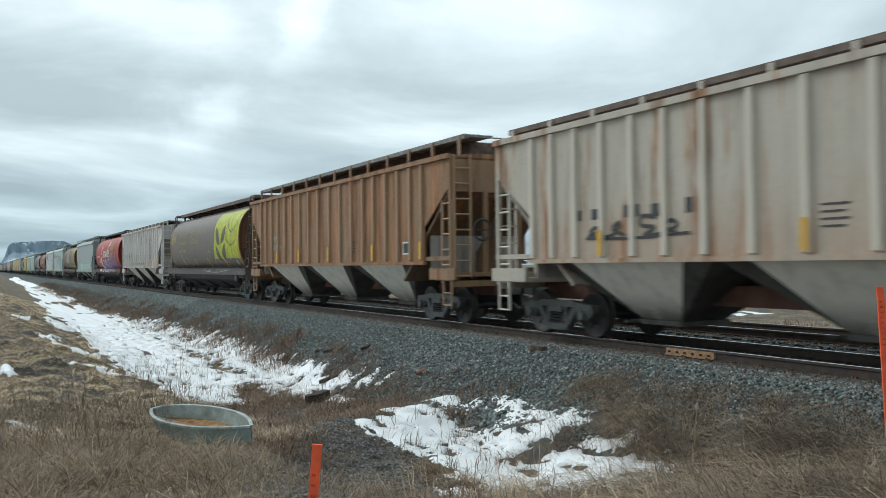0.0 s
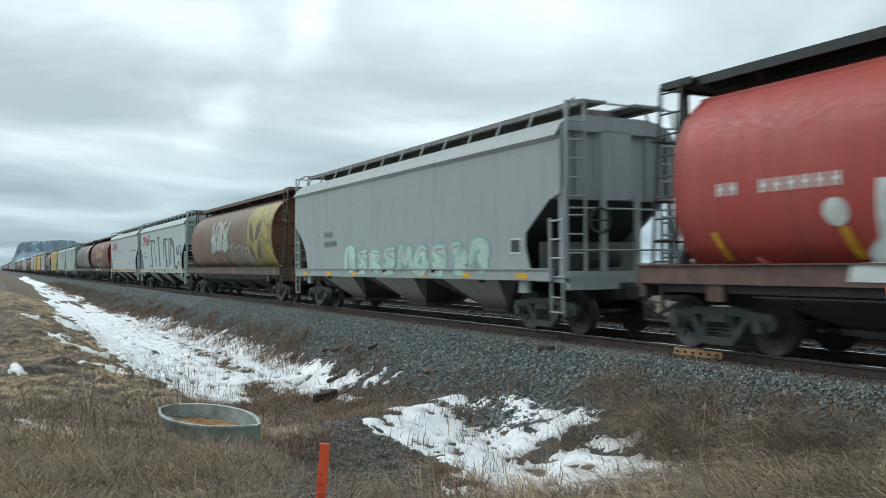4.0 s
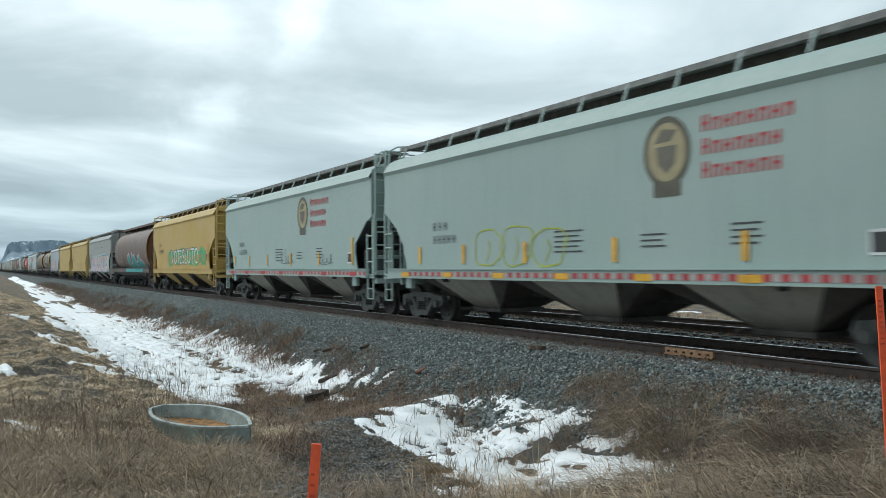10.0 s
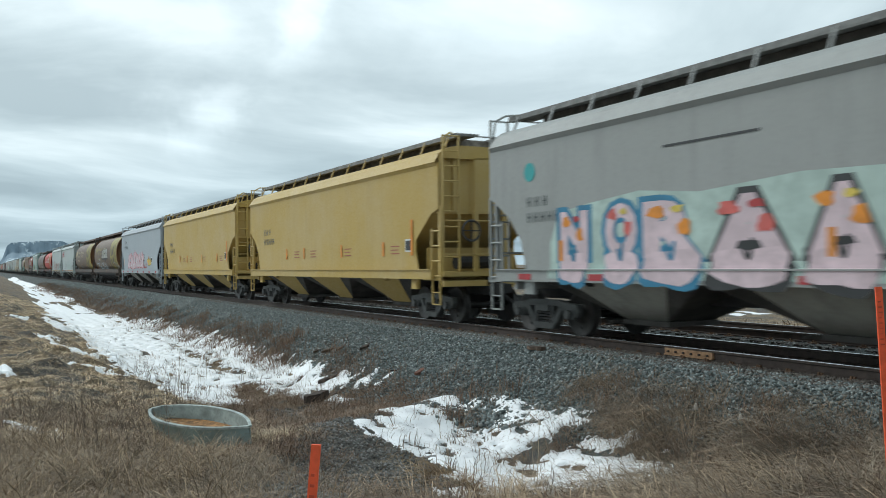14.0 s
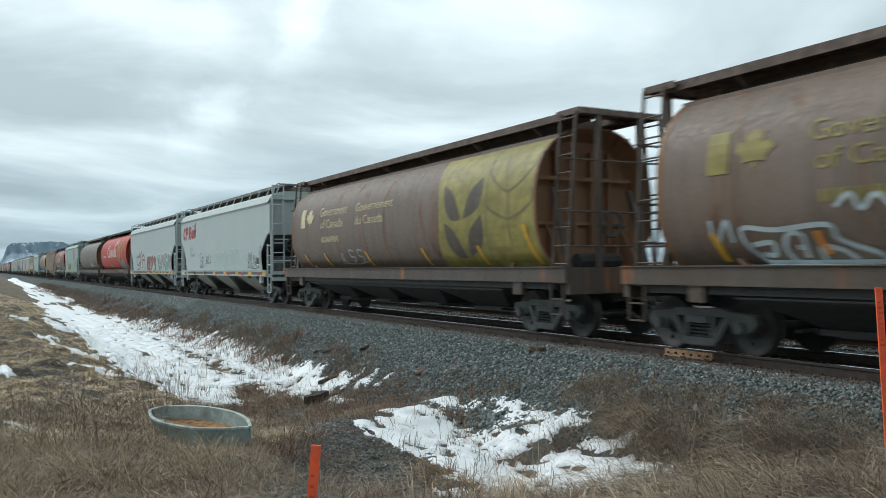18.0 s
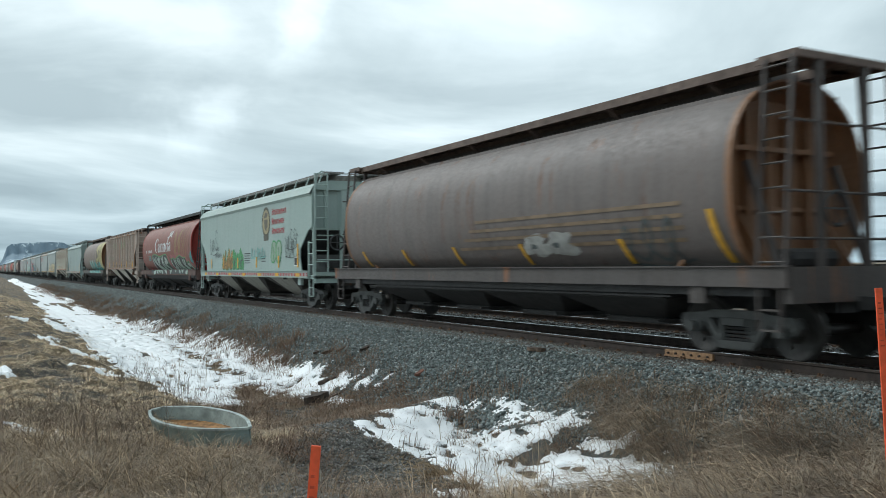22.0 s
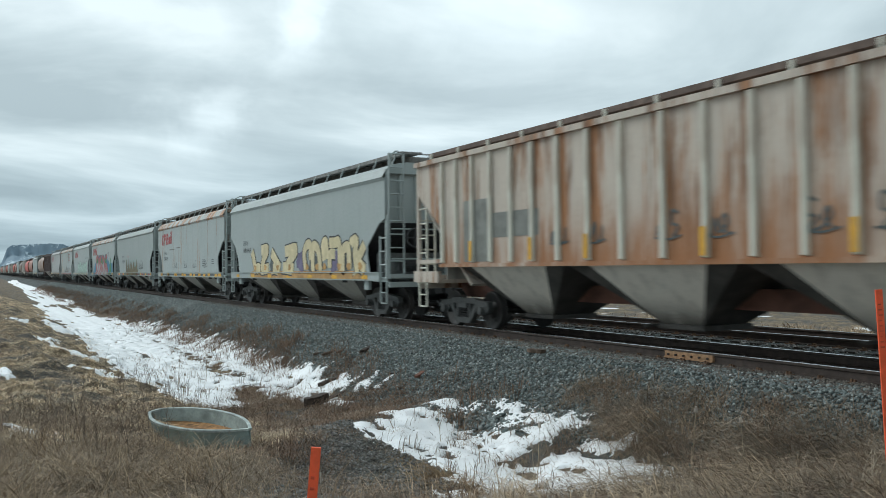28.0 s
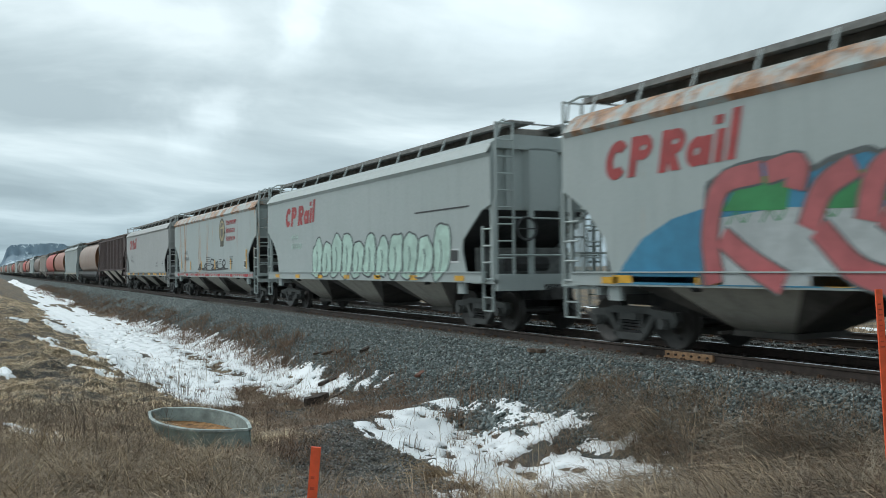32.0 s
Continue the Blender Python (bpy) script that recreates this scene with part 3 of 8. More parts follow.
def tank_shell():
    ring = tank_ring()
    return Geo().loft([[(-TANK + 2 * TANK * k / 12, y, z) for y, z in ring] for k in range(13)], caps=False)


def tank_head():
    """The dished end: a rim, a sloping shoulder and a flat sheet with stiffeners."""
    rings = [[(x, y, z) for y, z in tank_ring(k)] for x, k in ((-0.10, 1.004), (0.03, 1.010), (0.03, 0.985), (-0.04, 0.97), (-0.42, 0.90), (-0.50, 0.86))]
    g = Geo().loft(rings, caps=False)
    g.add(rings[-1], [tuple(range(len(rings[-1])))])
    return g


def end_slope():
    """The sheet that slopes from the head down to the sill, with its side webs."""
    g = Geo().plate([(-0.42, 2.35), (-1.7, 1.2), (-1.76, 1.25), (-0.46, 2.42)], -1.2, 1.2)
    for y in (-1.0, 1.0):
        g.plate([(-0.40, 2.4), (0.25, 1.42), (-0.40, 1.42)], y - 0.02, y + 0.02)
    return g


def cyl_bay():
    g = Geo()
    rings = []
    for x, y, z in ((1.5, 1.32, 0.90), (0.74, 0.62, 0.50), (0.80, 0.68, 0.49), (0.80, 0.68, 0.40)):
        rings.append([(-x, -y, z), (x, -y, z), (x, y, z), (-x, y, z)])
    g.loft(rings)
    return g.beam((-0.9, -1.0, 0.47), (-0.9, 1.0, 0.47), 0.05).beam((0.9, -1.0, 0.47), (0.9, 1.0, 0.47), 0.05)


def cylinder_car(label, body, dark, sill=None, end=None, walk_mat=None):
    """Round-sided four-bay grain hopper with deep side sills and open end frames."""
    car = thing("hopper_car", label, "railway car", "cars of the freight train")
    base_parts(car, M_BLACK, 8.75, 7.28)
    sill, end, wm = sill or dark, end or dark, walk_mat or M_RUSTY
    part("tank_body", tank_shell, body, car, "", True, key=("cyl", body.name))
    for s in (-1, 1):
        part("tank_head", tank_head, end, car, "dished end sheet", True, key=("head", end.name)).matrix_basis = pose(s * TANK, 0, 0, 0, 0, 0 if s > 0 else 180)
        for y in (-0.72, -0.24, 0.24, 0.72):
            part("stiffener", lambda: Geo().box(-0.505, -0.36, -0.04, 0.04, 1.9, 3.95), end, car, key=("stiffener", end.name)).matrix_basis = pose(s * TANK, y, 0, 0, 0, 0 if s > 0 else 180)
        part("end_girt", lambda: Geo().box(-0.355, -0.30, -1.25, 1.25, 3.30, 3.38), end, car, key=("girt", end.name)).matrix_basis = pose(s * TANK, 0, 0, 0, 0, 0 if s > 0 else 180)
        part("slope_sheet", end_slope, end, car, "sloping end sheet", key=("cyl_slope", end.name)).matrix_basis = pose(s * TANK, 0, 0, 0, 0, 0 if s > 0 else 180)
    part("belly", lambda: Geo().box(-5.95, 5.95, -1.33, 1.33, 0.895, 1.17), M_BLACK, car, "black underside above the bays", key="cyl_belly")
    for s in (-1, 1):
        part("side_sill", lambda: Geo().box(-8.65, 8.65, -0.06, 0.06, 1.13, 1.43).box(-8.65, 8.65, -0.1, 0.085, 1.431, 1.452), sill, car, key=("cyl_sill", sill.name)).location = (0, s * 1.5, 0)
        part("sill_beam", lambda: Geo().box(-8.2, 8.2, -0.05, 0.05, 0.99, 1.128).box(-6.2, 6.2, -0.02, 0.02, 0.93, 0.96), M_BLACK, car, key="cyl_beam").location = (0, s * 1.4, 0)
        part("roof_walk", lambda: Geo().box(-8.0, 8.0, -0.29, 0.29, 4.59, 4.64).box(-8.0, 8.0, -0.31, -0.28, 4.50, 4.655).box(-8.0, 8.0, 0.28, 0.31, 4.50, 4.655), wm, car, "steel roof walkway", key="cyl_walk").location = (0, s * 0.63, 0)
        for x in (-6.6, -4.0, -1.3, 1.3, 4.0, 6.6):
            part("walk_bracket", lambda: Geo().beam((0, -0.36, 4.58), (0, 0.1, 4.26), 0.07), wm, car, key=("bracket", wm.name)).matrix_basis = pose(x, s * 0.55, 0, 0, 0, 0 if s < 0 else 180)
        part("roof_rim", lambda: Geo().box(-7.7, 7.7, -0.02, 0.02, 4.16, 4.24), body, car, key=("cyl_roof_rim", body.name)).location = (0, s * 0.93, 0)
    part("hatch_cover", lambda: Geo().box(-7.4, 7.4, -0.33, 0.33, 4.28, 4.62), dark, car, key=("cyl_hatch", dark.name))
    for s in (-1, 1):
        turned = 0 if s > 0 else 180
        part("end_platform", lambda: Geo().box(-0.65, 0.55, -1.43, 1.43, 1.1, 1.22).box(0.45, 0.56, -1.48, 1.48, 0.9, 1.43), sill, car, key=("cyl_platform", sill.name)).matrix_basis = pose(s * 8.1, 0, 0, 0, 0, turned)
        for sy in (-1, 1):
            part("ladder", lambda: ladder_geo(0.50, 1.44, 4.58, 0.37, 0.018), dark, car, key=("cyl_side_ladder",)).matrix_basis = pose(s * 8.22, sy * 1.36, 0) @ Matrix.Translation((0, 0, 1.44)) @ pose(0, 0, 0, sy * 4.5) @ Matrix.Translation((0, 0, -1.44))
            part("end_post", lambda: Geo().beam((0, 0, 1.2), (0, 0, 4.58), 0.10, 0.10), dark, car, key=("cyl_post", dark.name)).location = (s * 8.46, sy * 0.55, 0)
            part("end_brace", lambda: Geo().beam((0, 0, 1.3), (-0.62, 0, 3.1), 0.07, 0.12), dark, car, key=("cyl_brace", dark.name)).matrix_basis = pose(s * 8.15, sy * 1.05, 0, 0, 0, turned)
            st = part("step", step_geo, dark, car, key="step")
            st.location = (s * 8.3, sy * 1.5, 0)
            part("jacking_pad", lambda: Geo().box(-0.16, 0.16, -0.05, 0.05, 0.86, 1.12).box(-0.08, 0.08, -0.06, -0.04, 0.92, 1.04), sill, car, key=("pad", sill.name)).matrix_basis = pose(s * 6.9, sy * 1.47, 0, 0, 0, 0 if sy < 0 else 180)
        part("roof_cross_walk", lambda: Geo().box(-0.36, 0.36, -1.05, 1.05, 4.59, 4.64).box(-0.37, 0.37, -1.08, -1.05, 4.53, 4.655).box(-0.37, 0.37, 1.05, 1.08, 4.53, 4.655).box(0.36, 0.39, -1.08, 1.08, 4.53, 4.655), wm, car, key="cross_walk").matrix_basis = pose(s * 8.14, 0, 0, 0, 0, turned)
        for z in (1.85, 2.55, 3.6):
            part("end_rail", lambda: Geo().tube((0, -1.36, 0), (0, 1.36, 0), 0.022, 5), dark, car, key=("cyl_rail", dark.name)).location = (s * 8.46, 0, z)
        part("air_reservoir", lambda: Geo().tube((0, -0.75, 1.55), (0, 0.35, 1.55), 0.17, 10), M_BLACK, car, key="cyl_reservoir").location = (s * 7.95, 0, 0)
    brake = part("brake_wheel", brake_geo, M_DARK, car, key="brake_wheel")
    brake.location = (8.55, -0.3, 2.3)
    for x in (-4.5, -1.5, 1.5, 4.5):
        part("hopper", cyl_bay, M_BLACK, car, "black hopper bay", key="cyl_hopper").location = (x, 0, 0)
    return car


M_RUSTY = simple("brown_rusty_steel", (0.15, 0.11, 0.092), 0.85, 0, 0.4)
M_ENDPALE = paint("streaked_pale_end_paint", (0.42, 0.39, 0.35), 0.3, 0.9, seed=2.2, seams=0)
M_ENDGREY = simple("sooty_grey_end_paint", (0.13, 0.135, 0.13), 0.75, 0, 0.4, 2.5)
M_HATCHGREY = simple("grimy_hatch_paint", (0.20, 0.185, 0.165), 0.85, 0, 0.4)
M_GALV = simple("dull_galvanised_steel", (0.22, 0.22, 0.21), 0.7, 0.2)
# grimy bay plates: pale as if lit, darker towards the gate
M_HOPPER = paint("grimy_grey_paint", (0.36, 0.345, 0.30), 0.12, 0.6, foot_tint=0.9, seed=3.3, seams=0, foot=(0.8, 0.3), foot_col=(0.05, 0.045, 0.04))
M_HOPPER_LIGHT = paint("grimy_lit_plate_paint", (0.70, 0.65, 0.57), 0.10, 0.6, foot_tint=0.9, seed=5.1, seams=0, foot=(1.0, 0.35), foot_col=(0.05, 0.045, 0.04))
# the shade between the bays, put into the colour of their slopes
M_BAY_SHADE = simple("shaded_slope_paint", (0.065, 0.06, 0.054), 0.8, 0, 0.5, 1.5)
M_SILLRED = simple("rust_red_sill_paint", (0.14, 0.062, 0.043), 0.8, 0, 0.4, 2.0)

# ---- the train: kind, body colour, rust, dirt, label ----
GREY = (0.315, 0.355, 0.345)
PALE = (0.355, 0.40, 0.39)
GREEN = (0.315, 0.405, 0.375)
# kind, colour, rust, dirt, low rust, label, detail key
TRAIN = [
    ("r", (0.47, 0.42, 0.345), 0.45, 0.5, 0.4, "off-white ribbed hopper car with rust streaks", "num_a"),
    ("r", (0.26, 0.145, 0.068), 0.62, 0.8, 0.1, "rust-brown ribbed hopper car with worn white paint", "num_b"),
    ("c", (0.115, 0.092, 0.078), 0.24, 0.6, 0, "dark brown round-sided hopper car with a yellow sheaf panel", "sheaf_lime"),
    ("r", (0.52, 0.47, 0.44), 0.42, 0.7, 0.1, "dirty white ribbed hopper car with large dark letters", "soo_black"),
    ("c", (0.40, 0.05, 0.036), 0.1, 0.4, 0, "red round-sided hopper car with a purple flower painting", "canada_flower"),
    ("s", GREY, 0.05, 0.35, 0, "grey hopper car with pale teal graffiti", "teal_low"),
    ("c", (0.12, 0.08, 0.055), 0.42, 0.8, 0, "brown round-sided hopper car with a faded yellow end band", "brown_band"),
    ("s", (0.39, 0.475, 0.45), 0.1, 0.2, 0, "pale grey-green hopper car with large dark block graffiti", "wind"),
    ("s", (0.41, 0.46, 0.45), 0.05, 0.15, 0, "pale grey hopper car with red lettering bars", "cp"),
    ("c", (0.145, 0.056, 0.036), 0.35, 0.6, 0, "faded red-brown round-sided hopper car with white lettering", "canada_faded"),
    ("c", (0.108, 0.103, 0.100), 0.18, 0.5, 0, "black round-sided hopper car with a red and white end mark", "multimark"),
    ("s", GREEN, 0.04, 0.15, 0, "pale grey-green hopper car with a round emblem", "cpr"),
    ("s", GREEN, 0.04, 0.15, 0, "pale grey-green hopper car with a round emblem", "cpr"),
    ("y", (0.47, 0.31, 0.075), 0.06, 0.2, 0, "yellow hopper car with green block graffiti", "vote"),
    ("c", (0.115, 0.082, 0.068), 0.42, 0.7, 0, "dark brown round-sided hopper car with turquoise graffiti", "turquoise"),
    ("s", (0.315, 0.325, 0.31), 0.05, 0.3, 0, "grey hopper car with pink and blue graffiti", "pinkblue"),
    ("y", (0.47, 0.32, 0.085), 0.04, 0.15, 0, "plain yellow hopper car", "yellow"),
    ("y", (0.47, 0.32, 0.085), 0.04, 0.15, 0, "plain yellow hopper car", "yellow"),
    ("s", (0.36, 0.405, 0.435), 0.05, 0.15, 0, "blue-grey hopper car with pink graffiti", "pink"),
    ("c", (0.13, 0.09, 0.064), 0.36, 0.7, 0, "brown round-sided hopper car with a yellow sheaf panel", "sheaf"),
    ("c", (0.125, 0.09, 0.07), 0.34, 0.7, 0, "brown round-sided hopper car with a yellow sheaf panel", "sheaf2"),
    ("s", (0.41, 0.46, 0.45), 0.05, 0.12, 0, "pale grey hopper car with red lettering bars and yellow sill marks", "cp_tags"),
    ("s", (0.41, 0.46, 0.45), 0.05, 0.15, 0, "pale grey hopper car with red and blue graffiti", "reps"),
    ("c", (0.47, 0.045, 0.03), 0.06, 0.3, 0, "bright red round-sided hopper car with a yellow wheat sheaf", "canada_red"),
    ("c", (0.12, 0.10, 0.092), 0.3, 0.6, 0, "dark grey-brown round-sided hopper car with faded stripes", "dark_stripe"),
    ("s", GREEN, 0.08, 0.2, 0, "grey-green hopper car with a round emblem and mixed graffiti", "cpr_graf"),
    ("c", (0.185, 0.064, 0.046), 0.3, 0.6, 0, "red-brown round-sided hopper car with green graffiti", "canada_green"),
    ("r", (0.36, 0.283, 0.232), 0.5, 0.85, 0.3, "rusty tan ribbed hopper car with large dark green letters", "soo_green"),
    ("c", (0.161, 0.120, 0.100), 0.12, 0.45, 0, "dark brown round-sided hopper car with a yellow wheat panel", "wheat"),
    ("s", (0.30, 0.38, 0.36), 0.06, 0.2, 0, "grey-green hopper car with dark numerals", "plain_num"),
    ("r", (0.55, 0.48, 0.405), 0.56, 0.45, 0.85, "off-white ribbed hopper car rusted orange along its foot", "rust_patch"),
    ("s", (0.335, 0.38, 0.37), 0.04, 0.15, 0, "grey hopper car with yellow-black graffiti", "yellowblack"),
    ("s", PALE, 0.34, 0.2, 0, "pale grey hopper car with rust stains and red lettering bars", "cp"),
    ("s", GREY, 0.05, 0.2, 0, "grey hopper car with olive graffiti", "olive"),
    ("s", PALE, 0.22, 0.2, 0, "pale grey hopper car covered in blue and red graffiti", "bluered"),
    ("s", PALE, 0.06, 0.15, 0, "pale grey hopper car with mint bubble graffiti", "mint"),
    ("s", PALE, 0.34, 0.2, 0, "pale grey hopper car with rust stains round an emblem", "cpr_rust"),
    ("s", (0.36, 0.37, 0.36), 0.05, 0.3, 0, "plain grey hopper car", "cp"),
    ("r", (0.06, 0.03, 0.025), 0.2, 0.5, 0, "dark maroon ribbed hopper car", ""),
    ("c", (0.257, 0.187, 0.152), 0.2, 0.5, 0, "grey-brown round-sided hopper car", ""),
]
TAIL = [("s", GREY), ("s", PALE), ("c", (0.537, 0.100, 0.082)), ("s", PALE), ("c", (0.16, 0.12, 0.1)), ("y", (0.5, 0.33, 0.1)), ("s", PALE), ("c", (0.292, 0.135, 0.100)),
        ("s", GREEN), ("r", (0.4, 0.36, 0.32)), ("c", (0.135, 0.117, 0.100)), ("s", PALE)]
TAIL_LABEL = {"s": "grey hopper car far down the train", "c": "dark round-sided hopper car far down the train", "r": "pale ribbed hopper car far down the train", "y": "yellow hopper car far down the train"}
# where the couplings between the cars stand at the start
GAPS = [-15.84, -35.05, -53.15, -72.45, -90.72, -109.79, -128.87, -146.91, -164.91, -183.41, -201.78, -220.36, -237.91, -256.7, -275.4, -294.23, -313.33, -332.43, -350.25, -369.22, -388.14, -407.24, -425.21, -443.56, -462.52, -481.49, -499.88, -518.98, -538.08, -557.16, -576.26, -594.79, -612.65, -631.17, -649.35, -668.69, -686.94, -705.53, -723.32]
CARS = []


def build_train():
    for i in range(65):
        FAR[0] = i >= 44
        if i < len(TRAIN):
            kind, col, rust, dirt, low, label, detail = TRAIN[i]
        else:
            kind, col = TAIL[(i * 7 + i // 5) % len(TAIL)]
            rust, dirt, low, label, detail = 0.12, 0.35, 0.0, TAIL_LABEL[kind], ""
        if kind == "c" and max(col) < 0.3:
            col = tuple(c * 1.32 for c in col)
        tag = "car_paint_%s_%s_%s_%s" % (kind, "_".join("%d" % (c * 1000) for c in col), int(rust * 100), int(low * 100))
        seed = float(i) if i < len(TRAIN) else float(i % 12)
        stain = {"s": (0.30, 0.16, 0.07), "c": (0.15, 0.07, 0.036)}.get(kind, (0.24, 0.105, 0.042))
        body = paint(tag + "_%d" % seed, col, rust, dirt, stain, foot_tint=low, seed=seed, seams={"s": 0.03, "y": 0.03, "c": 0.28, "r": 0.0}[kind], pale=0.12 if col[0] > 2 * col[1] else 0.3)
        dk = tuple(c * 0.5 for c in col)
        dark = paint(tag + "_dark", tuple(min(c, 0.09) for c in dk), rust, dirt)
        if kind == "s":
            roof = paint(tag + "_roof_%d" % seed, col, 0.62, dirt, (0.30, 0.14, 0.06), seed=seed + 0.5, seams=0) if 0.2 <= rust else None
            # near-black slope sheets carry the shade inside the end notches
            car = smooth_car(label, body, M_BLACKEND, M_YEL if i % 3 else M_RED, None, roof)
        elif kind == "r":
            rib = paint(tag + "_rib", tuple(min(0.66, c * 1.25 + 0.05) for c in col), rust * 0.3, dirt * 0.8, seed=seed + 0.37, seams=0)
            # body colour darkened: shade under the end slopes is in the paint
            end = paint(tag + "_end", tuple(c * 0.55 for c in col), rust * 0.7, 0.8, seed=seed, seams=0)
            car = ribbed_car(label, body, end, rib, paint(tag + "_small", col, rust * 0.7, dirt, seed=seed, seams=0), 0.22 if detail == "num_b" else 0.0)
        elif kind == "y":
            car = smooth_car(label, body, body, None, None, None, body)
        else:
            red = detail.startswith("canada")
            end = paint("end_red", (0.34, 0.045, 0.032), 0.12, 0.5) if red else paint("end_brown", (0.23, 0.112, 0.052), 0.35, 0.5) if col[0] > 1.3 * col[2] else dark
            car = cylinder_car(label, body, M_BLACKEND if red else dark, M_SILLFADE if red else None, end, M_WALKBLACK if red else None)
        CARS.append(car)
    FAR[0] = False


M_WALKBLACK = simple("green_black_walk_paint", (0.032, 0.040, 0.038), 0.7, 0, 0.3)
M_SILLFADE = simple("faded_red_grey_sill_paint", (0.125, 0.072, 0.06), 0.75, 0, 0.4, 2.0)
# black fittings of the red cars; painted shade on grey cars' slope sheets
M_BLACKEND = simple("black_paint_and_end_shade", (0.042, 0.042, 0.043), 0.7, 0, 0.3)
build_train()


SHIFT = {7: 0.2, 21: 0.45}
HALF_LENGTH = {"s": 8.3, "y": 8.3, "r": 8.62, "c": 8.45}


def kind_of(i):
    return TRAIN[i][0] if i < len(TRAIN) else TAIL[(i * 7 + i // 5) % len(TAIL)][0]


def car_x(i):
    """The middle of car i at the start; its rear edge stands at the gap behind it."""
    return gap(i) + HALF_LENGTH[kind_of(i)] + SHIFT.get(i, 0.0)


def mid_x(i):
    """Half way between the rear edges of this car and of the one ahead."""
    front = GAPS[0] + 18.6 if i == 0 else gap(i - 1)
    return (front + gap(i)) / 2


def gap(i):
    if i < len(GAPS):
        return GAPS[i]
    return GAPS[-1] - (i - len(GAPS) + 1) * 18.55

# ---- ground ----
rng = np.random.default_rng(5)


def sstep(a, b, x):
    t = np.clip((x - a) / (b - a), 0, 1)
    return t * t * (3 - 2 * t)


def wave(x, y, s, k=0):
    """Cheap smooth noise from crossed waves, about -1 to 1."""
    r = np.random.default_rng(100 + k)
    out = np.zeros_like(x, dtype=float)
    for j in range(6):
        a, f, p = r.uniform(0, 6.28), r.uniform(0.6, 1.6) / s, r.uniform(0, 6.28)
        out += np.sin((x * math.cos(a) + y * math.sin(a)) * f * 6.28 + p + 1.3 * np.sin((x * math.sin(a) - y * math.cos(a)) * f * 4.1 + p * 2))
    return out / 3.2


def ground_z(x, y):
    x, y = np.asarray(x, float), np.asarray(y, float)
    # the side of the ditch where the camera stands
    zc = -0.12 - 0.83 * sstep(2, 14, -x) + 0.42 * sstep(16, 30, -x) * sstep(3.2, 1.0, y)
    zc = zc - 0.25 * sstep(0.5, 4, y) * sstep(4, 9, -x)
    # the bottom of the ditch, with the gravel crossing
    berm = np.exp(-((x + 12.9 + 0.45 * (y - 5.0)) / 1.3) ** 2)
    zd = -1.5 + 0.36 * berm + 0.75 * sstep(-9.5, -4.0, x)
    z = zc + (zd - zc) * sstep(2.6, 4.9, y)
    # the foot and the slope of the ballast
    slope = -0.24 - (9.95 - y) / 2.2
    k = 0.12
    h = np.clip(0.5 + 0.5 * (slope - z) / k, 0, 1)
    z = np.where(y > 4, z + (slope - z) * h + k * h * (1 - h), z)
    z = np.where(y > 9.95, -0.24, z)
    z = np.minimum(z, -0.24)
    z = z - 0.20 * np.exp(-((x + 12.75) / 1.5) ** 2 - ((y - 2.75) / 0.75) ** 2)
    # between and behind the tracks
    z = np.where(y > 9.95, -0.24 + 0.05 * sstep(9.95, 10.4, y) * sstep(18.2, 17.6, y) - 0.10 * sstep(12.9, 13.4, y) * sstep(14.4, 13.9, y) - 0.75 * sstep(18.2, 21.0, y), z)
    near = sstep(9.6, 8.6, y) + sstep(19, 21, y)
    z = z + near * (0.05 * wave(x, y, 2.3, 1) + 0.025 * wave(x, y, 0.7, 2))
    hum = sstep(4.4, 3.0, y) * sstep(-10, -16, x) + 0.8 * sstep(-9.5, -6, x) * sstep(9.3, 8.3, y) * sstep(2.5, 4.5, y)
    z = z + hum * (0.13 * np.abs(wave(x, y, 1.7, 5)) + 0.06 * wave(x, y, 0.6, 6))
    away = sstep(60, 400, np.hypot(x, y - 10)) * near
    return z * (1 - 0 * away) + away * 0.3 * wave(x, y, 90, 3)


def axis(lo, hi, step, far_lo, far_hi):
    mid = np.arange(lo, hi + 1e-6, step)
    a, out = step, [mid]
    left, p = [], lo
    while p > far_lo:
        a *= 1.16
        p -= a
        left.append(p)
    right, p, a = [], hi, step
    while p < far_hi:
        a *= 1.16
        p += a
        right.append(p)
    return np.concatenate([left[::-1], mid, right])


def sheet(name, xs, ys, zf, mat, smooth=True):
    X, Y = np.meshgrid(xs, ys, indexing="ij")
    Z = zf(X, Y)
    nx, ny = X.shape
    co = np.stack([X, Y, Z], -1).reshape(-1, 3)
    i = (np.arange(nx - 1)[:, None] * ny + np.arange(ny - 1)[None, :]).ravel()
    f = np.stack([i, i + ny, i + ny + 1, i + 1], 1)
    me = bpy.data.meshes.new(name)
    me.vertices.add(len(co))
    me.vertices.foreach_set("co", co.ravel())
    me.loops.add(f.size)
    me.loops.foreach_set("vertex_index", f.ravel().astype(np.int32))
    me.polygons.add(len(f))
    me.polygons.foreach_set("loop_start", np.arange(0, f.size, 4, dtype=np.int32))
    me.update(calc_edges=True)
    me.materials.append(mat)
    if smooth:
        me.shade_smooth()
    return new(name, me)


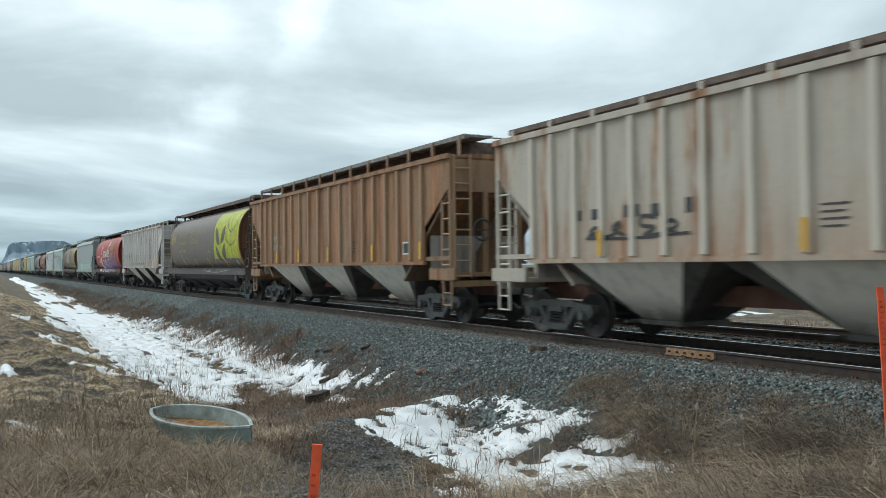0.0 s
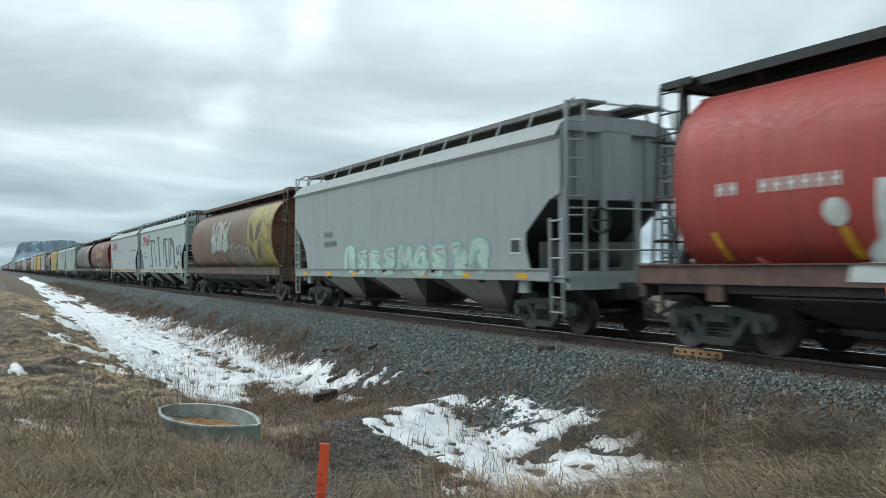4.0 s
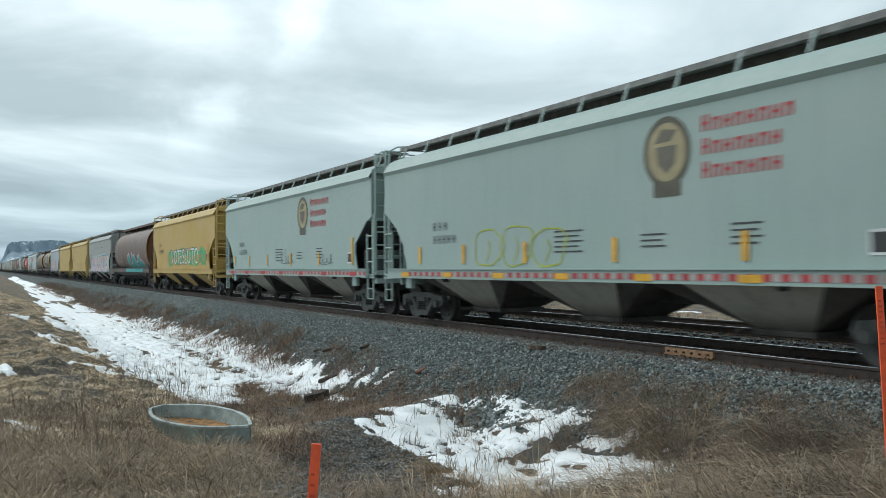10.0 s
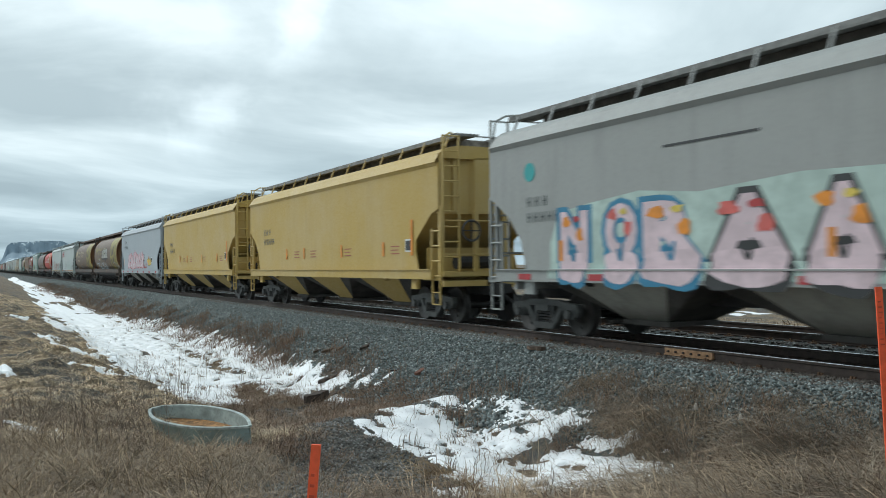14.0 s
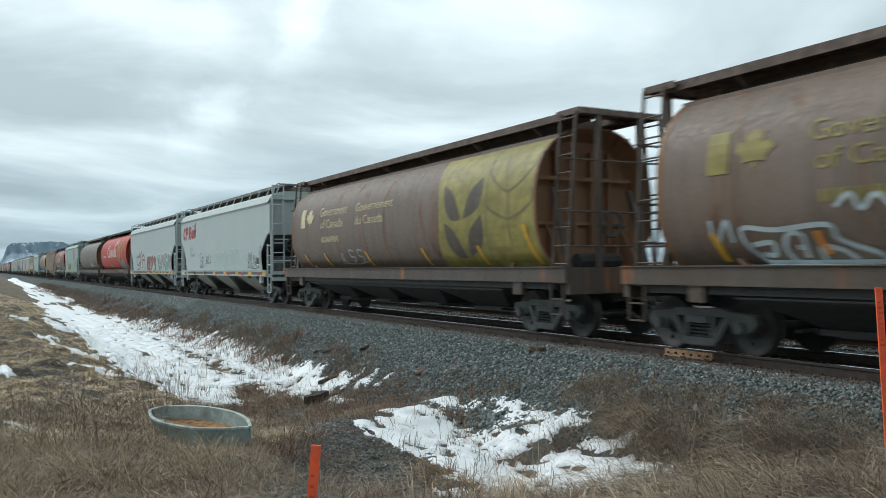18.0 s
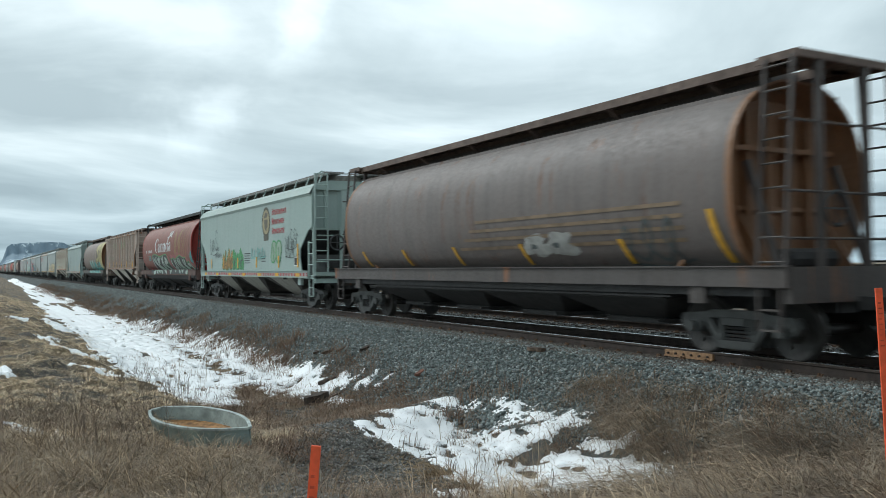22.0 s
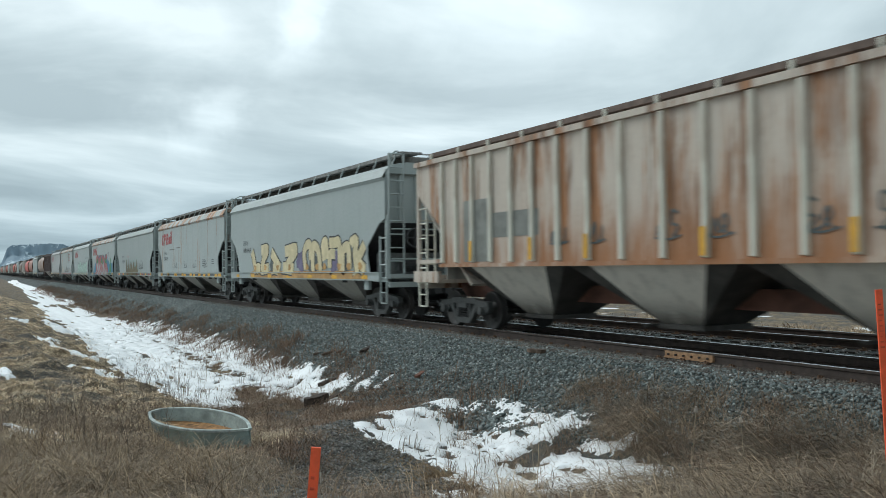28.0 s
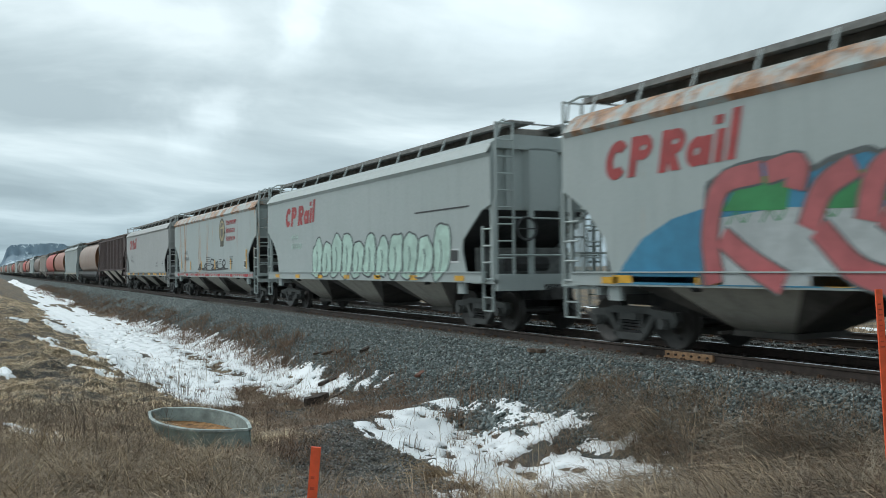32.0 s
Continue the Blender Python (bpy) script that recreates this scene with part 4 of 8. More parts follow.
def soil_mat():
    m, nt, b = mat_new("ground_soil_and_dry_grass")
    c = nt.nodes.new("ShaderNodeTexCoord")
    v = c.outputs["Object"]
    sp = nt.nodes.new("ShaderNodeSeparateXYZ")
    nt.links.new(v, sp.inputs[0])
    n1 = noise_of(nt, v, 0.9, 6, 0.65)
    n2 = noise_of(nt, v, 9.0, 6, 0.7)
    n3 = noise_of(nt, v, 45.0, 4, 0.7)
    n4 = noise_of(nt, v, 3.1, 6, 0.7)
    grass = mixc(nt, span(nt, n2, 0.36, 0.62), (0.11, 0.08, 0.05), (0.33, 0.245, 0.15))
    grass = mixc(nt, span(nt, n4, 0.52, 0.68), grass, (0.07, 0.053, 0.037))
    dirt = mixc(nt, span(nt, n3, 0.36, 0.62), (0.04, 0.036, 0.032), (0.17, 0.152, 0.132))
    base = mixc(nt, span(nt, n1, 0.44, 0.58), grass, dirt)
    stone = mixc(nt, span(nt, n3, 0.35, 0.65), (0.035, 0.040, 0.039), (0.14, 0.158, 0.152))
    # gravel from the foot of the ballast to the far side of the tracks
    k = nt.nodes.new("ShaderNodeMath")
    k.operation = "MULTIPLY"
    wob = nt.nodes.new("ShaderNodeMath")
    wob.operation = "ADD"
    nt.links.new(sp.outputs[1], wob.inputs[0])
    nt.links.new(n1, wob.inputs[1])
    nt.links.new(span(nt, wob.outputs[0], 7.8, 8.3), k.inputs[0])
    nt.links.new(span(nt, wob.outputs[0], 19.2, 18.6), k.inputs[1])
    way = nt.nodes.new("ShaderNodeMath")
    way.operation = "MULTIPLY_ADD"
    way.inputs[1].default_value = 0.40
    nt.links.new(sp.outputs[0], way.inputs[0])
    nt.links.new(sp.outputs[1], way.inputs[2])
    off = nt.nodes.new("ShaderNodeMath")
    off.operation = "MULTIPLY_ADD"
    off.inputs[1].default_value = 1.2
    nt.links.new(n4, off.inputs[0])
    nt.links.new(way.outputs[0], off.inputs[2])
    on_path = nt.nodes.new("ShaderNodeMath")
    on_path.operation = "MULTIPLY"
    nt.links.new(span(nt, off.outputs[0], -1.1, -0.4), on_path.inputs[0])
    nt.links.new(span(nt, off.outputs[0], 1.6, 1.0), on_path.inputs[1])
    near = nt.nodes.new("ShaderNodeMath")
    near.operation = "MULTIPLY"
    nt.links.new(on_path.outputs[0], near.inputs[0])
    nt.links.new(span(nt, sp.outputs[0], -15.5, -14.0), near.inputs[1])
    grit = mixc(nt, span(nt, n3, 0.40, 0.62), (0.04, 0.037, 0.033), (0.20, 0.187, 0.167))
    base = mixc(nt, near.outputs[0], base, grit)
    col = mixc(nt, k.outputs[0], base, stone)
    nt.links.new(col, b.inputs["Base Color"])
    b.inputs["Roughness"].default_value = 0.95
    bump(nt, b, n2, 0.9, 0.12)
    return m


def snow_mat():
    m, nt, b = mat_new("old_wet_snow")
    c = nt.nodes.new("ShaderNodeTexCoord")
    v = c.outputs["Object"]
    n1 = noise_of(nt, v, 1.3, 5, 0.6)
    n2 = noise_of(nt, v, 16.0, 6, 0.7)
    col = mixc(nt, span(nt, n1, 0.5, 0.75, 0, 0.6), (0.90, 0.91, 0.92), (0.72, 0.73, 0.74))
    col = mixc(nt, span(nt, n2, 0.58, 0.72, 0, 0.75), col, (0.30, 0.26, 0.22))
    nt.links.new(col, b.inputs["Base Color"])
    b.inputs["Roughness"].default_value = 0.6
    b.inputs["Subsurface Weight"].default_value = 0.0
    bump(nt, b, n2, 0.35, 0.04)
    return m


XS, YS = axis(-50, 4, 0.17, -4600, 2500), axis(-1.2, 10.2, 0.15, -2500, 4500)
ground = sheet("ground", XS, YS, ground_z, soil_mat())
tagged(ground, "dry brown grass, soil and dark gravel beside the railway", "ground", kind="structure")


# where the snow lies: strokes from point to point with a half width
DITCH_SNOW = ((-320, 8.2, -150, 7.0, 0.8), (-150, 7.0, -88, 5.9, 1.4), (-88, 5.9, -53, 5.3, 1.6), (-53, 5.3, -38, 5.0, 1.45), (-38, 5.0, -28, 4.7, 1.55), (-28, 4.7, -22, 4.6, 1.45),
              (-22, 4.6, -18.7, 4.4, 0.85), (-27.5, 2.0, -25, 3.2, 0.3), (-22.5, 2.1, -21, 3.2, 0.35), (-56, 3.6, -50, 4.0, 0.5), (-30, 1.9, -27, 2.0, 0.25), (-46, 3.0, -38, 3.3, 0.4))
SLOPE_SNOW = ((-60, 7.0, -48, 7.1, 0.5), (-48, 7.05, -30, 7.25, 0.75), (-30, 7.25, -24.5, 7.1, 0.75), (-24.5, 7.1, -19, 7.3, 0.72), (-22.5, 6.2, -18.0, 6.7, 0.5), (-19, 7.3, -17.5, 7.95, 0.26), (-18.3, 6.9, -17.2, 7.0, 0.3))
PATCH_SNOW = ((-13.0, 5.9, -11.8, 6.25, 0.42), (-13.7, 6.9, -11.9, 6.8, 0.62), (-14.2, 7.75, -12.2, 8.0, 0.40), (-12.1, 7.2, -11.3, 7.3, 0.4), (-11.7, 6.3, -11.1, 6.5, 0.34), (-11.7, 8.1, -10.7, 8.25, 0.2),
              (-10.0, 7.9, -9.4, 8.1, 0.22), (-10.9, 6.45, -9.5, 6.6, 0.5), (-9.5, 6.65, -8.1, 7.3, 0.55), (-10.1, 7.3, -8.2, 7.75, 0.28), (-11.3, 7.5, -10.9, 8.0, 0.25), (-9.5, 5.4, -9.0, 5.55, 0.2), (-9.9, 6.15, -8.2, 6.6, 0.46), (-8.4, 6.9, -7.6, 7.3, 0.46),
              (-20.5, 0.45, -20.1, 0.5, 0.2), (-14.3, 0.35, -12.8, 0.95, 0.28), (-39.3, 1.3, -38, 1.4, 0.3))


def along(strokes, x, y):
    """How far inside the strokes a place lies, in steps of about 0.4 m."""
    best = np.full(np.shape(x), -9.0)
    for ax, ay, bx, by, r in strokes:
        dx, dy = bx - ax, by - ay
        t = np.clip(((x - ax) * dx + (y - ay) * dy) / (dx * dx + dy * dy), 0, 1)
        best = np.maximum(best, np.minimum((r - np.hypot(x - ax - t * dx, y - ay - t * dy)) / 0.42, 1.1))
    return best


def snow_amount(x, y):
    """Above zero where snow lies."""
    fine = 0.42 * wave(x, y, 0.28, 14) + 0.25 * wave(x, y, 0.15, 17)
    n = 0.55 * wave(x * 0.45, y * 1.3, 1.25, 12) + 0.45 * wave(x * 0.7, y * 1.4, 0.6, 13) + fine
    # on the slope the snow lies in streaks that run up towards the track
    u, v = -0.6 * x + 0.8 * y, 0.8 * x + 0.6 * y
    streak = 0.75 * wave(u * 0.35, v * 1.5, 0.9, 43) + 0.55 * wave(u * 0.5, v * 1.8, 0.4, 44) + 0.6 * fine
    a = np.maximum(along(DITCH_SNOW, x, y) * 0.72 + 0.42 * n + 0.04, along(SLOPE_SNOW, x, y) * 0.72 + 0.62 * streak - 0.02)
    a = np.maximum(a, along(PATCH_SNOW, x, y) * 0.80 + 0.30 * n + 0.14)
    # stones and tufts that have melted free, and a heap of stones in the near patch
    a = a - 0.95 * sstep(0.55, 0.90, wave(x * 0.75, y * 1.25, 0.62, 41) + 0.35 * wave(x, y, 0.2, 42)) * sstep(-60, -40, x)
    a = a - 1.6 * sstep(1.0, 0.45, np.hypot((x + 12.9) / 0.75, (y - 7.72) / 0.40) + 0.35 * wave(x, y, 0.4, 45))
    # meltwater shows in the bottom of the ditch
    a = a - 1.2 * sstep(1.0, 0.5, np.hypot((x + 31.5) / 1.8, (y - 5.05) / 0.16) + 0.2 * n) - 1.2 * sstep(1.0, 0.5, np.hypot((x + 76) / 9.0, (y - 6.05) / 0.32) + 0.3 * n)
    # behind the tracks
    d = sstep(19.6, 20.4, y) * 0.55 - 1.12 + 0.60 * wave(x * 0.4, y, 3, 15) + 0.3 * n
    return np.where(y > 15, d, np.maximum(a, -1.0))


def snow_z(x, y):
    m = snow_amount(x, y)
    return ground_z(x, y) + np.where(m > 0, 0.008 + 0.034 * np.tanh(m * 3.5), np.maximum(m * 1.1, -0.25))


snow = sheet("snow", axis(-45, -5, 0.065, -420, -4), np.arange(0.3, 8.9, 0.06), snow_z, snow_mat())
tagged(snow, "melting patches of old white snow in the ditch", "snow", kind="stuff")
snow_b = sheet("snow", np.arange(-90, 20, 0.6), np.arange(19.5, 34, 0.4), snow_z, snow.data.materials[0])
tagged(snow_b, "strip of old snow behind the tracks", "snow", kind="stuff")

# ---- tracks ----
def rail_geo(x0, x1):
    prof = [(-0.07, -0.175), (0.07, -0.175), (0.07, -0.16), (0.012, -0.145), (0.012, -0.05), (0.037, -0.035), (0.037, -0.006), (0.03, 0.0), (-0.03, 0.0), (-0.037, -0.006), (-0.037, -0.035), (-0.012, -0.05), (-0.012, -0.145), (-0.07, -0.16)]
    return Geo().loft([[(x, y, z) for y, z in prof] for x in (x0, x1)])


def track(y, label):
    t = thing("railway_track", label, "railway track", kind="structure")
    for s in (-1, 1):
        r = part("rail", lambda: rail_geo(-1700, 300), M_RAIL, t, "rusty steel rail with a polished head", key="rail")
        r.location = (0, y + s * 0.7525, 0)
        h = part("rail_head", lambda: Geo().box(-1700, 300, -0.028, 0.028, 0.0, 0.004), M_RAILTOP, r, key="rail_head")
    tie = Geo().box(-0.115, 0.115, -1.3, 1.3, -0.36, -0.18).mesh("tie")
    tie.materials.append(M_TIE)
    n = 130
    for k in range(n):
        o = new("tie", tie)
        o.parent = t
        o.matrix_basis = pose(4.0 - k * 0.55 + random.uniform(-0.03, 0.03), y + random.uniform(-0.06, 0.06), 0, 0, 0, random.uniform(-1, 1))
    plate = Geo().box(-0.10, 0.10, -0.19, 0.17, -0.185, -0.165).box(-0.03, 0.0, -0.13, -0.09, -0.165, -0.125).box(0.02, 0.05, -0.13, -0.09, -0.165, -0.13).mesh("tie_plate")
    plate.materials.append(M_PLATE)
    for k in range(64):
        o = new("tie_plate", plate)
        o.parent = t
        o.matrix_basis = pose(4.0 - k * 0.55 + random.uniform(-0.03, 0.03), y - 0.7525, 0, 0, 0, random.uniform(-3, 3))
    g = Geo()
    for k in range(1100):
        x = 4.0 - n * 0.55 - k * 0.55
        g.box(x - 0.115, x + 0.115, y - 1.3, y + 1.3, -0.36, -0.18)
    for k in range(200):
        x = 4.6 + k * 0.55
        g.box(x - 0.115, x + 0.115, y - 1.3, y + 1.3, -0.36, -0.18)
    part("far_ties", g, M_TIE, t)["kind"] = "stuff"
    return t


track(YC, "main railway track under the passing train")
track(15.75, "second railway track behind the train")

# ---- loose stones ----
def scatter_stones(name, pts, size, mat, squash=0.75):
    """Angular stones, eight faces each, joined."""
    n = len(pts)
    base = np.array([(1, 0, 0), (-1, 0, 0), (0, 1, 0), (0, -1, 0), (0, 0, 1), (0, 0, -1)], float)
    tri = np.array([(0, 2, 4), (2, 1, 4), (1, 3, 4), (3, 0, 4), (2, 0, 5), (1, 2, 5), (3, 1, 5), (0, 3, 5)])
    s = size * rng.uniform(0.55, 1.25, (n, 1, 1)) * rng.uniform(0.65, 1.3, (n, 6, 1)) * base[None]
    s[..., 2] *= squash
    a, b2 = rng.uniform(0, 6.28, n), rng.uniform(-0.9, 0.9, n)
    ca, sa, cb, sb = np.cos(a), np.sin(a), np.cos(b2), np.sin(b2)
    x, y, z = s[..., 0], s[..., 1], s[..., 2]
    y, z = y * cb[:, None] - z * sb[:, None], y * sb[:, None] + z * cb[:, None]
    x, y = x * ca[:, None] - y * sa[:, None], x * sa[:, None] + y * ca[:, None]
    co = np.stack([x, y, z], -1) + pts[:, None, :]
    f = (tri[None] + 6 * np.arange(n)[:, None, None]).reshape(-1, 3)
    return tri_mesh(name, co.reshape(-1, 3), f, mat)


def tri_mesh(name, co, f, mat):
    me = bpy.data.meshes.new(name)
    me.vertices.add(len(co))
    me.vertices.foreach_set("co", np.ascontiguousarray(co, dtype=np.float32).ravel())
    me.loops.add(f.size)
    me.loops.foreach_set("vertex_index", f.ravel().astype(np.int32))
    me.polygons.add(len(f))
    me.polygons.foreach_set("loop_start", np.arange(0, f.size, 3, dtype=np.int32))
    me.update(calc_edges=True)
    me.materials.append(mat)
    return new(name, me)


M_STONES = islands("green_grey_crushed_stone", [(0.0669, 0.0832, 0.08), (0.13, 0.156, 0.152), (0.194, 0.224, 0.217), (0.0984, 0.118, 0.114), (0.261, 0.292, 0.282), (0.0528, 0.0634, 0.0619), (0.155, 0.144, 0.126), (0.176, 0.21, 0.206), (0.408, 0.437, 0.415)])
M_TANSTONES = islands("dusty_brown_crushed_stone", [(0.095, 0.0874, 0.0808), (0.209, 0.195, 0.18), (0.304, 0.285, 0.261), (0.133, 0.119, 0.109), (0.399, 0.38, 0.351)])

M_LANE = islands("grey_brown_gravel", [(0.0621, 0.0596, 0.0546), (0.12, 0.119, 0.111), (0.178, 0.178, 0.168), (0.0869, 0.0787, 0.0696), (0.248, 0.248, 0.236), (0.108, 0.0927, 0.0761), (0.331, 0.327, 0.31)])
M_GRIT = islands("dirty_brown_stone", [(0.06, 0.05, 0.043), (0.11, 0.092, 0.078), (0.16, 0.14, 0.12), (0.08, 0.068, 0.06), (0.22, 0.20, 0.175)])


def stone_field(n, x0, x1, y0, y1, power=1.0):
    u = rng.uniform(0, 1, n) ** power
    x = x1 + (x0 - x1) * u
    y = rng.uniform(y0, y1, n)
    return x, y


x, y = stone_field(105000, -48, 3, 6.5, 10.4, 1.35)
edge = 7.7 - 0.85 * sstep(-19.5, -18, x) * sstep(-12.6, -13.6, x) + 0.35 * wave(x, y, 2.5, 21) + 1.5 * sstep(-12, -5, x) + 0.9 * sstep(-24, -36, x)
keep = y > edge
x, y = x[keep], y[keep]
gravel = scatter_stones("ballast", np.stack([x, y, ground_z(x, y) + 0.012], 1), 0.034, M_STONES)
tagged(gravel, "blue-grey crushed stone ballast on the track slope", "ballast", kind="stuff")
x, y = rng.normal(-12.9, 0.42, 420), rng.normal(7.72, 0.22, 420)
heap = scatter_stones("ballast", np.stack([x, y, ground_z(x, y) + 0.03], 1), 0.05, M_STONES)
tagged(heap, "heap of grey stones melted out of the snow", "ballast", kind="stuff")
x, y = stone_field(26000, -60, 6, 10.9, 18.6, 1.3)
keep = (abs(y - YC) > 0.0)
gravel2 = scatter_stones("ballast", np.stack([x[keep], y[keep], ground_z(x[keep], y[keep]) + 0.006], 1), 0.036, M_TANSTONES)
tagged(gravel2, "dusty grey-brown crushed stone round the ties", "ballast", kind="stuff")
x, y = stone_field(30000, -45, 4, 10.05, 11.0, 1.3)
grit = scatter_stones("ballast", np.stack([x, y, ground_z(x, y) + 0.012], 1), 0.03, M_GRIT)
tagged(grit, "dirty brown stones packed round the tie ends", "ballast", kind="stuff")
x, y = stone_field(30000, -150, -45, 8.3, 10.3, 1.4)
gravel4 = scatter_stones("ballast", np.stack([x, y, ground_z(x, y) + 0.012], 1), 0.055, M_STONES)
tagged(gravel4, "blue-grey ballast farther down the track", "ballast", kind="stuff")
x, y = stone_field(52000, -18.0, -5.0, 1.2, 6.9, 1.0)
keep = (y - 2.1 + 0.33 * (x + 7.5) + 0.4 * wave(x, y, 1.0, 24) > 0) & (x + 0.3 * wave(x, y, 1.3, 25) > -17.2)
gravel3 = scatter_stones("gravel", np.stack([x[keep], y[keep], ground_z(x[keep], y[keep]) + 0.004], 1), 0.026, M_LANE)
tagged(gravel3, "loose gravel on the low crossing", "gravel", kind="stuff")

# ---- dry grass ----
def blades(name, x, y, a, h, lean, width, mat, z=None):
    """Bent dry blades, seven corners each."""
    n = len(x)
    z = ground_z(x, y) - 0.03 if z is None else z
    d = np.stack([np.cos(a), np.sin(a), 0 * a], 1)
    t = rng.uniform(0, 6.28, n)
    w = np.stack([np.cos(t), np.sin(t), 0 * a], 1) * (width * rng.uniform(0.6, 1.4, n))[:, None]
    h = h * rng.uniform(0.45, 1.35, n)
    lean = lean * rng.uniform(0.2, 1.5, n)
    up = np.array([0, 0, 1.0])
    p = np.stack([x, y, z], 1)
    m1 = p + d * (h * lean * 0.22)[:, None] + up * (h * 0.48)[:, None]
    m2 = p + d * (h * lean * 0.62)[:, None] + up * (h * np.clip(0.85 - 0.22 * lean, 0.15, 1))[:, None]
    tip = p + d * (h * lean * 1.05)[:, None] + up * (h * np.clip(1 - 0.45 * lean, 0.04, 1))[:, None]
    co = np.stack([p - w, p + w, m1 + w * 0.9, m1 - w * 0.9, m2 + w * 0.6, m2 - w * 0.6, tip], 1).reshape(-1, 3)
    tri = np.array([(0, 1, 2), (0, 2, 3), (3, 2, 4), (3, 4, 5), (5, 4, 6)])
    f = (tri[None] + 7 * np.arange(n)[:, None, None]).reshape(-1, 3)
    return tri_mesh(name, co, f, mat)


M_GOLD = islands("golden_dry_grass", [(0.95, 0.76, 0.53), (0.912, 0.689, 0.456), (0.678, 0.498, 0.318), (0.92, 0.784, 0.551), (0.466, 0.339, 0.212), (0.92, 0.721, 0.488)], 0.85, 0.4, 0.9)
M_BRUSH = islands("grey_brown_dry_weeds", [(0.246, 0.176, 0.124), (0.363, 0.262, 0.184), (0.152, 0.107, 0.0749), (0.464, 0.345, 0.244), (0.29, 0.207, 0.143)], 0.85, 0.4, 1.6)
M_DARKWEED = islands("dark_brown_dead_weeds", [(0.172, 0.11, 0.074), (0.251, 0.156, 0.104), (0.119, 0.079, 0.056), (0.33, 0.216, 0.14)])
M_STRAW = islands("pale_bleached_straw", [(0.516, 0.375, 0.245), (0.388, 0.273, 0.173), (0.657, 0.493, 0.326), (0.258, 0.176, 0.115)], 0.85, 0.4, 1.6)


def tufts(n, x0, x1, y0, y1, want, per=14, spread=0.13, power=1.0, aim=None, fan=0.8):
    """Blades in clumps; each clump leans its own way."""
    m = n // per
    u = rng.uniform(0, 1, m) ** power
    cx, cy = x1 + (x0 - x1) * u, rng.uniform(y0, y1, m)
    k = want(cx, cy) > rng.uniform(0, 1, m)
    cx, cy = cx[k], cy[k]
    way = rng.uniform(0, 6.28, len(cx)) if aim is None else aim + rng.normal(0, 0.7, len(cx))
    x = np.repeat(cx, per) + rng.normal(0, spread, len(cx) * per)
    y = np.repeat(cy, per) + rng.normal(0, spread, len(cx) * per)
    a = np.repeat(way, per) + rng.normal(0, fan, len(cx) * per)
    return x, y, a


def patchy(k, s=2.5, lo=-0.3, hi=0.3):
    return lambda a, b: sstep(lo, hi, wave(a, b, s, k) + 0.5 * wave(a, b, s * 0.4, k + 50))


bare = lambda a, b: (snow_amount(a, b) < 0.04)
meadow = lambda a, b: sstep(4.7, 3.5, b) * bare(a, b)
hill = lambda a, b: sstep(0.12, 0.5, np.abs(wave(a, b, 1.7, 5)) + 0.25 * wave(a, b, 0.6, 31))
p31, p32, p33, p34, p35 = hill, patchy(32, 2.2), patchy(33, 1.8), patchy(34, 3.5), patchy(35, 1.6)
x, y, a = tufts(170000, -80, -12.5, -0.8, 4.7, lambda a, b: meadow(a, b) * (0.22 + 0.88 * p31(a, b)), 34, 0.17, 1.7, None, 0.4)
tagged(blades("dry_grass", x, y, a, 0.10 + 0.13 * sstep(-18, -13, x), 3.0, 0.0052, M_GOLD), "matted golden dry grass on the meadow", "grass", kind="stuff")
x, y, a = tufts(60000, -60, -11.5, -0.8, 4.7, lambda a, b: meadow(a, b) * (1 - 0.85 * p31(a, b)), 20, 0.16, 1.7)
tagged(blades("dry_weeds", x, y, a, 0.10 + 0.16 * sstep(-18, -13, x), 1.7, 0.0045, M_DARKWEED), "dark dead weeds between the tufts", "grass", kind="stuff")
# the gravel crossing runs through the weeds
lane = lambda a, b: sstep(-0.45, 0.1, b - 2.3 + 0.33 * (a + 7.5)) * sstep(-14.5, -13.2, a) * sstep(6.4, 5.6, b)
# the weeds stay short in front of the boat
clear = lambda a, b: sstep(0.75, 1.15, np.hypot((a + 12.4) / 1.7, (b - 2.85) / 0.62))
front = lambda a, b: (1 - 0.94 * lane(a, b)) * bare(a, b) * clear(a, b)
x, y, a = tufts(52000, -15.5, -2.6, -0.6, 3.9, lambda a, b: front(a, b) * (0.25 + 0.75 * p32(a, b)), 18, 0.15)
tagged(blades("dry_weeds", x, y, a, 0.27, 1.5, 0.0032, M_BRUSH), "grey-brown dry weeds in the foreground", "grass", kind="stuff")
x, y, a = tufts(16000, -13.5, -2.6, -0.6, 3.6, lambda a, b: front(a, b) * p35(a, b), 16, 0.10)
tagged(blades("dry_grass", x, y, a, 0.40, 1.0, 0.0030, M_STRAW), "bleached straw tufts in the foreground", "grass", kind="stuff")
x, y, a = tufts(24000, -14.5, -2.6, -0.6, 4.5, lambda a, b: (0.2 + 0.5 * p32(a, b)) * bare(a, b), 12, 0.12)
tagged(blades("dry_weeds", x, y, a, 0.15, 2.2, 0.0032, M_DARKWEED), "flattened brown weeds over soil and gravel", "grass", kind="stuff")
brush = lambda a, b: np.maximum(sstep(-8.3, -7.2, a), sstep(7.6, 8.1, b) * sstep(-12.6, -10.6, a)) * (1 - sstep(9.2, 9.8, b)) * bare(a, b)
x, y, a = tufts(70000, -12.5, 1.5, 3.6, 9.7, lambda a, b: brush(a, b) * (0.35 + 0.65 * p33(a, b)), 20, 0.15)
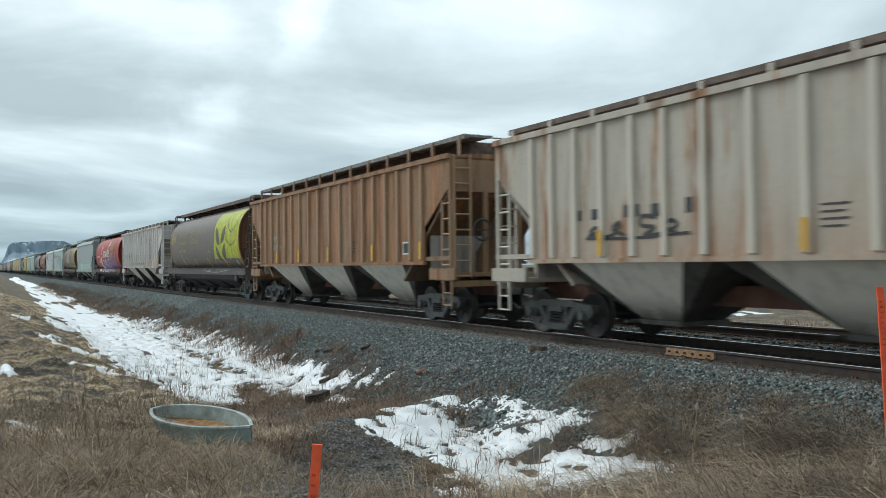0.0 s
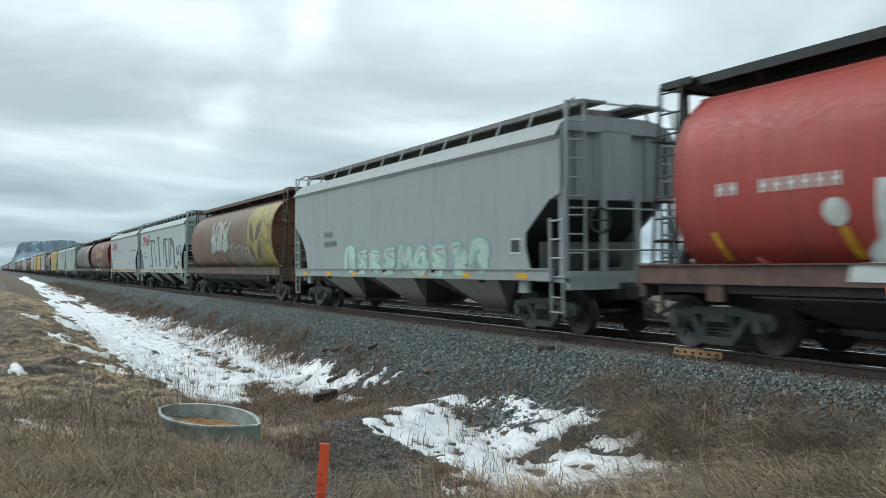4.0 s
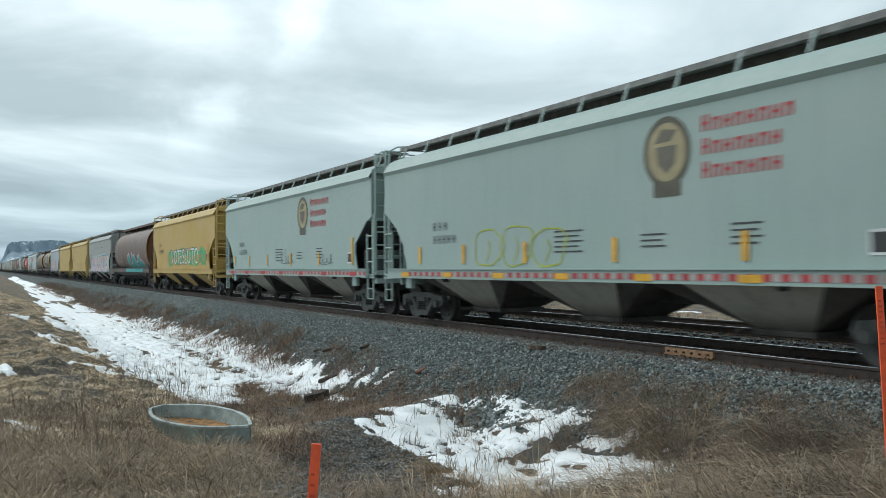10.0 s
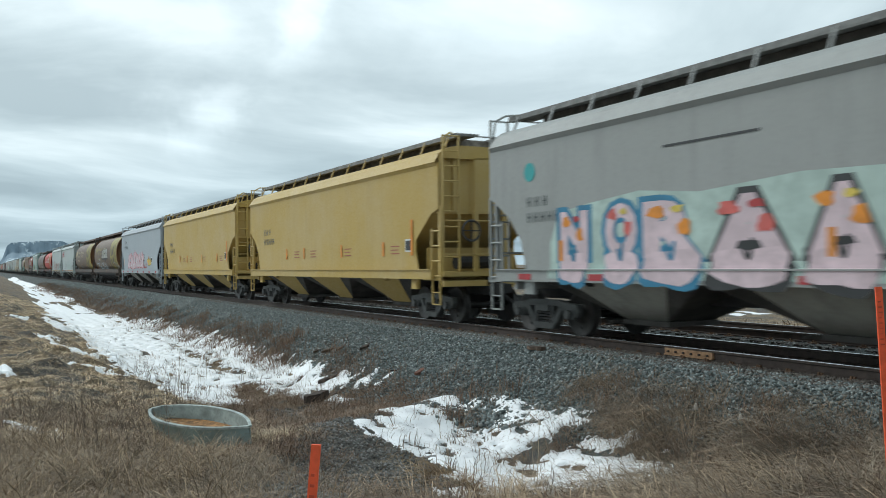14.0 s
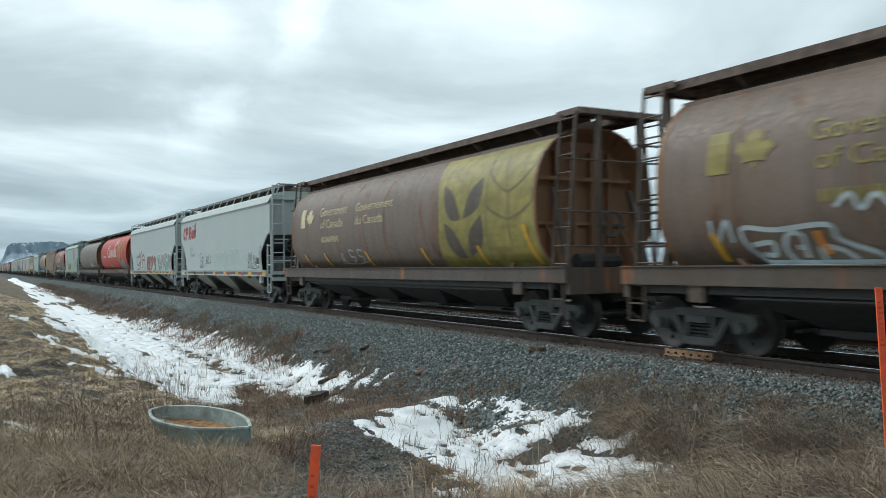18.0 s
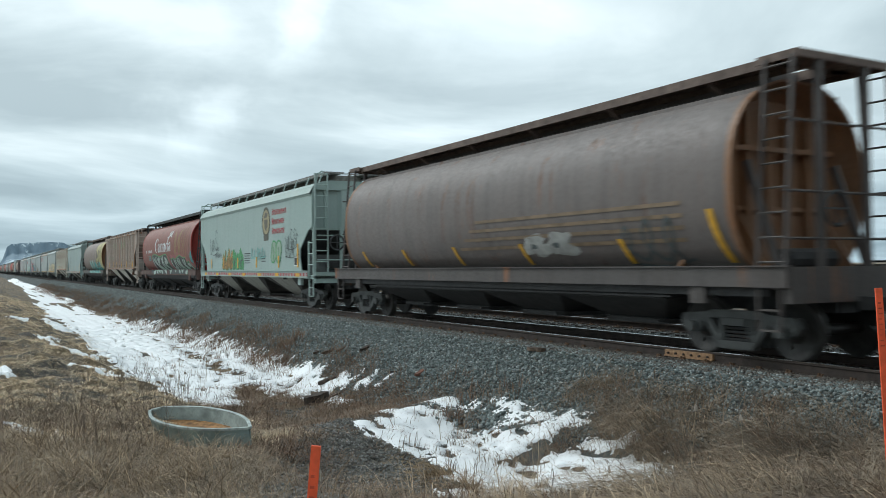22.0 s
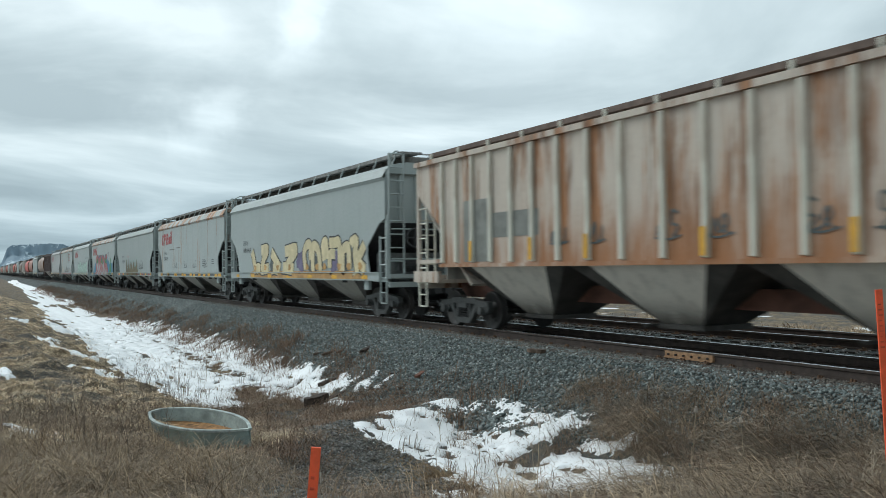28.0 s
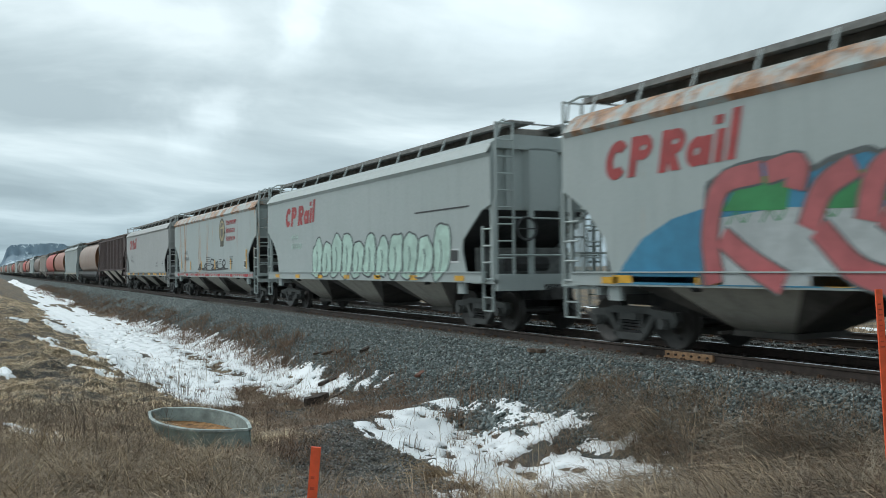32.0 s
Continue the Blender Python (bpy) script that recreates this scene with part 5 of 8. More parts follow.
tagged(blades("dry_weeds", x, y, a, 0.30, 1.8, 0.0036, M_BRUSH), "tangled grey-brown brush beside the ballast", "grass", kind="stuff")
x, y, a = tufts(24000, -12.5, 1.5, 3.6, 9.5, lambda a, b: brush(a, b) * (1 - p33(a, b)), 16, 0.12)
tagged(blades("dry_weeds", x, y, a, 0.38, 1.0, 0.0036, M_DARKWEED), "dark dead weeds beside the ballast", "grass", kind="stuff")
x, y, a = tufts(16000, -10.0, 0.5, 3.6, 8.6, lambda a, b: brush(a, b) * p35(a, b), 26, 0.12, 1.0, 3.4, 0.35)
tagged(blades("dry_grass", x, y, a, 0.52, 2.4, 0.0034, M_STRAW), "long bent straw lying over the brush", "grass", kind="stuff")
x, y, a = tufts(36000, -70, 14, 18.9, 27.0, lambda a, b: 0.25 + 0.75 * p34(a, b), 16, 0.22)
tagged(blades("dry_weeds", x, y, a, 0.42, 1.2, 0.011, M_STRAW), "tan brush behind the tracks", "grass", kind="stuff")
# the ditch round the crossing
x, y, a = tufts(90000, -21.0, -7.0, 3.9, 8.4, lambda a, b: bare(a, b) * (1 - 0.9 * lane(a, b)) * (1 - 0.55 * sstep(-18.5, -16.5, a) * sstep(6.8, 6.0, b)) * (0.3 + 0.7 * p35(a, b)) * sstep(8.4, 7.7, b - 0.5 * sstep(-11.5, -9.5, a)), 18, 0.12)
tagged(blades("dry_weeds", x, y, a, 0.17, 1.7, 0.0042, M_DARKWEED), "low brown weeds in the ditch", "grass", kind="stuff")
x, y, a = tufts(26000, -21.0, -9.0, 3.9, 7.6, lambda a, b: bare(a, b) * (1 - 0.8 * lane(a, b)) * p32(a, b) * sstep(7.6, 6.8, b), 18, 0.12)
tagged(blades("dry_grass", x, y, a, 0.22, 1.9, 0.0040, M_BRUSH), "matted dead grass in the ditch", "grass", kind="stuff")
# along the foot of the ballast and through the snow
foot = lambda a, b: sstep(-18, -26, a) * sstep(6.6, 7.4, b) * p34(a, b) + 0.10 * bare(a, b)
x, y, a = tufts(90000, -150, -13, 5.8, 8.9, foot, 16, 0.17, 1.6)
tagged(blades("dry_weeds", x, y, a, 0.34, 0.9, 0.005, M_DARKWEED), "strip of brown brush along the ballast foot", "grass", kind="stuff")
x, y, a = tufts(26000, -40, -6.5, 3.6, 8.6, lambda a, b: (snow_amount(a, b) > -0.35) * (snow_amount(a, b) < 0.10) * 0.9, 12, 0.09, 1.2)
tagged(blades("dry_grass", x, y, a, 0.16, 1.4, 0.0045, M_BRUSH), "short dead grass at the edges of the snow", "grass", kind="stuff")
x, y, a = tufts(5200, -30, -8.0, 4.2, 8.2, lambda a, b: (snow_amount(a, b) > 0.0) * 0.35, 6, 0.10, 1.2)
tagged(blades("dry_grass", x, y, a, 0.30, 0.5, 0.004, M_BRUSH), "thin dead stems standing in the snow", "grass", kind="stuff")


def strands(name, x, y, a, length, rise, width, mat, label, sag=1.9):
    """Long dry stems that arch up and fall over, five joints each."""
    n, m = len(x), 6
    length = length * rng.uniform(0.55, 1.3, n)
    el = rise * rng.uniform(0.6, 1.2, n)
    bend = sag * rng.uniform(0.6, 1.25, n)
    twist = rng.normal(0, 0.35, n)
    p = np.stack([x, y, ground_z(x, y) - 0.02], 1)
    floor = p[:, 2] + 0.015 + rng.uniform(0, 0.05, n)
    t = rng.uniform(0, 6.28, n)
    w = np.stack([np.cos(t), np.sin(t), 0.5 * np.sin(2 * t)], 1) * (width * rng.uniform(0.6, 1.4, n))[:, None]
    rows = []
    for k in range(m):
        q = k / (m - 1)
        rows += [p - w * (1 - 0.75 * q), p + w * (1 - 0.75 * q)]
        e, az2 = el - bend * q, a + twist * q
        p = p + (length / (m - 1))[:, None] * np.stack([np.cos(e) * np.cos(az2), np.cos(e) * np.sin(az2), np.sin(e)], 1)
        p[:, 2] = np.maximum(p[:, 2], floor)
    co = np.stack(rows, 1).reshape(-1, 3)
    tri = np.array([(2 * k + i, 2 * k + j, 2 * k + l) for k in range(m - 1) for i, j, l in ((0, 1, 3), (0, 3, 2))])
    f = (tri[None] + 2 * m * np.arange(n)[:, None, None]).reshape(-1, 3)
    return tagged(tri_mesh(name, co, f, mat), label, "grass", kind="stuff")


M_MAT = islands("combed_grey_straw", [(0.262, 0.202, 0.148), (0.354, 0.281, 0.209), (0.17, 0.129, 0.0936), (0.432, 0.355, 0.266), (0.288, 0.217, 0.148)], 0.85, 0.55, 1.0)
M_TANGLE = islands("tangled_tan_straw", [(0.336, 0.239, 0.149), (0.453, 0.334, 0.213), (0.219, 0.149, 0.0936), (0.54, 0.416, 0.278), (0.277, 0.194, 0.122)], 0.85, 0.5, 1.2)
# brush beside the ballast, combed one way by the snow that lay on it
x, y, a = tufts(34000, -10.2, 0.5, 4.6, 9.0, lambda a, b: brush(a, b) * (0.35 + 0.65 * p32(a, b)), 30, 0.16, 1.0, 3.6, 0.3)
strands("dry_grass", x, y, a, 0.75, 0.95, 0.0036, M_MAT, "long grey straw combed flat over the brush")
x, y, a = tufts(20000, -12.0, 0.5, 4.2, 9.4, lambda a, b: brush(a, b) * (0.3 + 0.7 * p35(a, b)), 22, 0.12, 1.0, None, 1.2)
strands("dry_grass", x, y, a, 0.5, 1.2, 0.0034, M_TANGLE, "tangled tan grass tufts beside the ballast")
# the near bank round the boat
x, y, a = tufts(40000, -16.0, -3.0, -0.6, 3.7, lambda a, b: front(a, b) * (0.3 + 0.7 * p33(a, b)), 24, 0.14, 1.0, None, 1.0)
strands("dry_grass", x, y, a, 0.45, 1.15, 0.0030, M_MAT, "grey-brown bent grass on the near bank", 1.7)
x, y, a = tufts(14000, -12.5, -3.0, -0.6, 2.6, lambda a, b: front(a, b) * p35(a, b), 26, 0.10, 1.0, None, 0.8)
strands("dry_grass", x, y, a, 0.55, 1.25, 0.0034, M_TANGLE, "pale straw tufts on the near bank", 1.6)
# tussocks between the crossing and the snow
x, y, a = tufts(9000, -10.8, -8.6, 4.6, 6.4, lambda a, b: bare(a, b) * sstep(0.9, 0.2, np.hypot((a + 9.7) / 1.1, (b - 5.75) / 0.6)), 30, 0.12, 1.0, 4.2, 0.7)
strands("dry_grass", x, y, a, 0.42, 1.2, 0.0042, islands("russet_dry_grass", [(0.34, 0.215, 0.115), (0.46, 0.31, 0.175), (0.22, 0.135, 0.075), (0.54, 0.40, 0.24)], 0.85, 0.4, 1.5), "russet grass tussocks at the edge of the snow", 2.2)


def twigs(name, n, x0, x1, y0, y1, h, want, mat, label):
    """Upright branching dead stems."""
    g_co, g_f, base = [], [], 0
    count = 0
    while count < n:
        x, y = rng.uniform(x0, x1), rng.uniform(y0, y1)
        if want(np.array([x]), np.array([y]))[0] < rng.uniform(0, 1):
            count += 0.2
            continue
        count += 1
        z = float(ground_z(x, y)) - 0.02
        stack = [(np.array([x, y, z]), np.array([rng.normal(0, 0.18), rng.normal(0, 0.18), 1.0]), h * rng.uniform(0.6, 1.3), 0.0045, 0)]
        while stack:
            p, d, ln, r, lev = stack.pop()
            d = d / np.linalg.norm(d)
            q = p + d * ln
            s = np.cross(d, [0.3, 0.9, 0.2])
            s /= np.linalg.norm(s)
            t = np.cross(d, s)
            ring = [s, -0.5 * s + 0.87 * t, -0.5 * s - 0.87 * t]
            g_co += [p + r * c for c in ring] + [q + r * 0.45 * c for c in ring]
            g_f += [(base + i, base + (i + 1) % 3, base + 3 + (i + 1) % 3) for i in range(3)] + [(base + i, base + 3 + (i + 1) % 3, base + 3 + i) for i in range(3)]
            base += 6
            if lev < 2:
                for _ in range(3 if lev == 0 else 2):
                    k = rng.uniform(0.35, 0.95)
                    stack.append((p + d * ln * k, d + rng.normal(0, 0.5, 3) * np.array([1, 1, 0.5]), ln * rng.uniform(0.35, 0.6), r * 0.6, lev + 1))
    return tagged(tri_mesh(name, np.array(g_co), np.array(g_f), mat), label, "weeds", kind="stuff")


M_TWIG = islands("dead_twigs", [(0.13, 0.095, 0.075), (0.20, 0.15, 0.115), (0.09, 0.065, 0.052), (0.27, 0.21, 0.16)])
twigs("dead_shrubs", 190, -16.0, -8.5, 0.0, 3.6, 0.42, lambda a, b: clear(a, b) * sstep(-8.8, -11, a + 0.3 * b) * sstep(3.6, 2.6, b), M_TWIG, "thin dead shrubs beside the boat")
twigs("dead_shrubs", 260, -10.5, -1.0, 4.0, 9.2, 0.36, brush, M_TWIG, "thin dead shrubs beside the ballast")
twigs("dead_shrubs", 130, -24, -14.5, 2.4, 4.6, 0.34, lambda a, b: np.ones_like(a), M_TWIG, "thin dead shrubs at the edge of the snow")


def cattail(x, y, h, lean, label):
    c = thing("weed_stalk", label, "weed")
    z = float(ground_z(x, y)) - 0.03
    tip = (lean, lean * 0.4, h)
    part("stalk", Geo().tube((0, 0, 0), tip, 0.006, 5, 0.003), M_STALK, c)
    part("seed_head", Geo().tube((lean * 0.97, lean * 0.39, h * 0.955), (lean * 1.01, lean * 0.41, h * 1.02), 0.026, 7, 0.012), simple("woolly_seed_head", (0.42, 0.36, 0.30), 0.95), c)
    c.location = (x, y, z)


M_STALK = simple("dry_stalk", (0.40, 0.32, 0.22), 0.8)
for x, y, h, lean in ((-9.2, 6.45, 0.95, 0.05), (-9.0, 6.3, 0.7, -0.06), (-7.2, 7.2, 1.05, 0.08), (-7.0, 7.9, 0.8, -0.05), (-11.9, 6.9, 0.55, 0.04), (-12.3, 6.7, 0.6, -0.05), (-4.6, 9.3, 0.75, 0.05), (-3.9, 9.2, 0.85, -0.07), (-17.6, 3.6, 0.7, 0.1), (-19.5, 3.9, 0.85, 0.06), (-22.4, 5.2, 0.8, 0.03)):
    cattail(x, y, h, lean, "tall dry weed stalk with a woolly head")

# ---- wood scraps and the joint bar ----
def plank(x, y, z, length, w, th, rz, ry, mat, label):
    n = 7
    rnd = random.Random(int(x * 100))
    rings = []
    for k in range(n):
        t = k / (n - 1)
        a, b = w / 2 * rnd.uniform(0.7, 1.0), th / 2 * rnd.uniform(0.7, 1.0)
        if k in (0, n - 1):
            a *= rnd.uniform(0.3, 0.7)
        o = rnd.uniform(-0.1, 0.1) * w
        rings.append([(length * (t - 0.5), -a + o, -b), (length * (t - 0.5), a + o, -b), (length * (t - 0.5), a + o, b), (length * (t - 0.5), -a + o, b)])
    ob = new("wood_scrap", Geo().loft(rings).mesh("wood_scrap"))
    ob.data.materials.append(mat)
    ob.matrix_basis = pose(x, y, z, 0, ry, rz)
    return tagged(ob, label, "wood scrap")


M_REDWOOD = simple("weathered_red_wood", (0.20, 0.09, 0.06), 0.9, 0, 0.4, 9)
M_ROTWOOD = simple("rotten_dark_wood", (0.055, 0.04, 0.032), 0.95, 0, 0.5, 9)
M_BROWNWOOD = simple("split_brown_wood", (0.10, 0.068, 0.048), 0.9, 0, 0.5, 9)
for x, y, length, w, th, rz, mat, label in (
        (-16.5, 8.5, 0.5, 0.12, 0.06, 128, M_REDWOOD, "broken reddish board lying on the ballast"),
        (-17.35, 6.4, 0.62, 0.26, 0.22, 105, M_ROTWOOD, "rotten black log at the ditch crossing"),
        (-18.2, 7.2, 0.9, 0.12, 0.09, 118, M_ROTWOOD, "split dark tie lying in the snow"),
        (-19.6, 7.65, 0.95, 0.14, 0.1, 112, M_ROTWOOD, "dark wood scrap beside the snow"),
        (-22.1, 8.6, 0.75, 0.12, 0.07, 112, M_BROWNWOOD, "splintered brown tie scraps on the ballast"),
        (-21.7, 8.75, 0.6, 0.1, 0.06, 125, M_BROWNWOOD, "splintered brown tie scraps on the ballast"),
        (-22.6, 8.35, 0.5, 0.09, 0.06, 140, M_BROWNWOOD, "splintered brown tie scraps on the ballast"),
        (-20.6, 9.0, 0.62, 0.13, 0.07, 125, M_ROTWOOD, "dark wood scrap on the ballast"),
        (-17.6, 8.4, 0.22, 0.05, 0.04, 60, M_ROTWOOD, "small dark splinter on the ballast"),
        (-14.1, 9.9, 0.42, 0.2, 0.08, 10, M_BROWNWOOD, "flat brown wood scrap beside the ties")):
    plank(x, y, float(ground_z(x, y)) + th * 0.55, length, w, th, rz, -8 if 80 < rz < 130 else 0, mat, label)

bar = thing("joint_bar", "rusty orange-brown joint bar bolted to the rail", "rail joint")
M_ORANGERUST = simple("fresh_orange_rust", (0.38, 0.225, 0.125), 0.85, 0, 0.35, 12)
part("bar", Geo().box(-0.56, 0.56, -0.03, 0.02, -0.145, -0.03).box(-0.56, 0.56, -0.055, 0.0, -0.15, -0.125), M_ORANGERUST, bar)
for k in range(6):
    part("bolt", lambda: Geo().tube((0, -0.03, 0), (0, -0.065, 0), 0.02, 6), M_RAIL, bar, key="joint_bolt").location = (-0.46 + k * 0.184, 0, -0.088)
bar.location = (-10.75, YC - 0.7525 - 0.035, 0)

# ---- stakes and trough ----
def stake(x, y, z_top, height, w, tilt_x, tilt_y, label):
    st = thing("survey_stake", label, "stake")
    part("lath", Geo().box(-w / 2, w / 2, -0.009, 0.009, 0, height), M_ORANGE, st)
    g = Geo()
    for k in range(9):
        zz = height - 0.12 - k * 0.045
        g.box(-w * 0.28, w * 0.28 * (0.4 + 0.6 * ((k * 7) % 3) / 2), -0.0125, -0.0095, zz - 0.012, zz)
    part("writing", g, M_INKRED, st, "faint hand-written marks")
    lean = pose(0, 0, 0, tilt_x, tilt_y, 61.1)
    st.matrix_basis = Matrix.Translation(Vector((x, y, z_top)) - lean @ Vector((0, 0, height))) @ lean
    return st


M_INKRED = simple("faded_marker_ink", (0.60, 0.075, 0.03), 0.7)
stake(-3.379, 1.242, 0.737, 1.15, 0.040, 0, 5.0, "orange-painted wooden survey lath in the gravel")
stake(-4.449, 6.649, 1.269, 1.80, 0.058, 0, -2.6, "tall orange-painted survey lath in the brush")


def boat():
    """A small open boat with a pointed bow, aground."""
    t = thing("rowing_boat", "weathered teal-grey small rowing boat aground in dry weeds", "boat")
    L, n = 2.42, 24

    def half(u):
        return 0.46 * max(0.0, 1 - abs((u - 0.45) / (0.55 if u > 0.45 else 0.50)) ** 2.3)

    def ring(u, inner):
        x, w = -L / 2 + L * u, max(0.012, half(u))
        rise = 0.10 * max(0, u - 0.6) ** 2 * 4 * 0.25
        d = 0.03 if inner else 0.0
        w2 = max(0.006, w - d)
        low = max(0.004, w2 * (0.82 if u < 0.9 else 0.5))
        return [(x, -w2, 0.36 + rise), (x, -w2 * 0.95, 0.22), (x, -low, 0.02 + d), (x, 0, d), (x, low, 0.02 + d), (x, w2 * 0.95, 0.22), (x, w2, 0.36 + rise)]
    us = [i / n for i in range(n + 1)]
    teal = simple("faded_teal_paint", (0.24, 0.31, 0.295), 0.55, 0, 0.3, 3.0)
    part("hull", Geo().loft([ring(u, False) for u in us], caps=False, closed=False).add(ring(0, False), [tuple(range(7))]), teal, t, "", True)
    part("inner_hull", Geo().loft([ring(u, True) for u in us[:-1]], caps=False, closed=False).add([(p[0] + 0.02, p[1], p[2]) for p in ring(0, True)], [tuple(range(7))]), simple("dull_grey_green_paint", (0.29, 0.335, 0.315), 0.7, 0, 0.4, 3.0), t, "", True)
    g = Geo()
    for s in (-1, 1):
        pts = [(-L / 2 + L * u, s * max(0.012, half(u)), 0.365 + 0.10 * max(0, u - 0.6) ** 2) for u in us]
        g.loft([[(q[0], q[1] - 0.028, q[2] - 0.016), (q[0], q[1] + 0.028, q[2] - 0.016), (q[0], q[1] + 0.028, q[2] + 0.016), (q[0], q[1] - 0.028, q[2] + 0.016)] for q in pts])
    g.beam((-L / 2, -0.08, 0.365), (-L / 2, 0.08, 0.365), 0.05, 0.03)
    part("gunwale", g, simple("pale_worn_paint", (0.38, 0.43, 0.41), 0.6, 0, 0.4, 5.0), t, "pale worn rim")
    fl = [(-L / 2 + L * u, s * half(u) * 0.85, 0.17) for s, seq in ((-1, us[1:-2]), (1, us[-3:0:-1])) for u in seq]
    part("leaf_litter", Geo().add(fl, [tuple(range(len(fl)))]), simple("rotten_leaves", (0.30, 0.15, 0.055), 0.9, 0, 0.7, 9, 0.6), t, "rust-brown dead leaves and mud")
    t.matrix_basis = pose(-13.13, 2.98, -1.165, 6, 1, 22)


boat()

# ---- far mesa ----
def mesa():
    """A flat-topped mountain with cliffs, far behind the plain."""
    way = np.array([-1.0, 0.0])
    n, m = 420, 30
    # along the ridge in degrees from the track's line
    ang = np.linspace(-2.5, 16, n)
    prof = np.interp(ang, [-2.5, 0.3, 0.8, 1.04, 1.2, 1.42, 1.64, 2.3, 3.8, 4.5, 5.0, 8, 12, 16], [0, 0.06, 0.18, 0.27, 0.45, 0.84, 0.92, 0.96, 1.0, 0.98, 0.85, 0.7, 0.4, 0.2])
    r = 4300.0
    co, f = [], []
    for j in range(m):
        t = j / (m - 1)
        for i in range(n):
            a = math.radians(ang[i])
            jag = noise.noise((i * 0.13, 3.0, 0.0)) * 0.03 + noise.noise((i * 0.45, 5.0, 0.0)) * 0.015
            top = 146.0 * (prof[i] + jag * prof[i])
            cliff = 0.62 * t / 0.72 if t < 0.72 else 0.62 + 0.38 * (t - 0.72) / 0.28
            z = top * cliff
            back = t * 500 if t < 0.72 else 360 + (t - 0.72) * 130
            rr = r + back + 25 * noise.noise((i * 0.15, t * 3, 1.0))
            co.append((-rr * math.cos(a), rr * math.sin(a), -2 + z))
    for j in range(m - 1):
        for i in range(n - 1):
            k = j * n + i
            f.append((k, k + 1, k + n + 1, k + n))
    me = bpy.data.meshes.new("mountain")
    me.from_pydata(co, [], f)
    mt, nt, b = mat_new("hazy_snowy_rock")
    c = nt.nodes.new("ShaderNodeTexCoord")
    n1 = noise_of(nt, c.outputs["Object"], 0.012, 8, 0.7)
    n2 = noise_of(nt, c.outputs["Object"], 0.004, 6, 0.6)
    # the blue-grey haze of distance is put into the rock's colours
    rock = mixc(nt, span(nt, n2, 0.4, 0.6), (0.15, 0.215, 0.27), (0.22, 0.29, 0.345))
    col = mixc(nt, span(nt, n1, 0.54, 0.60), rock, (0.56, 0.64, 0.69))
    nt.links.new(col, b.inputs["Base Color"])
    b.inputs["Roughness"].default_value = 1.0
    me.materials.append(mt)
    me.shade_smooth()
    tagged(new("mountain", me), "blue-grey flat-topped mountain with snow patches", "mountain", kind="structure")


mesa()

# ---- lettering, emblems and graffiti on the cars' sides ----
class Flat:
    """Outlines in a car's length and height, laid on its side."""

    def __init__(self):
        self.polys = []

    def poly(self, pts):
        self.polys.append(list(pts))
        return self

    def rect(self, x0, x1, z0, z1, shear=0.0):
        return self.poly([(x0, z0), (x1, z0), (x1 + shear * (z1 - z0), z1), (x0 + shear * (z1 - z0), z1)])

    def disc(self, x, z, r, n=28, rz=None):
        return self.poly([(x + r * math.cos(6.2832 * i / n), z + (rz or r) * math.sin(6.2832 * i / n)) for i in range(n)])

    def stroke(self, pts, w):
        """A painted line along a smooth curve through pts."""
        p = [Vector((a, b)) for a, b in pts]
        p = [p[0] * 2 - p[1]] + p + [p[-1] * 2 - p[-2]]
        run = []
        for i in range(1, len(p) - 2):
            for k in range(5):
                t = k / 5
                a, b, c, d = p[i - 1], p[i], p[i + 1], p[i + 2]
                run.append(0.5 * ((2 * b) + (c - a) * t + (2 * a - 5 * b + 4 * c - d) * t * t + (3 * b - a - 3 * c + d) * t ** 3))
        run.append(p[-2])
        edge = []
        for i in range(len(run)):
            d = run[min(i + 1, len(run) - 1)] - run[max(i - 1, 0)]
            d = d.normalized() if d.length else Vector((1, 0))
            n = Vector((-d.y, d.x)) * w / 2
            edge.append((run[i] + n, run[i] - n))
        for (a, b), (c, d) in zip(edge, edge[1:]):
            self.poly([a, b, d, c])
        return self

    def leaf(self, x0, z0, x1, z1, w):
        """A pointed leaf from one point to the other."""
        a, b = Vector((x0, z0)), Vector((x1, z1))
        n = Vector((-(b - a).y, (b - a).x)).normalized() * w
        k = 8
        one = [a + (b - a) * (i / k) + n * math.sin(math.pi * (i / k) ** 0.8) for i in range(k + 1)]
        two = [a + (b - a) * (i / k) - n * 0.5 * math.sin(math.pi * i / k) for i in range(k - 1, 0, -1)]
        return self.poly(one + two)

    def word(self, text, x0, x1, z0, z1, fat=0.0, shear=0.0):
        """Built-in letters, fitted into a box."""
        cu = bpy.data.curves.new("letters", "FONT")
        cu.body, cu.offset, cu.shear, cu.resolution_u = text, fat, shear, 3
        ob = bpy.data.objects.new("letters", cu)
        me = bpy.data.meshes.new_from_object(ob)
        co = [v.co for v in me.vertices]
        ax, bx = min(c.x for c in co), max(c.x for c in co)
        az, bz = min(c.y for c in co), max(c.y for c in co)
        q = [(x0 + (c.x - ax) / (bx - ax) * (x1 - x0), z0 + (c.y - az) / (bz - az) * (z1 - z0)) for c in co]
        for f in me.polygons:
            self.poly([q[i] for i in f.vertices])
        bpy.data.objects.remove(ob)
        bpy.data.meshes.remove(me)
        return self


def side_y(kind, z):
    if kind == "c":
        return 1.562 if z < 1.454 else cyl_profile(z) + 0.004
    return HALF + 0.07 if (kind == "s" and z < 1.388) else HALF


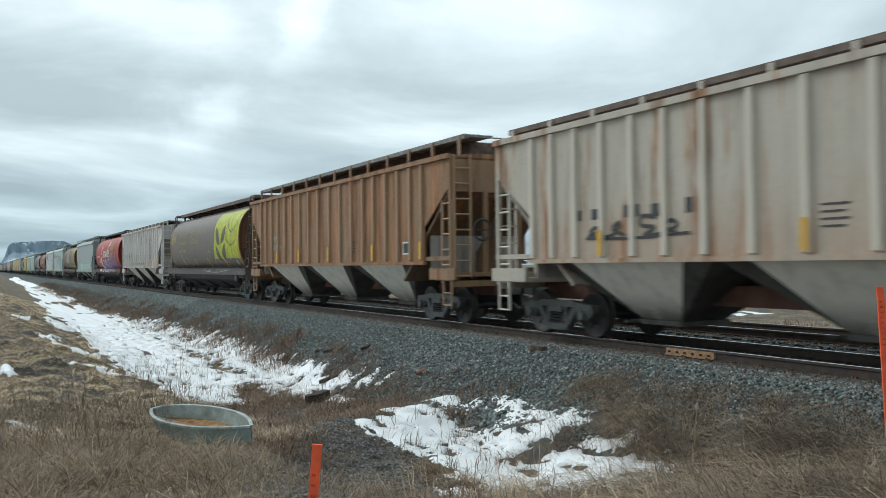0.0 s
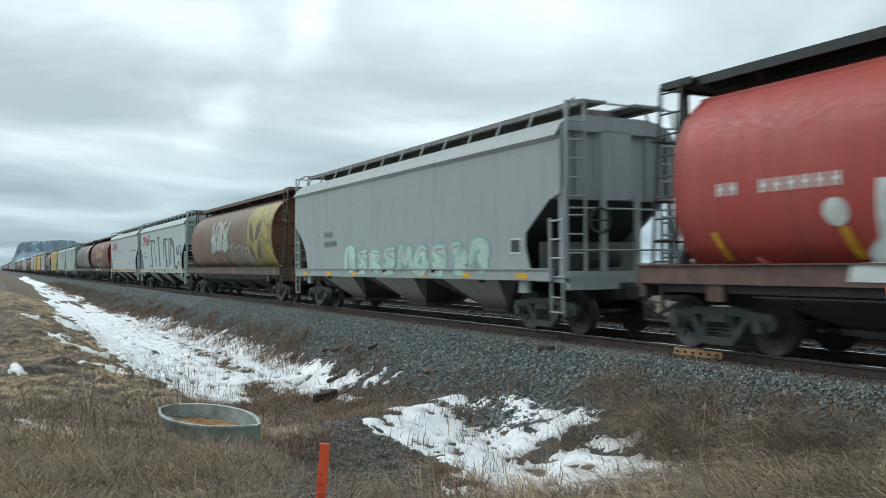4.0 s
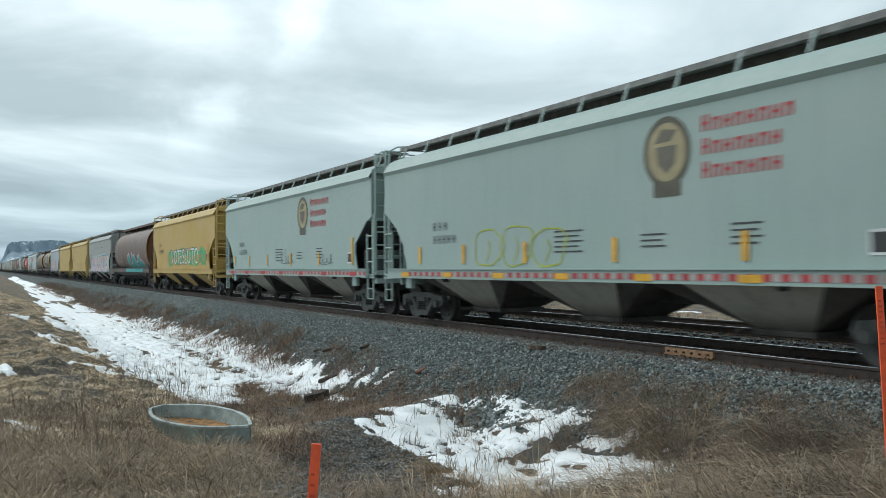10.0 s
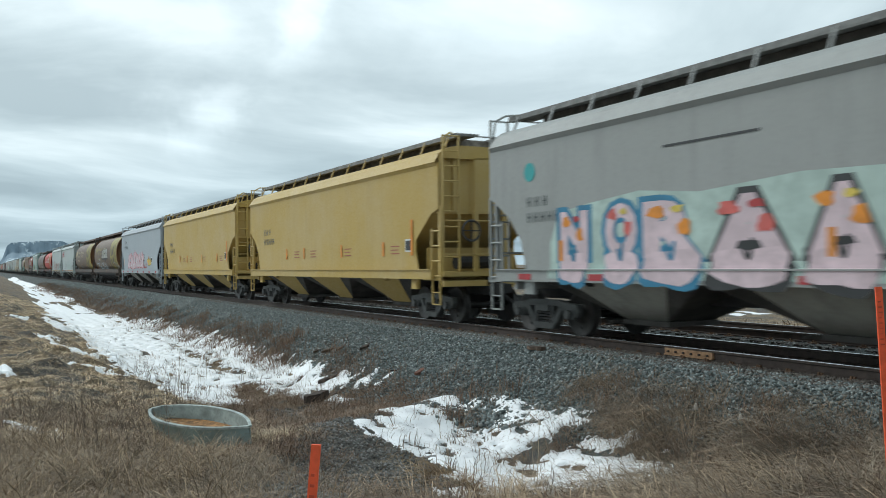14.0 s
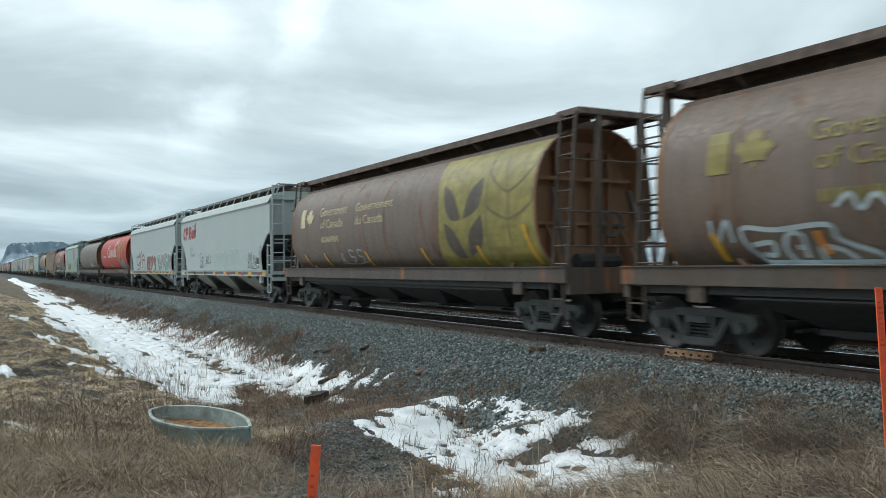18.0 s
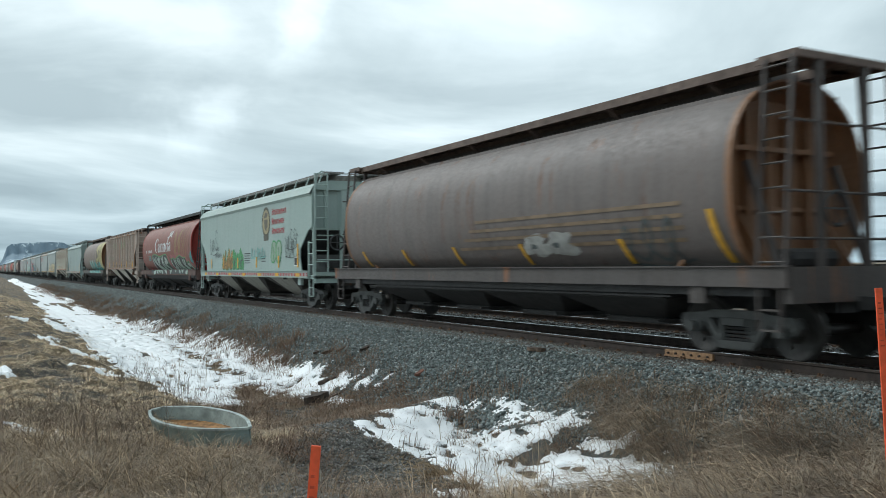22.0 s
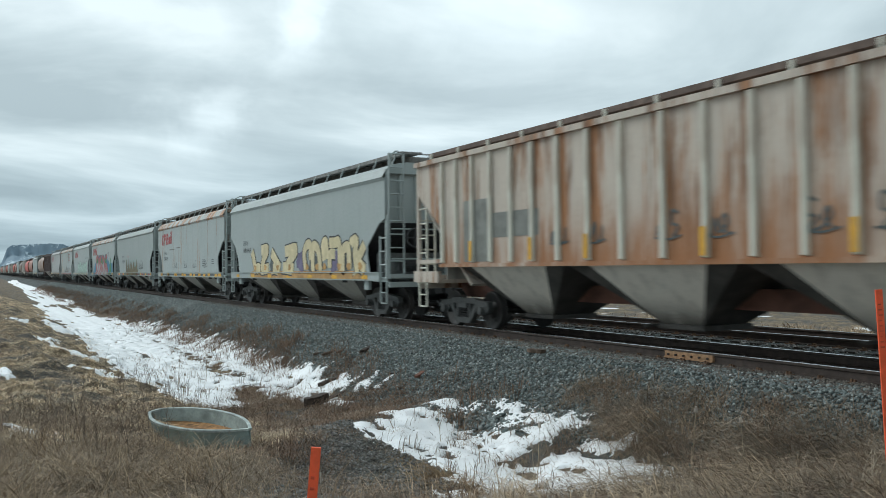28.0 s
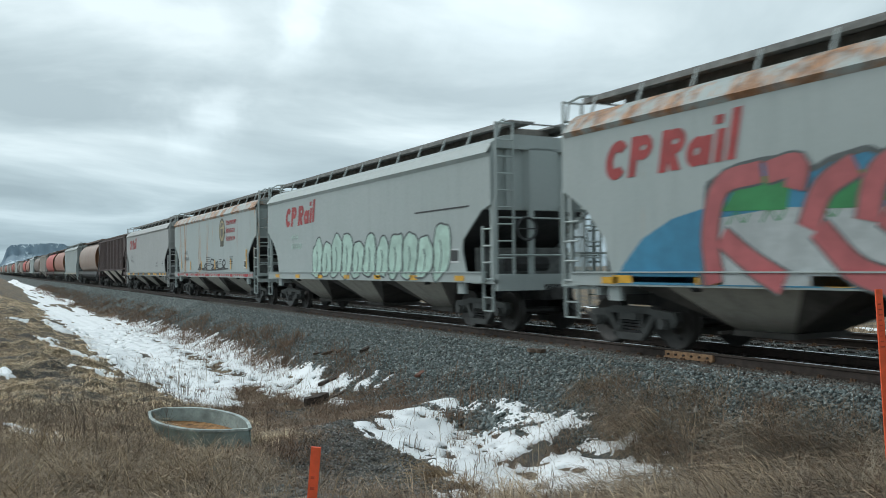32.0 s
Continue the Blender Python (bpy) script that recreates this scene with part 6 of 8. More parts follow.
def on_side(kind, x, z):
    """Keep a point of lettering on the sheet of a car's side."""
    if kind == "c":
        lim = (8.62, 8.62) if z < 1.454 else (TANK - 0.04, TANK - 0.04)
    elif kind == "r":
        k = 7.18 if z < 2.45 else min(8.53, 7.18 + (z - 2.45) * 1.36)
        lim = (k, k)
    elif z < 1.388:
        lim = (8.0, 8.0)
    else:
        lim = (6.95 + max(0.0, z - 1.5) * 0.25 if z < 2.0 else min(8.28, 7.1 + (z - 2.0) * 1.2), 7.0 if z < 2.14 else min(8.28, 7.02 + (z - 2.14) * 1.3))
    return max(-lim[0], min(lim[1], x))


def lay(i, name, flat, mat, depth=1, label="", coats=()):
    """Lay outlines on the side of car i that faces the meadow. depth: which coat of paint."""
    car, kind = CARS[i], KINDS[i]
    bm, dx = bmesh.new(), mid_x(i) - car_x(i)
    for k, (fl, _) in enumerate(((flat, mat), *coats)):
        for poly in fl.polys:
            vs = [bm.verts.new((on_side(kind, p[0] + dx, p[1]), k * 0.0035, p[1])) for p in poly]
            bm.faces.new(vs).material_index = k
    cuts = [1.384, 1.392] if kind == "s" else [1.450, 1.458] + [1.56 + 0.16 * k for k in range(17)] if kind == "c" else []
    bmesh.ops.remove_doubles(bm, verts=bm.verts[:], dist=0.0004)
    for z in cuts:
        bmesh.ops.bisect_plane(bm, geom=bm.verts[:] + bm.edges[:] + bm.faces[:], plane_co=(0, 0, z), plane_no=(0, 0, 1))
    for v in bm.verts:
        v.co.y = -(side_y(kind, v.co.z) + 0.005 + 0.0035 * depth + v.co.y)
    for f in bm.faces:
        f.normal_update()
        if f.normal.y > 0:
            f.normal_flip()
    me = bpy.data.meshes.new(name)
    bm.to_mesh(me)
    bm.free()
    for _, m in ((flat, mat), *coats):
        me.materials.append(m)
    ob = new(name, me)
    ob.parent = car
    if name in ("lettering", "stencil", "sill_stripe", "wear"):
        ob["kind"] = "stuff"
    if label:
        ob["label"] = label
    return ob


KINDS = [(TRAIN[i][0] if i < len(TRAIN) else "s") for i in range(len(CARS))]


def hue(name, col, var=0.18):
    return simple("spray_paint_" + name, col, 0.55, 0, var, 3.0, 0.05)


P_WHITE = hue("white", (0.62, 0.65, 0.64))
P_DUSTY = hue("dusty_white", (0.36, 0.36, 0.34), 0.3)
P_BLACK = hue("black", (0.035, 0.037, 0.038))
P_SLATE = hue("slate", (0.085, 0.10, 0.10), 0.25)
P_TURQ = hue("turquoise", (0.03, 0.33, 0.33))
P_TEAL = hue("pale_teal", (0.20, 0.42, 0.38))
P_MINT = hue("mint", (0.42, 0.58, 0.50))
P_GREEN = hue("green", (0.03, 0.22, 0.07))
P_LEAF = hue("leaf_green", (0.07, 0.33, 0.12))
P_PINK = hue("pink", (0.62, 0.42, 0.46))
P_CORAL = hue("coral", (0.62, 0.13, 0.11))
P_DIMCORAL = hue("dim_coral", (0.41, 0.105, 0.11))
P_RED = hue("red", (0.45, 0.05, 0.05))
P_ORANGE = hue("orange", (0.70, 0.25, 0.03))
P_RUSTRED = hue("rust_red", (0.33, 0.095, 0.06))
P_YELLOW = hue("yellow", (0.66, 0.50, 0.10))
P_CREAM = hue("cream", (0.62, 0.53, 0.32))
P_LIME = hue("lime_yellow", (0.42, 0.46, 0.02), 0.3)
P_OLDYEL = hue("faded_yellow", (0.30, 0.25, 0.065), 0.35)
P_TAN = hue("wheat_tan", (0.42, 0.24, 0.08), 0.25)
P_DIMTAN = hue("dim_wheat", (0.26, 0.145, 0.06), 0.3)
P_BLUE = hue("blue", (0.035, 0.20, 0.33))
P_LILAC = hue("lilac", (0.33, 0.27, 0.50))
P_PURPLE = hue("purple", (0.27, 0.08, 0.30))
P_OLIVE = hue("olive", (0.16, 0.125, 0.055), 0.3)
P_EARTH = hue("old_brown", (0.10, 0.075, 0.055), 0.3)


P_DIMRED = hue("dim_red", (0.36, 0.16, 0.15), 0.25)
P_DIMTEAL = hue("dim_teal", (0.13, 0.27, 0.23), 0.25)
P_DIMPINK = hue("dim_pink", (0.42, 0.29, 0.31), 0.25)


def blob(rnd, x, z, w, h, jag=0.2, n=26, power=3.0):
    """A wobbly closed shape, rather square."""
    pts = []
    ph = [rnd.uniform(0, 6.28) for _ in range(4)]
    for i in range(n):
        a = 6.2832 * i / n
        c, s = math.cos(a), math.sin(a)
        r = (abs(c) ** power + abs(s) ** power) ** (-1 / power)
        r *= 1 + jag * (0.5 * math.sin(3 * a + ph[0]) + 0.35 * math.sin(5 * a + ph[1]) + rnd.uniform(-0.35, 0.35))
        pts.append((x + w / 2 * r * c, z + h / 2 * r * s))
    return pts


HOOKS = ([[(0.15, 0), (0.1, 0.5), (0.2, 0.95), (0.6, 1), (0.85, 0.75), (0.5, 0.5), (0.85, 0.2), (0.6, 0)]],
         [[(0.1, 0.9), (0.5, 1), (0.45, 0.5), (0.5, 0.05), (0.95, 0.05)], [(0.75, 0.3), (0.9, 0.8)]],
         [[(0.1, 0), (0.25, 1), (0.55, 0.4), (0.8, 1), (0.92, 0)]],
         [[(0.85, 0.85), (0.45, 1), (0.12, 0.6), (0.2, 0.1), (0.6, 0), (0.88, 0.3), (0.5, 0.45)]],
         [[(0.15, 0), (0.12, 1)], [(0.15, 0.95), (0.8, 0.8), (0.25, 0.5), (0.9, 0)]],
         [[(0.9, 0.95), (0.2, 0.85), (0.8, 0.45), (0.1, 0.05)], [(0.1, 0.05), (0.9, 0.02)]])


def piece(i, x0, x1, z0, z1, n, rim, fill, core=None, seed=1, jag=0.2, rim_w=0.07, slant=0.0, power=3.0):
    """A graffiti piece: n fat bent figures side by side with a rim, a fill and inner marks."""
    rnd = random.Random(seed)
    w, last = (x1 - x0) / n, -1
    for k in range(n):
        a, b, c = Flat(), Flat(), Flat()
        x, h = x0 + k * w, (z1 - z0) * rnd.uniform(0.86, 1.04)
        if jag >= 0.25 or h < 0.65:
            pts = blob(rnd, x + w / 2, z0 + h / 2, w * 1.02, h, jag, power=power)
            a.poly([(x + w / 2 + (p - x - w / 2) * (1 + rim_w / w), z0 + h / 2 + (q - z0 - h / 2) * (1 + rim_w / h)) for p, q in pts])
            b.poly(pts)
            c.poly(blob(rnd, x + w * rnd.uniform(0.3, 0.7), z0 + h * 0.5, w * 0.25, h * 0.3, 0.35, 12))
        else:
            pick = rnd.choice([q for q in range(len(HOOKS)) if q != last])
            last = pick
            wd = min(0.36 * w, 0.34 * h) * rnd.uniform(0.85, 1.1)
            m = wd / 2
            for line in HOOKS[pick]:
                pts = [(x + m * 0.6 + (w - m) * u + slant * h * q + rnd.uniform(-0.04, 0.04) * w, z0 + m + (h - 2 * m) * q + rnd.uniform(-0.03, 0.03) * h) for u, q in line]
                a.stroke(pts, wd + 2 * rim_w)
                b.stroke(pts, wd)
                c.stroke([(p + wd * 0.18, q + wd * 0.12) for p, q in pts[:3]], wd * 0.2)
            for _ in range(2):
                c.poly(blob(rnd, x + w * rnd.uniform(0.1, 0.9), z0 + h * rnd.uniform(0.05, 0.35), wd * 0.5, wd * 0.3, 0.4, 9))
        lay(i, "graffiti", a, rim, 1 + (k % 2) * 0.4, "", ((b, fill), (c, core or rim)))


def spikes(i, x0, x1, z0, z1, n, rim, fill, core, seed=1):
    """A wild graffiti piece of bent, flame-like strokes that lean both ways."""
    rnd = random.Random(seed)
    n = max(3, n // 2)
    w = (x1 - x0) / n
    for k in range(n):
        xa, H = x0 + k * w, z1 - z0
        out, inn, c = Flat(), Flat(), Flat()
        for m in range(4):
            a = xa + w * rnd.uniform(-0.05, 0.9)
            b = xa + w * rnd.uniform(0.0, 1.0)
            t = xa + w * rnd.uniform(-0.1, 1.1)
            top = z1 - H * rnd.uniform(0.0, 0.5)
            line = [(a, z0 + H * rnd.uniform(0.0, 0.12)), (b, z0 + H * rnd.uniform(0.25, 0.5)), (t, top)]
            wd = w * rnd.uniform(0.2, 0.34)
            out.stroke(line, wd + 0.11)
            inn.stroke(line, wd)
            c.stroke([(p + 0.06, q) for p, q in line[:2]] + [((b + t) / 2, (line[1][1] + top) / 2)], 0.045)
        foot = blob(rnd, xa + w / 2, z0 + H * 0.22, w * 1.05, H * 0.4, 0.2)
        out.poly([(p, q) for p, q in foot])
        inn.poly([(xa + w / 2 + (p - xa - w / 2) * 0.92, z0 + H * 0.22 + (q - z0 - H * 0.22) * 0.8) for p, q in foot])
        for m in range(2):
            sx = xa + w * rnd.uniform(0.2, 0.8)
            c.poly(blob(rnd, sx, z0 + H * rnd.uniform(0.12, 0.5), w * 0.16, H * 0.12, 0.4, 10))
        lay(i, "graffiti", out, rim, 1 + (k % 2) * 0.4, "", ((inn, fill), (c, core)))


def sprayed(i, lines, w, rim, fill, rim_w=0.05, depth=2):
    """Fat painted strokes with a rim, one figure each."""
    for k, line in enumerate(lines):
        a, b = Flat().stroke(line, w + 2 * rim_w), Flat().stroke(line, w)
        if rim_w:
            lay(i, "graffiti", a, rim, depth + (k % 3) * 0.3, "", ((b, fill),))
        else:
            lay(i, "graffiti", b, fill, depth + (k % 3) * 0.3)


def mass(i, top, base, fill, rim=None, rim_w=0.07, depth=1):
    """A painted ground below a jagged upper edge."""
    f, last, run = Flat(), -99.0, []
    for x, z in top:
        last = max(last + 0.02, x)
        run.append((last, z))
    for (a, za), (b, zb) in zip(run, run[1:]):
        f.poly([(a, base), (b, base), (b, zb), (a, za)])
    edge = Flat()
    for (a, za), (b, zb) in zip(run, run[1:]):
        d = Vector((b - a, zb - za)).normalized()
        nx, nz = -d.y * rim_w / 2, d.x * rim_w / 2
        edge.poly([(a + nx, za + nz), (a - nx, za - nz), (b - nx, zb - nz), (b + nx, zb + nz)])
    lay(i, "graffiti", f, fill, depth, "", ((edge, rim),) if rim else ())


def tag(i, x0, x1, z0, z1, mat, seed=1, n=5, w=0.035, depth=3):
    """A quick sprayed scrawl of running loops."""
    rnd = random.Random(seed)
    f = Flat()
    k, h = (x1 - x0) / n, z1 - z0
    pts = []
    for j in range(n):
        x, up, wide = x0 + j * k, rnd.uniform(0.45, 1.0), rnd.uniform(0.3, 0.6)
        style = rnd.random()
        if style < 0.5:
            pts += [(x, z0 + h * 0.1), (x + k * wide, z0 + h * up * 0.6), (x + k * 0.35, z0 + h * up), (x + k * 0.1, z0 + h * up * 0.55), (x + k * 0.55, z0 + h * rnd.uniform(0, 0.15))]
        elif style < 0.8:
            pts += [(x, z0 + h * up), (x + k * 0.1, z0 + h * 0.1), (x + k * 0.5, z0 + h * 0.05), (x + k * 0.7, z0 + h * up * 0.8)]
        else:
            f.stroke(pts, w) if len(pts) > 2 else None
            pts = [(x + k * 0.8, z0 + h * 0.9), (x + k * 0.3, z0 + h), (x + k * 0.25, z0 + h * 0.55), (x + k * 0.75, z0 + h * 0.4), (x + k * 0.3, z0)]
    f.stroke(pts, w) if len(pts) > 2 else None
    f.stroke([(x0 - k * 0.1, z0 + h * 0.02), ((x0 + x1) / 2, z0 - h * 0.06), (x1, z0 + h * 0.08)], w * 0.7)
    lay(i, "graffiti", f, mat, depth)


def wear(i, x0, x1, z0, z1, n, mat, seed=1, size=0.2, depth=2):
    """Flakes and streaks where the older paint shows through."""
    rnd = random.Random(seed)
    f = Flat()
    for _ in range(n):
        x, z = rnd.uniform(x0, x1), z0 + (z1 - z0) * rnd.random() ** 1.3
        if rnd.random() < 0.5:
            f.poly(blob(rnd, x, z, size * rnd.uniform(0.2, 1), size * rnd.uniform(0.3, 1.6), 0.5, 9))
        else:
            f.stroke([(x, z), (x + 0.1 * rnd.uniform(-1, 1), z + size), (x - 0.15 * rnd.uniform(-1, 1.5), z + size * rnd.uniform(2, 4))], size * rnd.uniform(0.06, 0.25))
    lay(i, "wear", f, mat, depth)


def bubbles(i, x0, x1, z0, z1, n, line, fill, seed=1, w=0.05):
    """Rounded outlines with or without a fill."""
    rnd = random.Random(seed)
    k = (x1 - x0) / n
    for j in range(n):
        a, b = Flat(), Flat()
        x, h = x0 + (j + 0.5) * k, (z1 - z0) * rnd.uniform(0.75, 1.0)
        pts = blob(rnd, x, z0 + h / 2, k * 1.05, h, 0.14, 14, 2.4)
        pts = [(p + 0.12 * (q - z0), q) for p, q in pts]
        a.stroke(pts + [pts[0], pts[1]], w)
        a.stroke([(x - k * 0.05, z0 + h * 0.1), (x + k * 0.1, z0 + h * 0.45), (x + k * 0.02, z0 + h * 0.7)], w)
        if fill:
            b.poly(pts)
            lay(i, "graffiti", b, fill, 1 + (j % 2) * 0.4, "", ((a, line),))
        else:
            lay(i, "graffiti", a, line, 2)


def marks(i, x, z, mat=None, big=0.24, n=5):
    """Reporting marks and figures as plain bars."""
    f = Flat()
    for cells, step, z0 in ((3, 1.15, z + big * 1.35), (n, 1.0, z)):
        for k in range(cells):
            a, t, h = x + k * big * step, big * 0.15, big * 0.86
            f.rect(a, a + t, z0, z0 + h).rect(a + big * 0.45, a + big * 0.45 + t, z0, z0 + h).rect(a + t, a + big * 0.45, z0 + h * 0.42, z0 + h * 0.42 + t)
    lay(i, "lettering", f, mat or M_INK, 1, "car marks as plain bars")


def small_print(i, x, z, rows=3, w=0.7, mat=None):
    f = Flat()
    for k in range(rows):
        f.rect(x, x + w * (1 - 0.13 * (k % 2)), z - k * 0.1, z - k * 0.1 + 0.03)
    lay(i, "stencil", f, mat or M_INK, 1)


def data_panel(i, x, z):
    x = min(x, 6.45 - mid_x(i) + car_x(i)) if KINDS[i] in "sy" else x
    lay(i, "data_panel", Flat().rect(x, x + 0.44, z, z + 0.34), P_WHITE, 1, "small white and black data panel")
    lay(i, "data_panel", Flat().rect(x + 0.04, x + 0.4, z + 0.04, z + 0.3), P_BLACK, 2)


def upright_reflectors(i, xs, z0=1.5, z1=1.95, last=2.35, mat=None):
    for k, x in enumerate(xs):
        x = min(x, tank_end(i) - 0.3) if KINDS[i] == "c" else max(-6.9 - mid_x(i) + car_x(i), min(x, 6.8 - mid_x(i) + car_x(i)))
        lay(i, "reflector", Flat().rect(x, x + 0.13, z0, last if k == len(xs) - 1 else z1, -0.18 if KINDS[i] == "c" else 0), mat or M_YEL, 5, "yellow upright reflector strip")


M_WORDRED = hue("wordmark_red", (0.36, 0.045, 0.045), 0.2)


def red_wordmark(i, x=-7.75, z=3.03):
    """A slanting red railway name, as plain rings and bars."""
    f = Flat()

    def ring(b, z0, w, h, t, gap=0.0):
        m = 20
        pts = [(math.cos(gap + (6.2832 - 2 * gap) * k / m), math.sin(gap + (6.2832 - 2 * gap) * k / m)) for k in range(m + 1)]
        for (p, q), (r, u) in zip(pts, pts[1:]):
            quad = [(p, q, 0), (r, u, 0), (r, u, t), (p, q, t)]
            f.poly([(b + w / 2 + (w / 2 - d) * e + 0.2 * (z0 - z + h / 2 + (h / 2 - d) * g), z0 + h / 2 + (h / 2 - d) * g) for e, g, d in quad])
    ring(x, z, 0.60, 0.70, 0.20, 0.7)
    for a in (0.64, 1.40):
        f.rect(x + a, x + a + 0.20, z + 0.01, z + 0.71, 0.2)
        ring(x + a + 0.08, z + 0.28, 0.47, 0.43, 0.165)
    f.rect(x + 1.70, x + 1.92, z + 0.02, z + 0.32, -0.35)
    ring(x + 2.0, z + 0.03, 0.46, 0.48, 0.175)
    f.rect(x + 2.36, x + 2.54, z + 0.04, z + 0.5, 0.2).rect(x + 2.62, x + 2.80, z + 0.05, z + 0.56, 0.2).rect(x + 2.66, x + 2.84, z + 0.64, z + 0.78, 0.2).rect(x + 2.88, x + 3.06, z + 0.06, z + 0.84, 0.2)
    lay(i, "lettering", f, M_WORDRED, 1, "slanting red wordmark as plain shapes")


def emblem(i, x=1.85, z=3.32):
    lay(i, "emblem", Flat().disc(x, z, 0.55, 32, 0.6).rect(x - 0.32, x + 0.32, z - 0.74, z - 0.5), hue("emblem_dark", (0.09, 0.085, 0.06)), 1, "dark round emblem with a tan shield")
    lay(i, "emblem", Flat().disc(x, z, 0.44, 32, 0.49), hue("emblem_tan", (0.36, 0.30, 0.17)), 2)
    lay(i, "emblem", Flat().poly([(x - 0.24, z + 0.1), (x + 0.24, z + 0.1), (x + 0.2, z - 0.2), (x, z - 0.36), (x - 0.2, z - 0.2)]).poly([(x - 0.28, z + 0.16), (x + 0.1, z + 0.18), (x + 0.25, z + 0.34), (x - 0.1, z + 0.4)]), hue("emblem_mid", (0.13, 0.12, 0.09)), 3)
    f = Flat()
    for k, n in enumerate((8, 7, 7)):
        for j in range(n):
            zz = 3.55 - k * 0.37
            a, h = 2.62 + j * 0.225, 0.2 if j else 0.26
            f.rect(a, a + 0.045, zz, zz + h, 0.05).rect(a + 0.11, a + 0.155, zz, zz + h, 0.05).rect(a + 0.05, a + 0.115, zz + h * (0.75 if j % 2 else 0.4), zz + h * (0.75 if j % 2 else 0.4) + 0.045)
    lay(i, "lettering", f, M_RED, 1, "three rows of red letters as plain blocks")


def check_sill(i):
    for mat, x0, label in ((M_RED, -8.0, "red and white safety stripe"), (P_DUSTY, -7.84, "")):
        f = Flat()
        for k in range(50):
            f.rect(x0 + k * 0.32, x0 + k * 0.32 + 0.155, 1.19, 1.30)
        lay(i, "sill_stripe", f, mat, 1, label)


def yellow_sill(i):
    f = Flat()
    for k in range(8):
        f.rect(-7.6 + k * 2.05, -7.6 + k * 2.05 + (0.5 if k < 7 else 0.9), 1.18, 1.32)
    lay(i, "sill_stripe", f, M_YEL, 2, "yellow safety marks")
    lay(i, "sill_stripe", Flat().rect(-7.6, 7.7, 1.2, 1.3), P_SLATE, 1)


def serif_word(f, x0, x1, z0, z1):
    """The country's name in fat upright letters with serifs; one unit is the height of the capital."""
    def crescent(cx, cy, rx, ry, ix, irx, iry, a0, a1):
        n = 18
        an = [a0 + (a1 - a0) * k / n for k in range(n + 1)]
        o = [(cx + rx * math.cos(a), cy + ry * math.sin(a)) for a in an]
        q = [(ix + irx * math.cos(a), cy + iry * math.sin(a)) for a in an]
        return [[o[k], o[k + 1], q[k + 1], q[k]] for k in range(n)]

    def box(a, b, c, d):
        return [[(a, c), (b, c), (b, d), (a, d)]]
    cap = crescent(0.38, 0.5, 0.38, 0.51, 0.44, 0.25, 0.46, 0.75, 5.5) + box(0.62, 0.67, 0.66, 0.96)
    low_a = crescent(0.21, 0.18, 0.20, 0.195, 0.25, 0.09, 0.15, 0.6, 5.9) + box(0.32, 0.46, 0.03, 0.44) + crescent(0.26, 0.42, 0.20, 0.21, 0.26, 0.07, 0.17, 0.0, 2.7) + box(0.04, 0.16, 0.43, 0.53) + box(0.44, 0.57, 0.0, 0.06)
    low_n = box(0.08, 0.22, 0.0, 0.60) + box(0.0, 0.31, 0.0, 0.05) + box(0.0, 0.10, 0.56, 0.61) + crescent(0.37, 0.40, 0.20, 0.22, 0.33, 0.10, 0.16, 0.0, 2.6) + box(0.43, 0.57, 0.0, 0.42) + box(0.36, 0.65, 0.0, 0.05)
    low_d = crescent(0.25, 0.30, 0.25, 0.315, 0.30, 0.13, 0.26, 0.7, 5.6) + box(0.40, 0.54, 0.03, 1.0) + box(0.30, 0.42, 0.95, 1.0) + box(0.52, 0.64, 0.0, 0.06)
    at, glyphs = 0.0, []
    for g, w in ((cap, 0.76), (low_a, 0.61), (low_n, 0.69), (low_a, 0.61), (low_d, 0.67), (low_a, 0.57)):
        glyphs += [[(at + a, b) for a, b in q] for q in g]
        at += w
    k = (x1 - x0) / at
    for q in glyphs:
        f.poly([(x0 + a * k + 0.04 * b * (z1 - z0), z0 + b * (z1 - z0)) for a, b in q])


def maple(f, x, z, w, h):
    """A small pointed leaf."""
    half = ((0.0, 1.0), (0.12, 0.78), (0.24, 0.86), (0.2, 0.56), (0.42, 0.66), (0.5, 0.42), (0.28, 0.24), (0.3, 0.12), (0.05, 0.16))
    pts = [(x + w * a, z + h * b) for a, b in half] + [(x - w * a, z + h * b) for a, b in half[:0:-1]]
    for p, q in zip(pts, pts[1:] + pts[:1]):
        f.poly([(x, z + h * 0.4), p, q])
    return f.rect(x - 0.04 * w, x + 0.04 * w, z, z + h * 0.3)


def canada(i, x0, x1, z0, z1, mat, flag, tilt=0.0):
    f = Flat()
    serif_word(f, x0, x1, z0, z1)
    x, z = x1 - (x1 - x0) * 0.17, z1 - 0.06
    f.rect(x, x + 0.2, z, z + 0.40, 0.12).rect(x + 0.66, x + 0.86, z, z + 0.40, 0.12)
    maple(f, x + 0.46, z + 0.02, 0.34, 0.36)
    lay(i, "lettering", f, mat, 1, "white painted country name with a small flag")
    f = Flat()
    for k in range(8):
        a = x0 - 3.35 + k * 0.24 + (0.35 if k > 1 else 0)
        f.rect(a, a + 0.05, z0, z0 + 0.2).rect(a + 0.1, a + 0.15, z0, z0 + 0.2).rect(a + 0.05, a + 0.1, z0 + 0.08, z0 + 0.13)
    lay(i, "lettering", f, mat, 1, "car marks as plain bars")


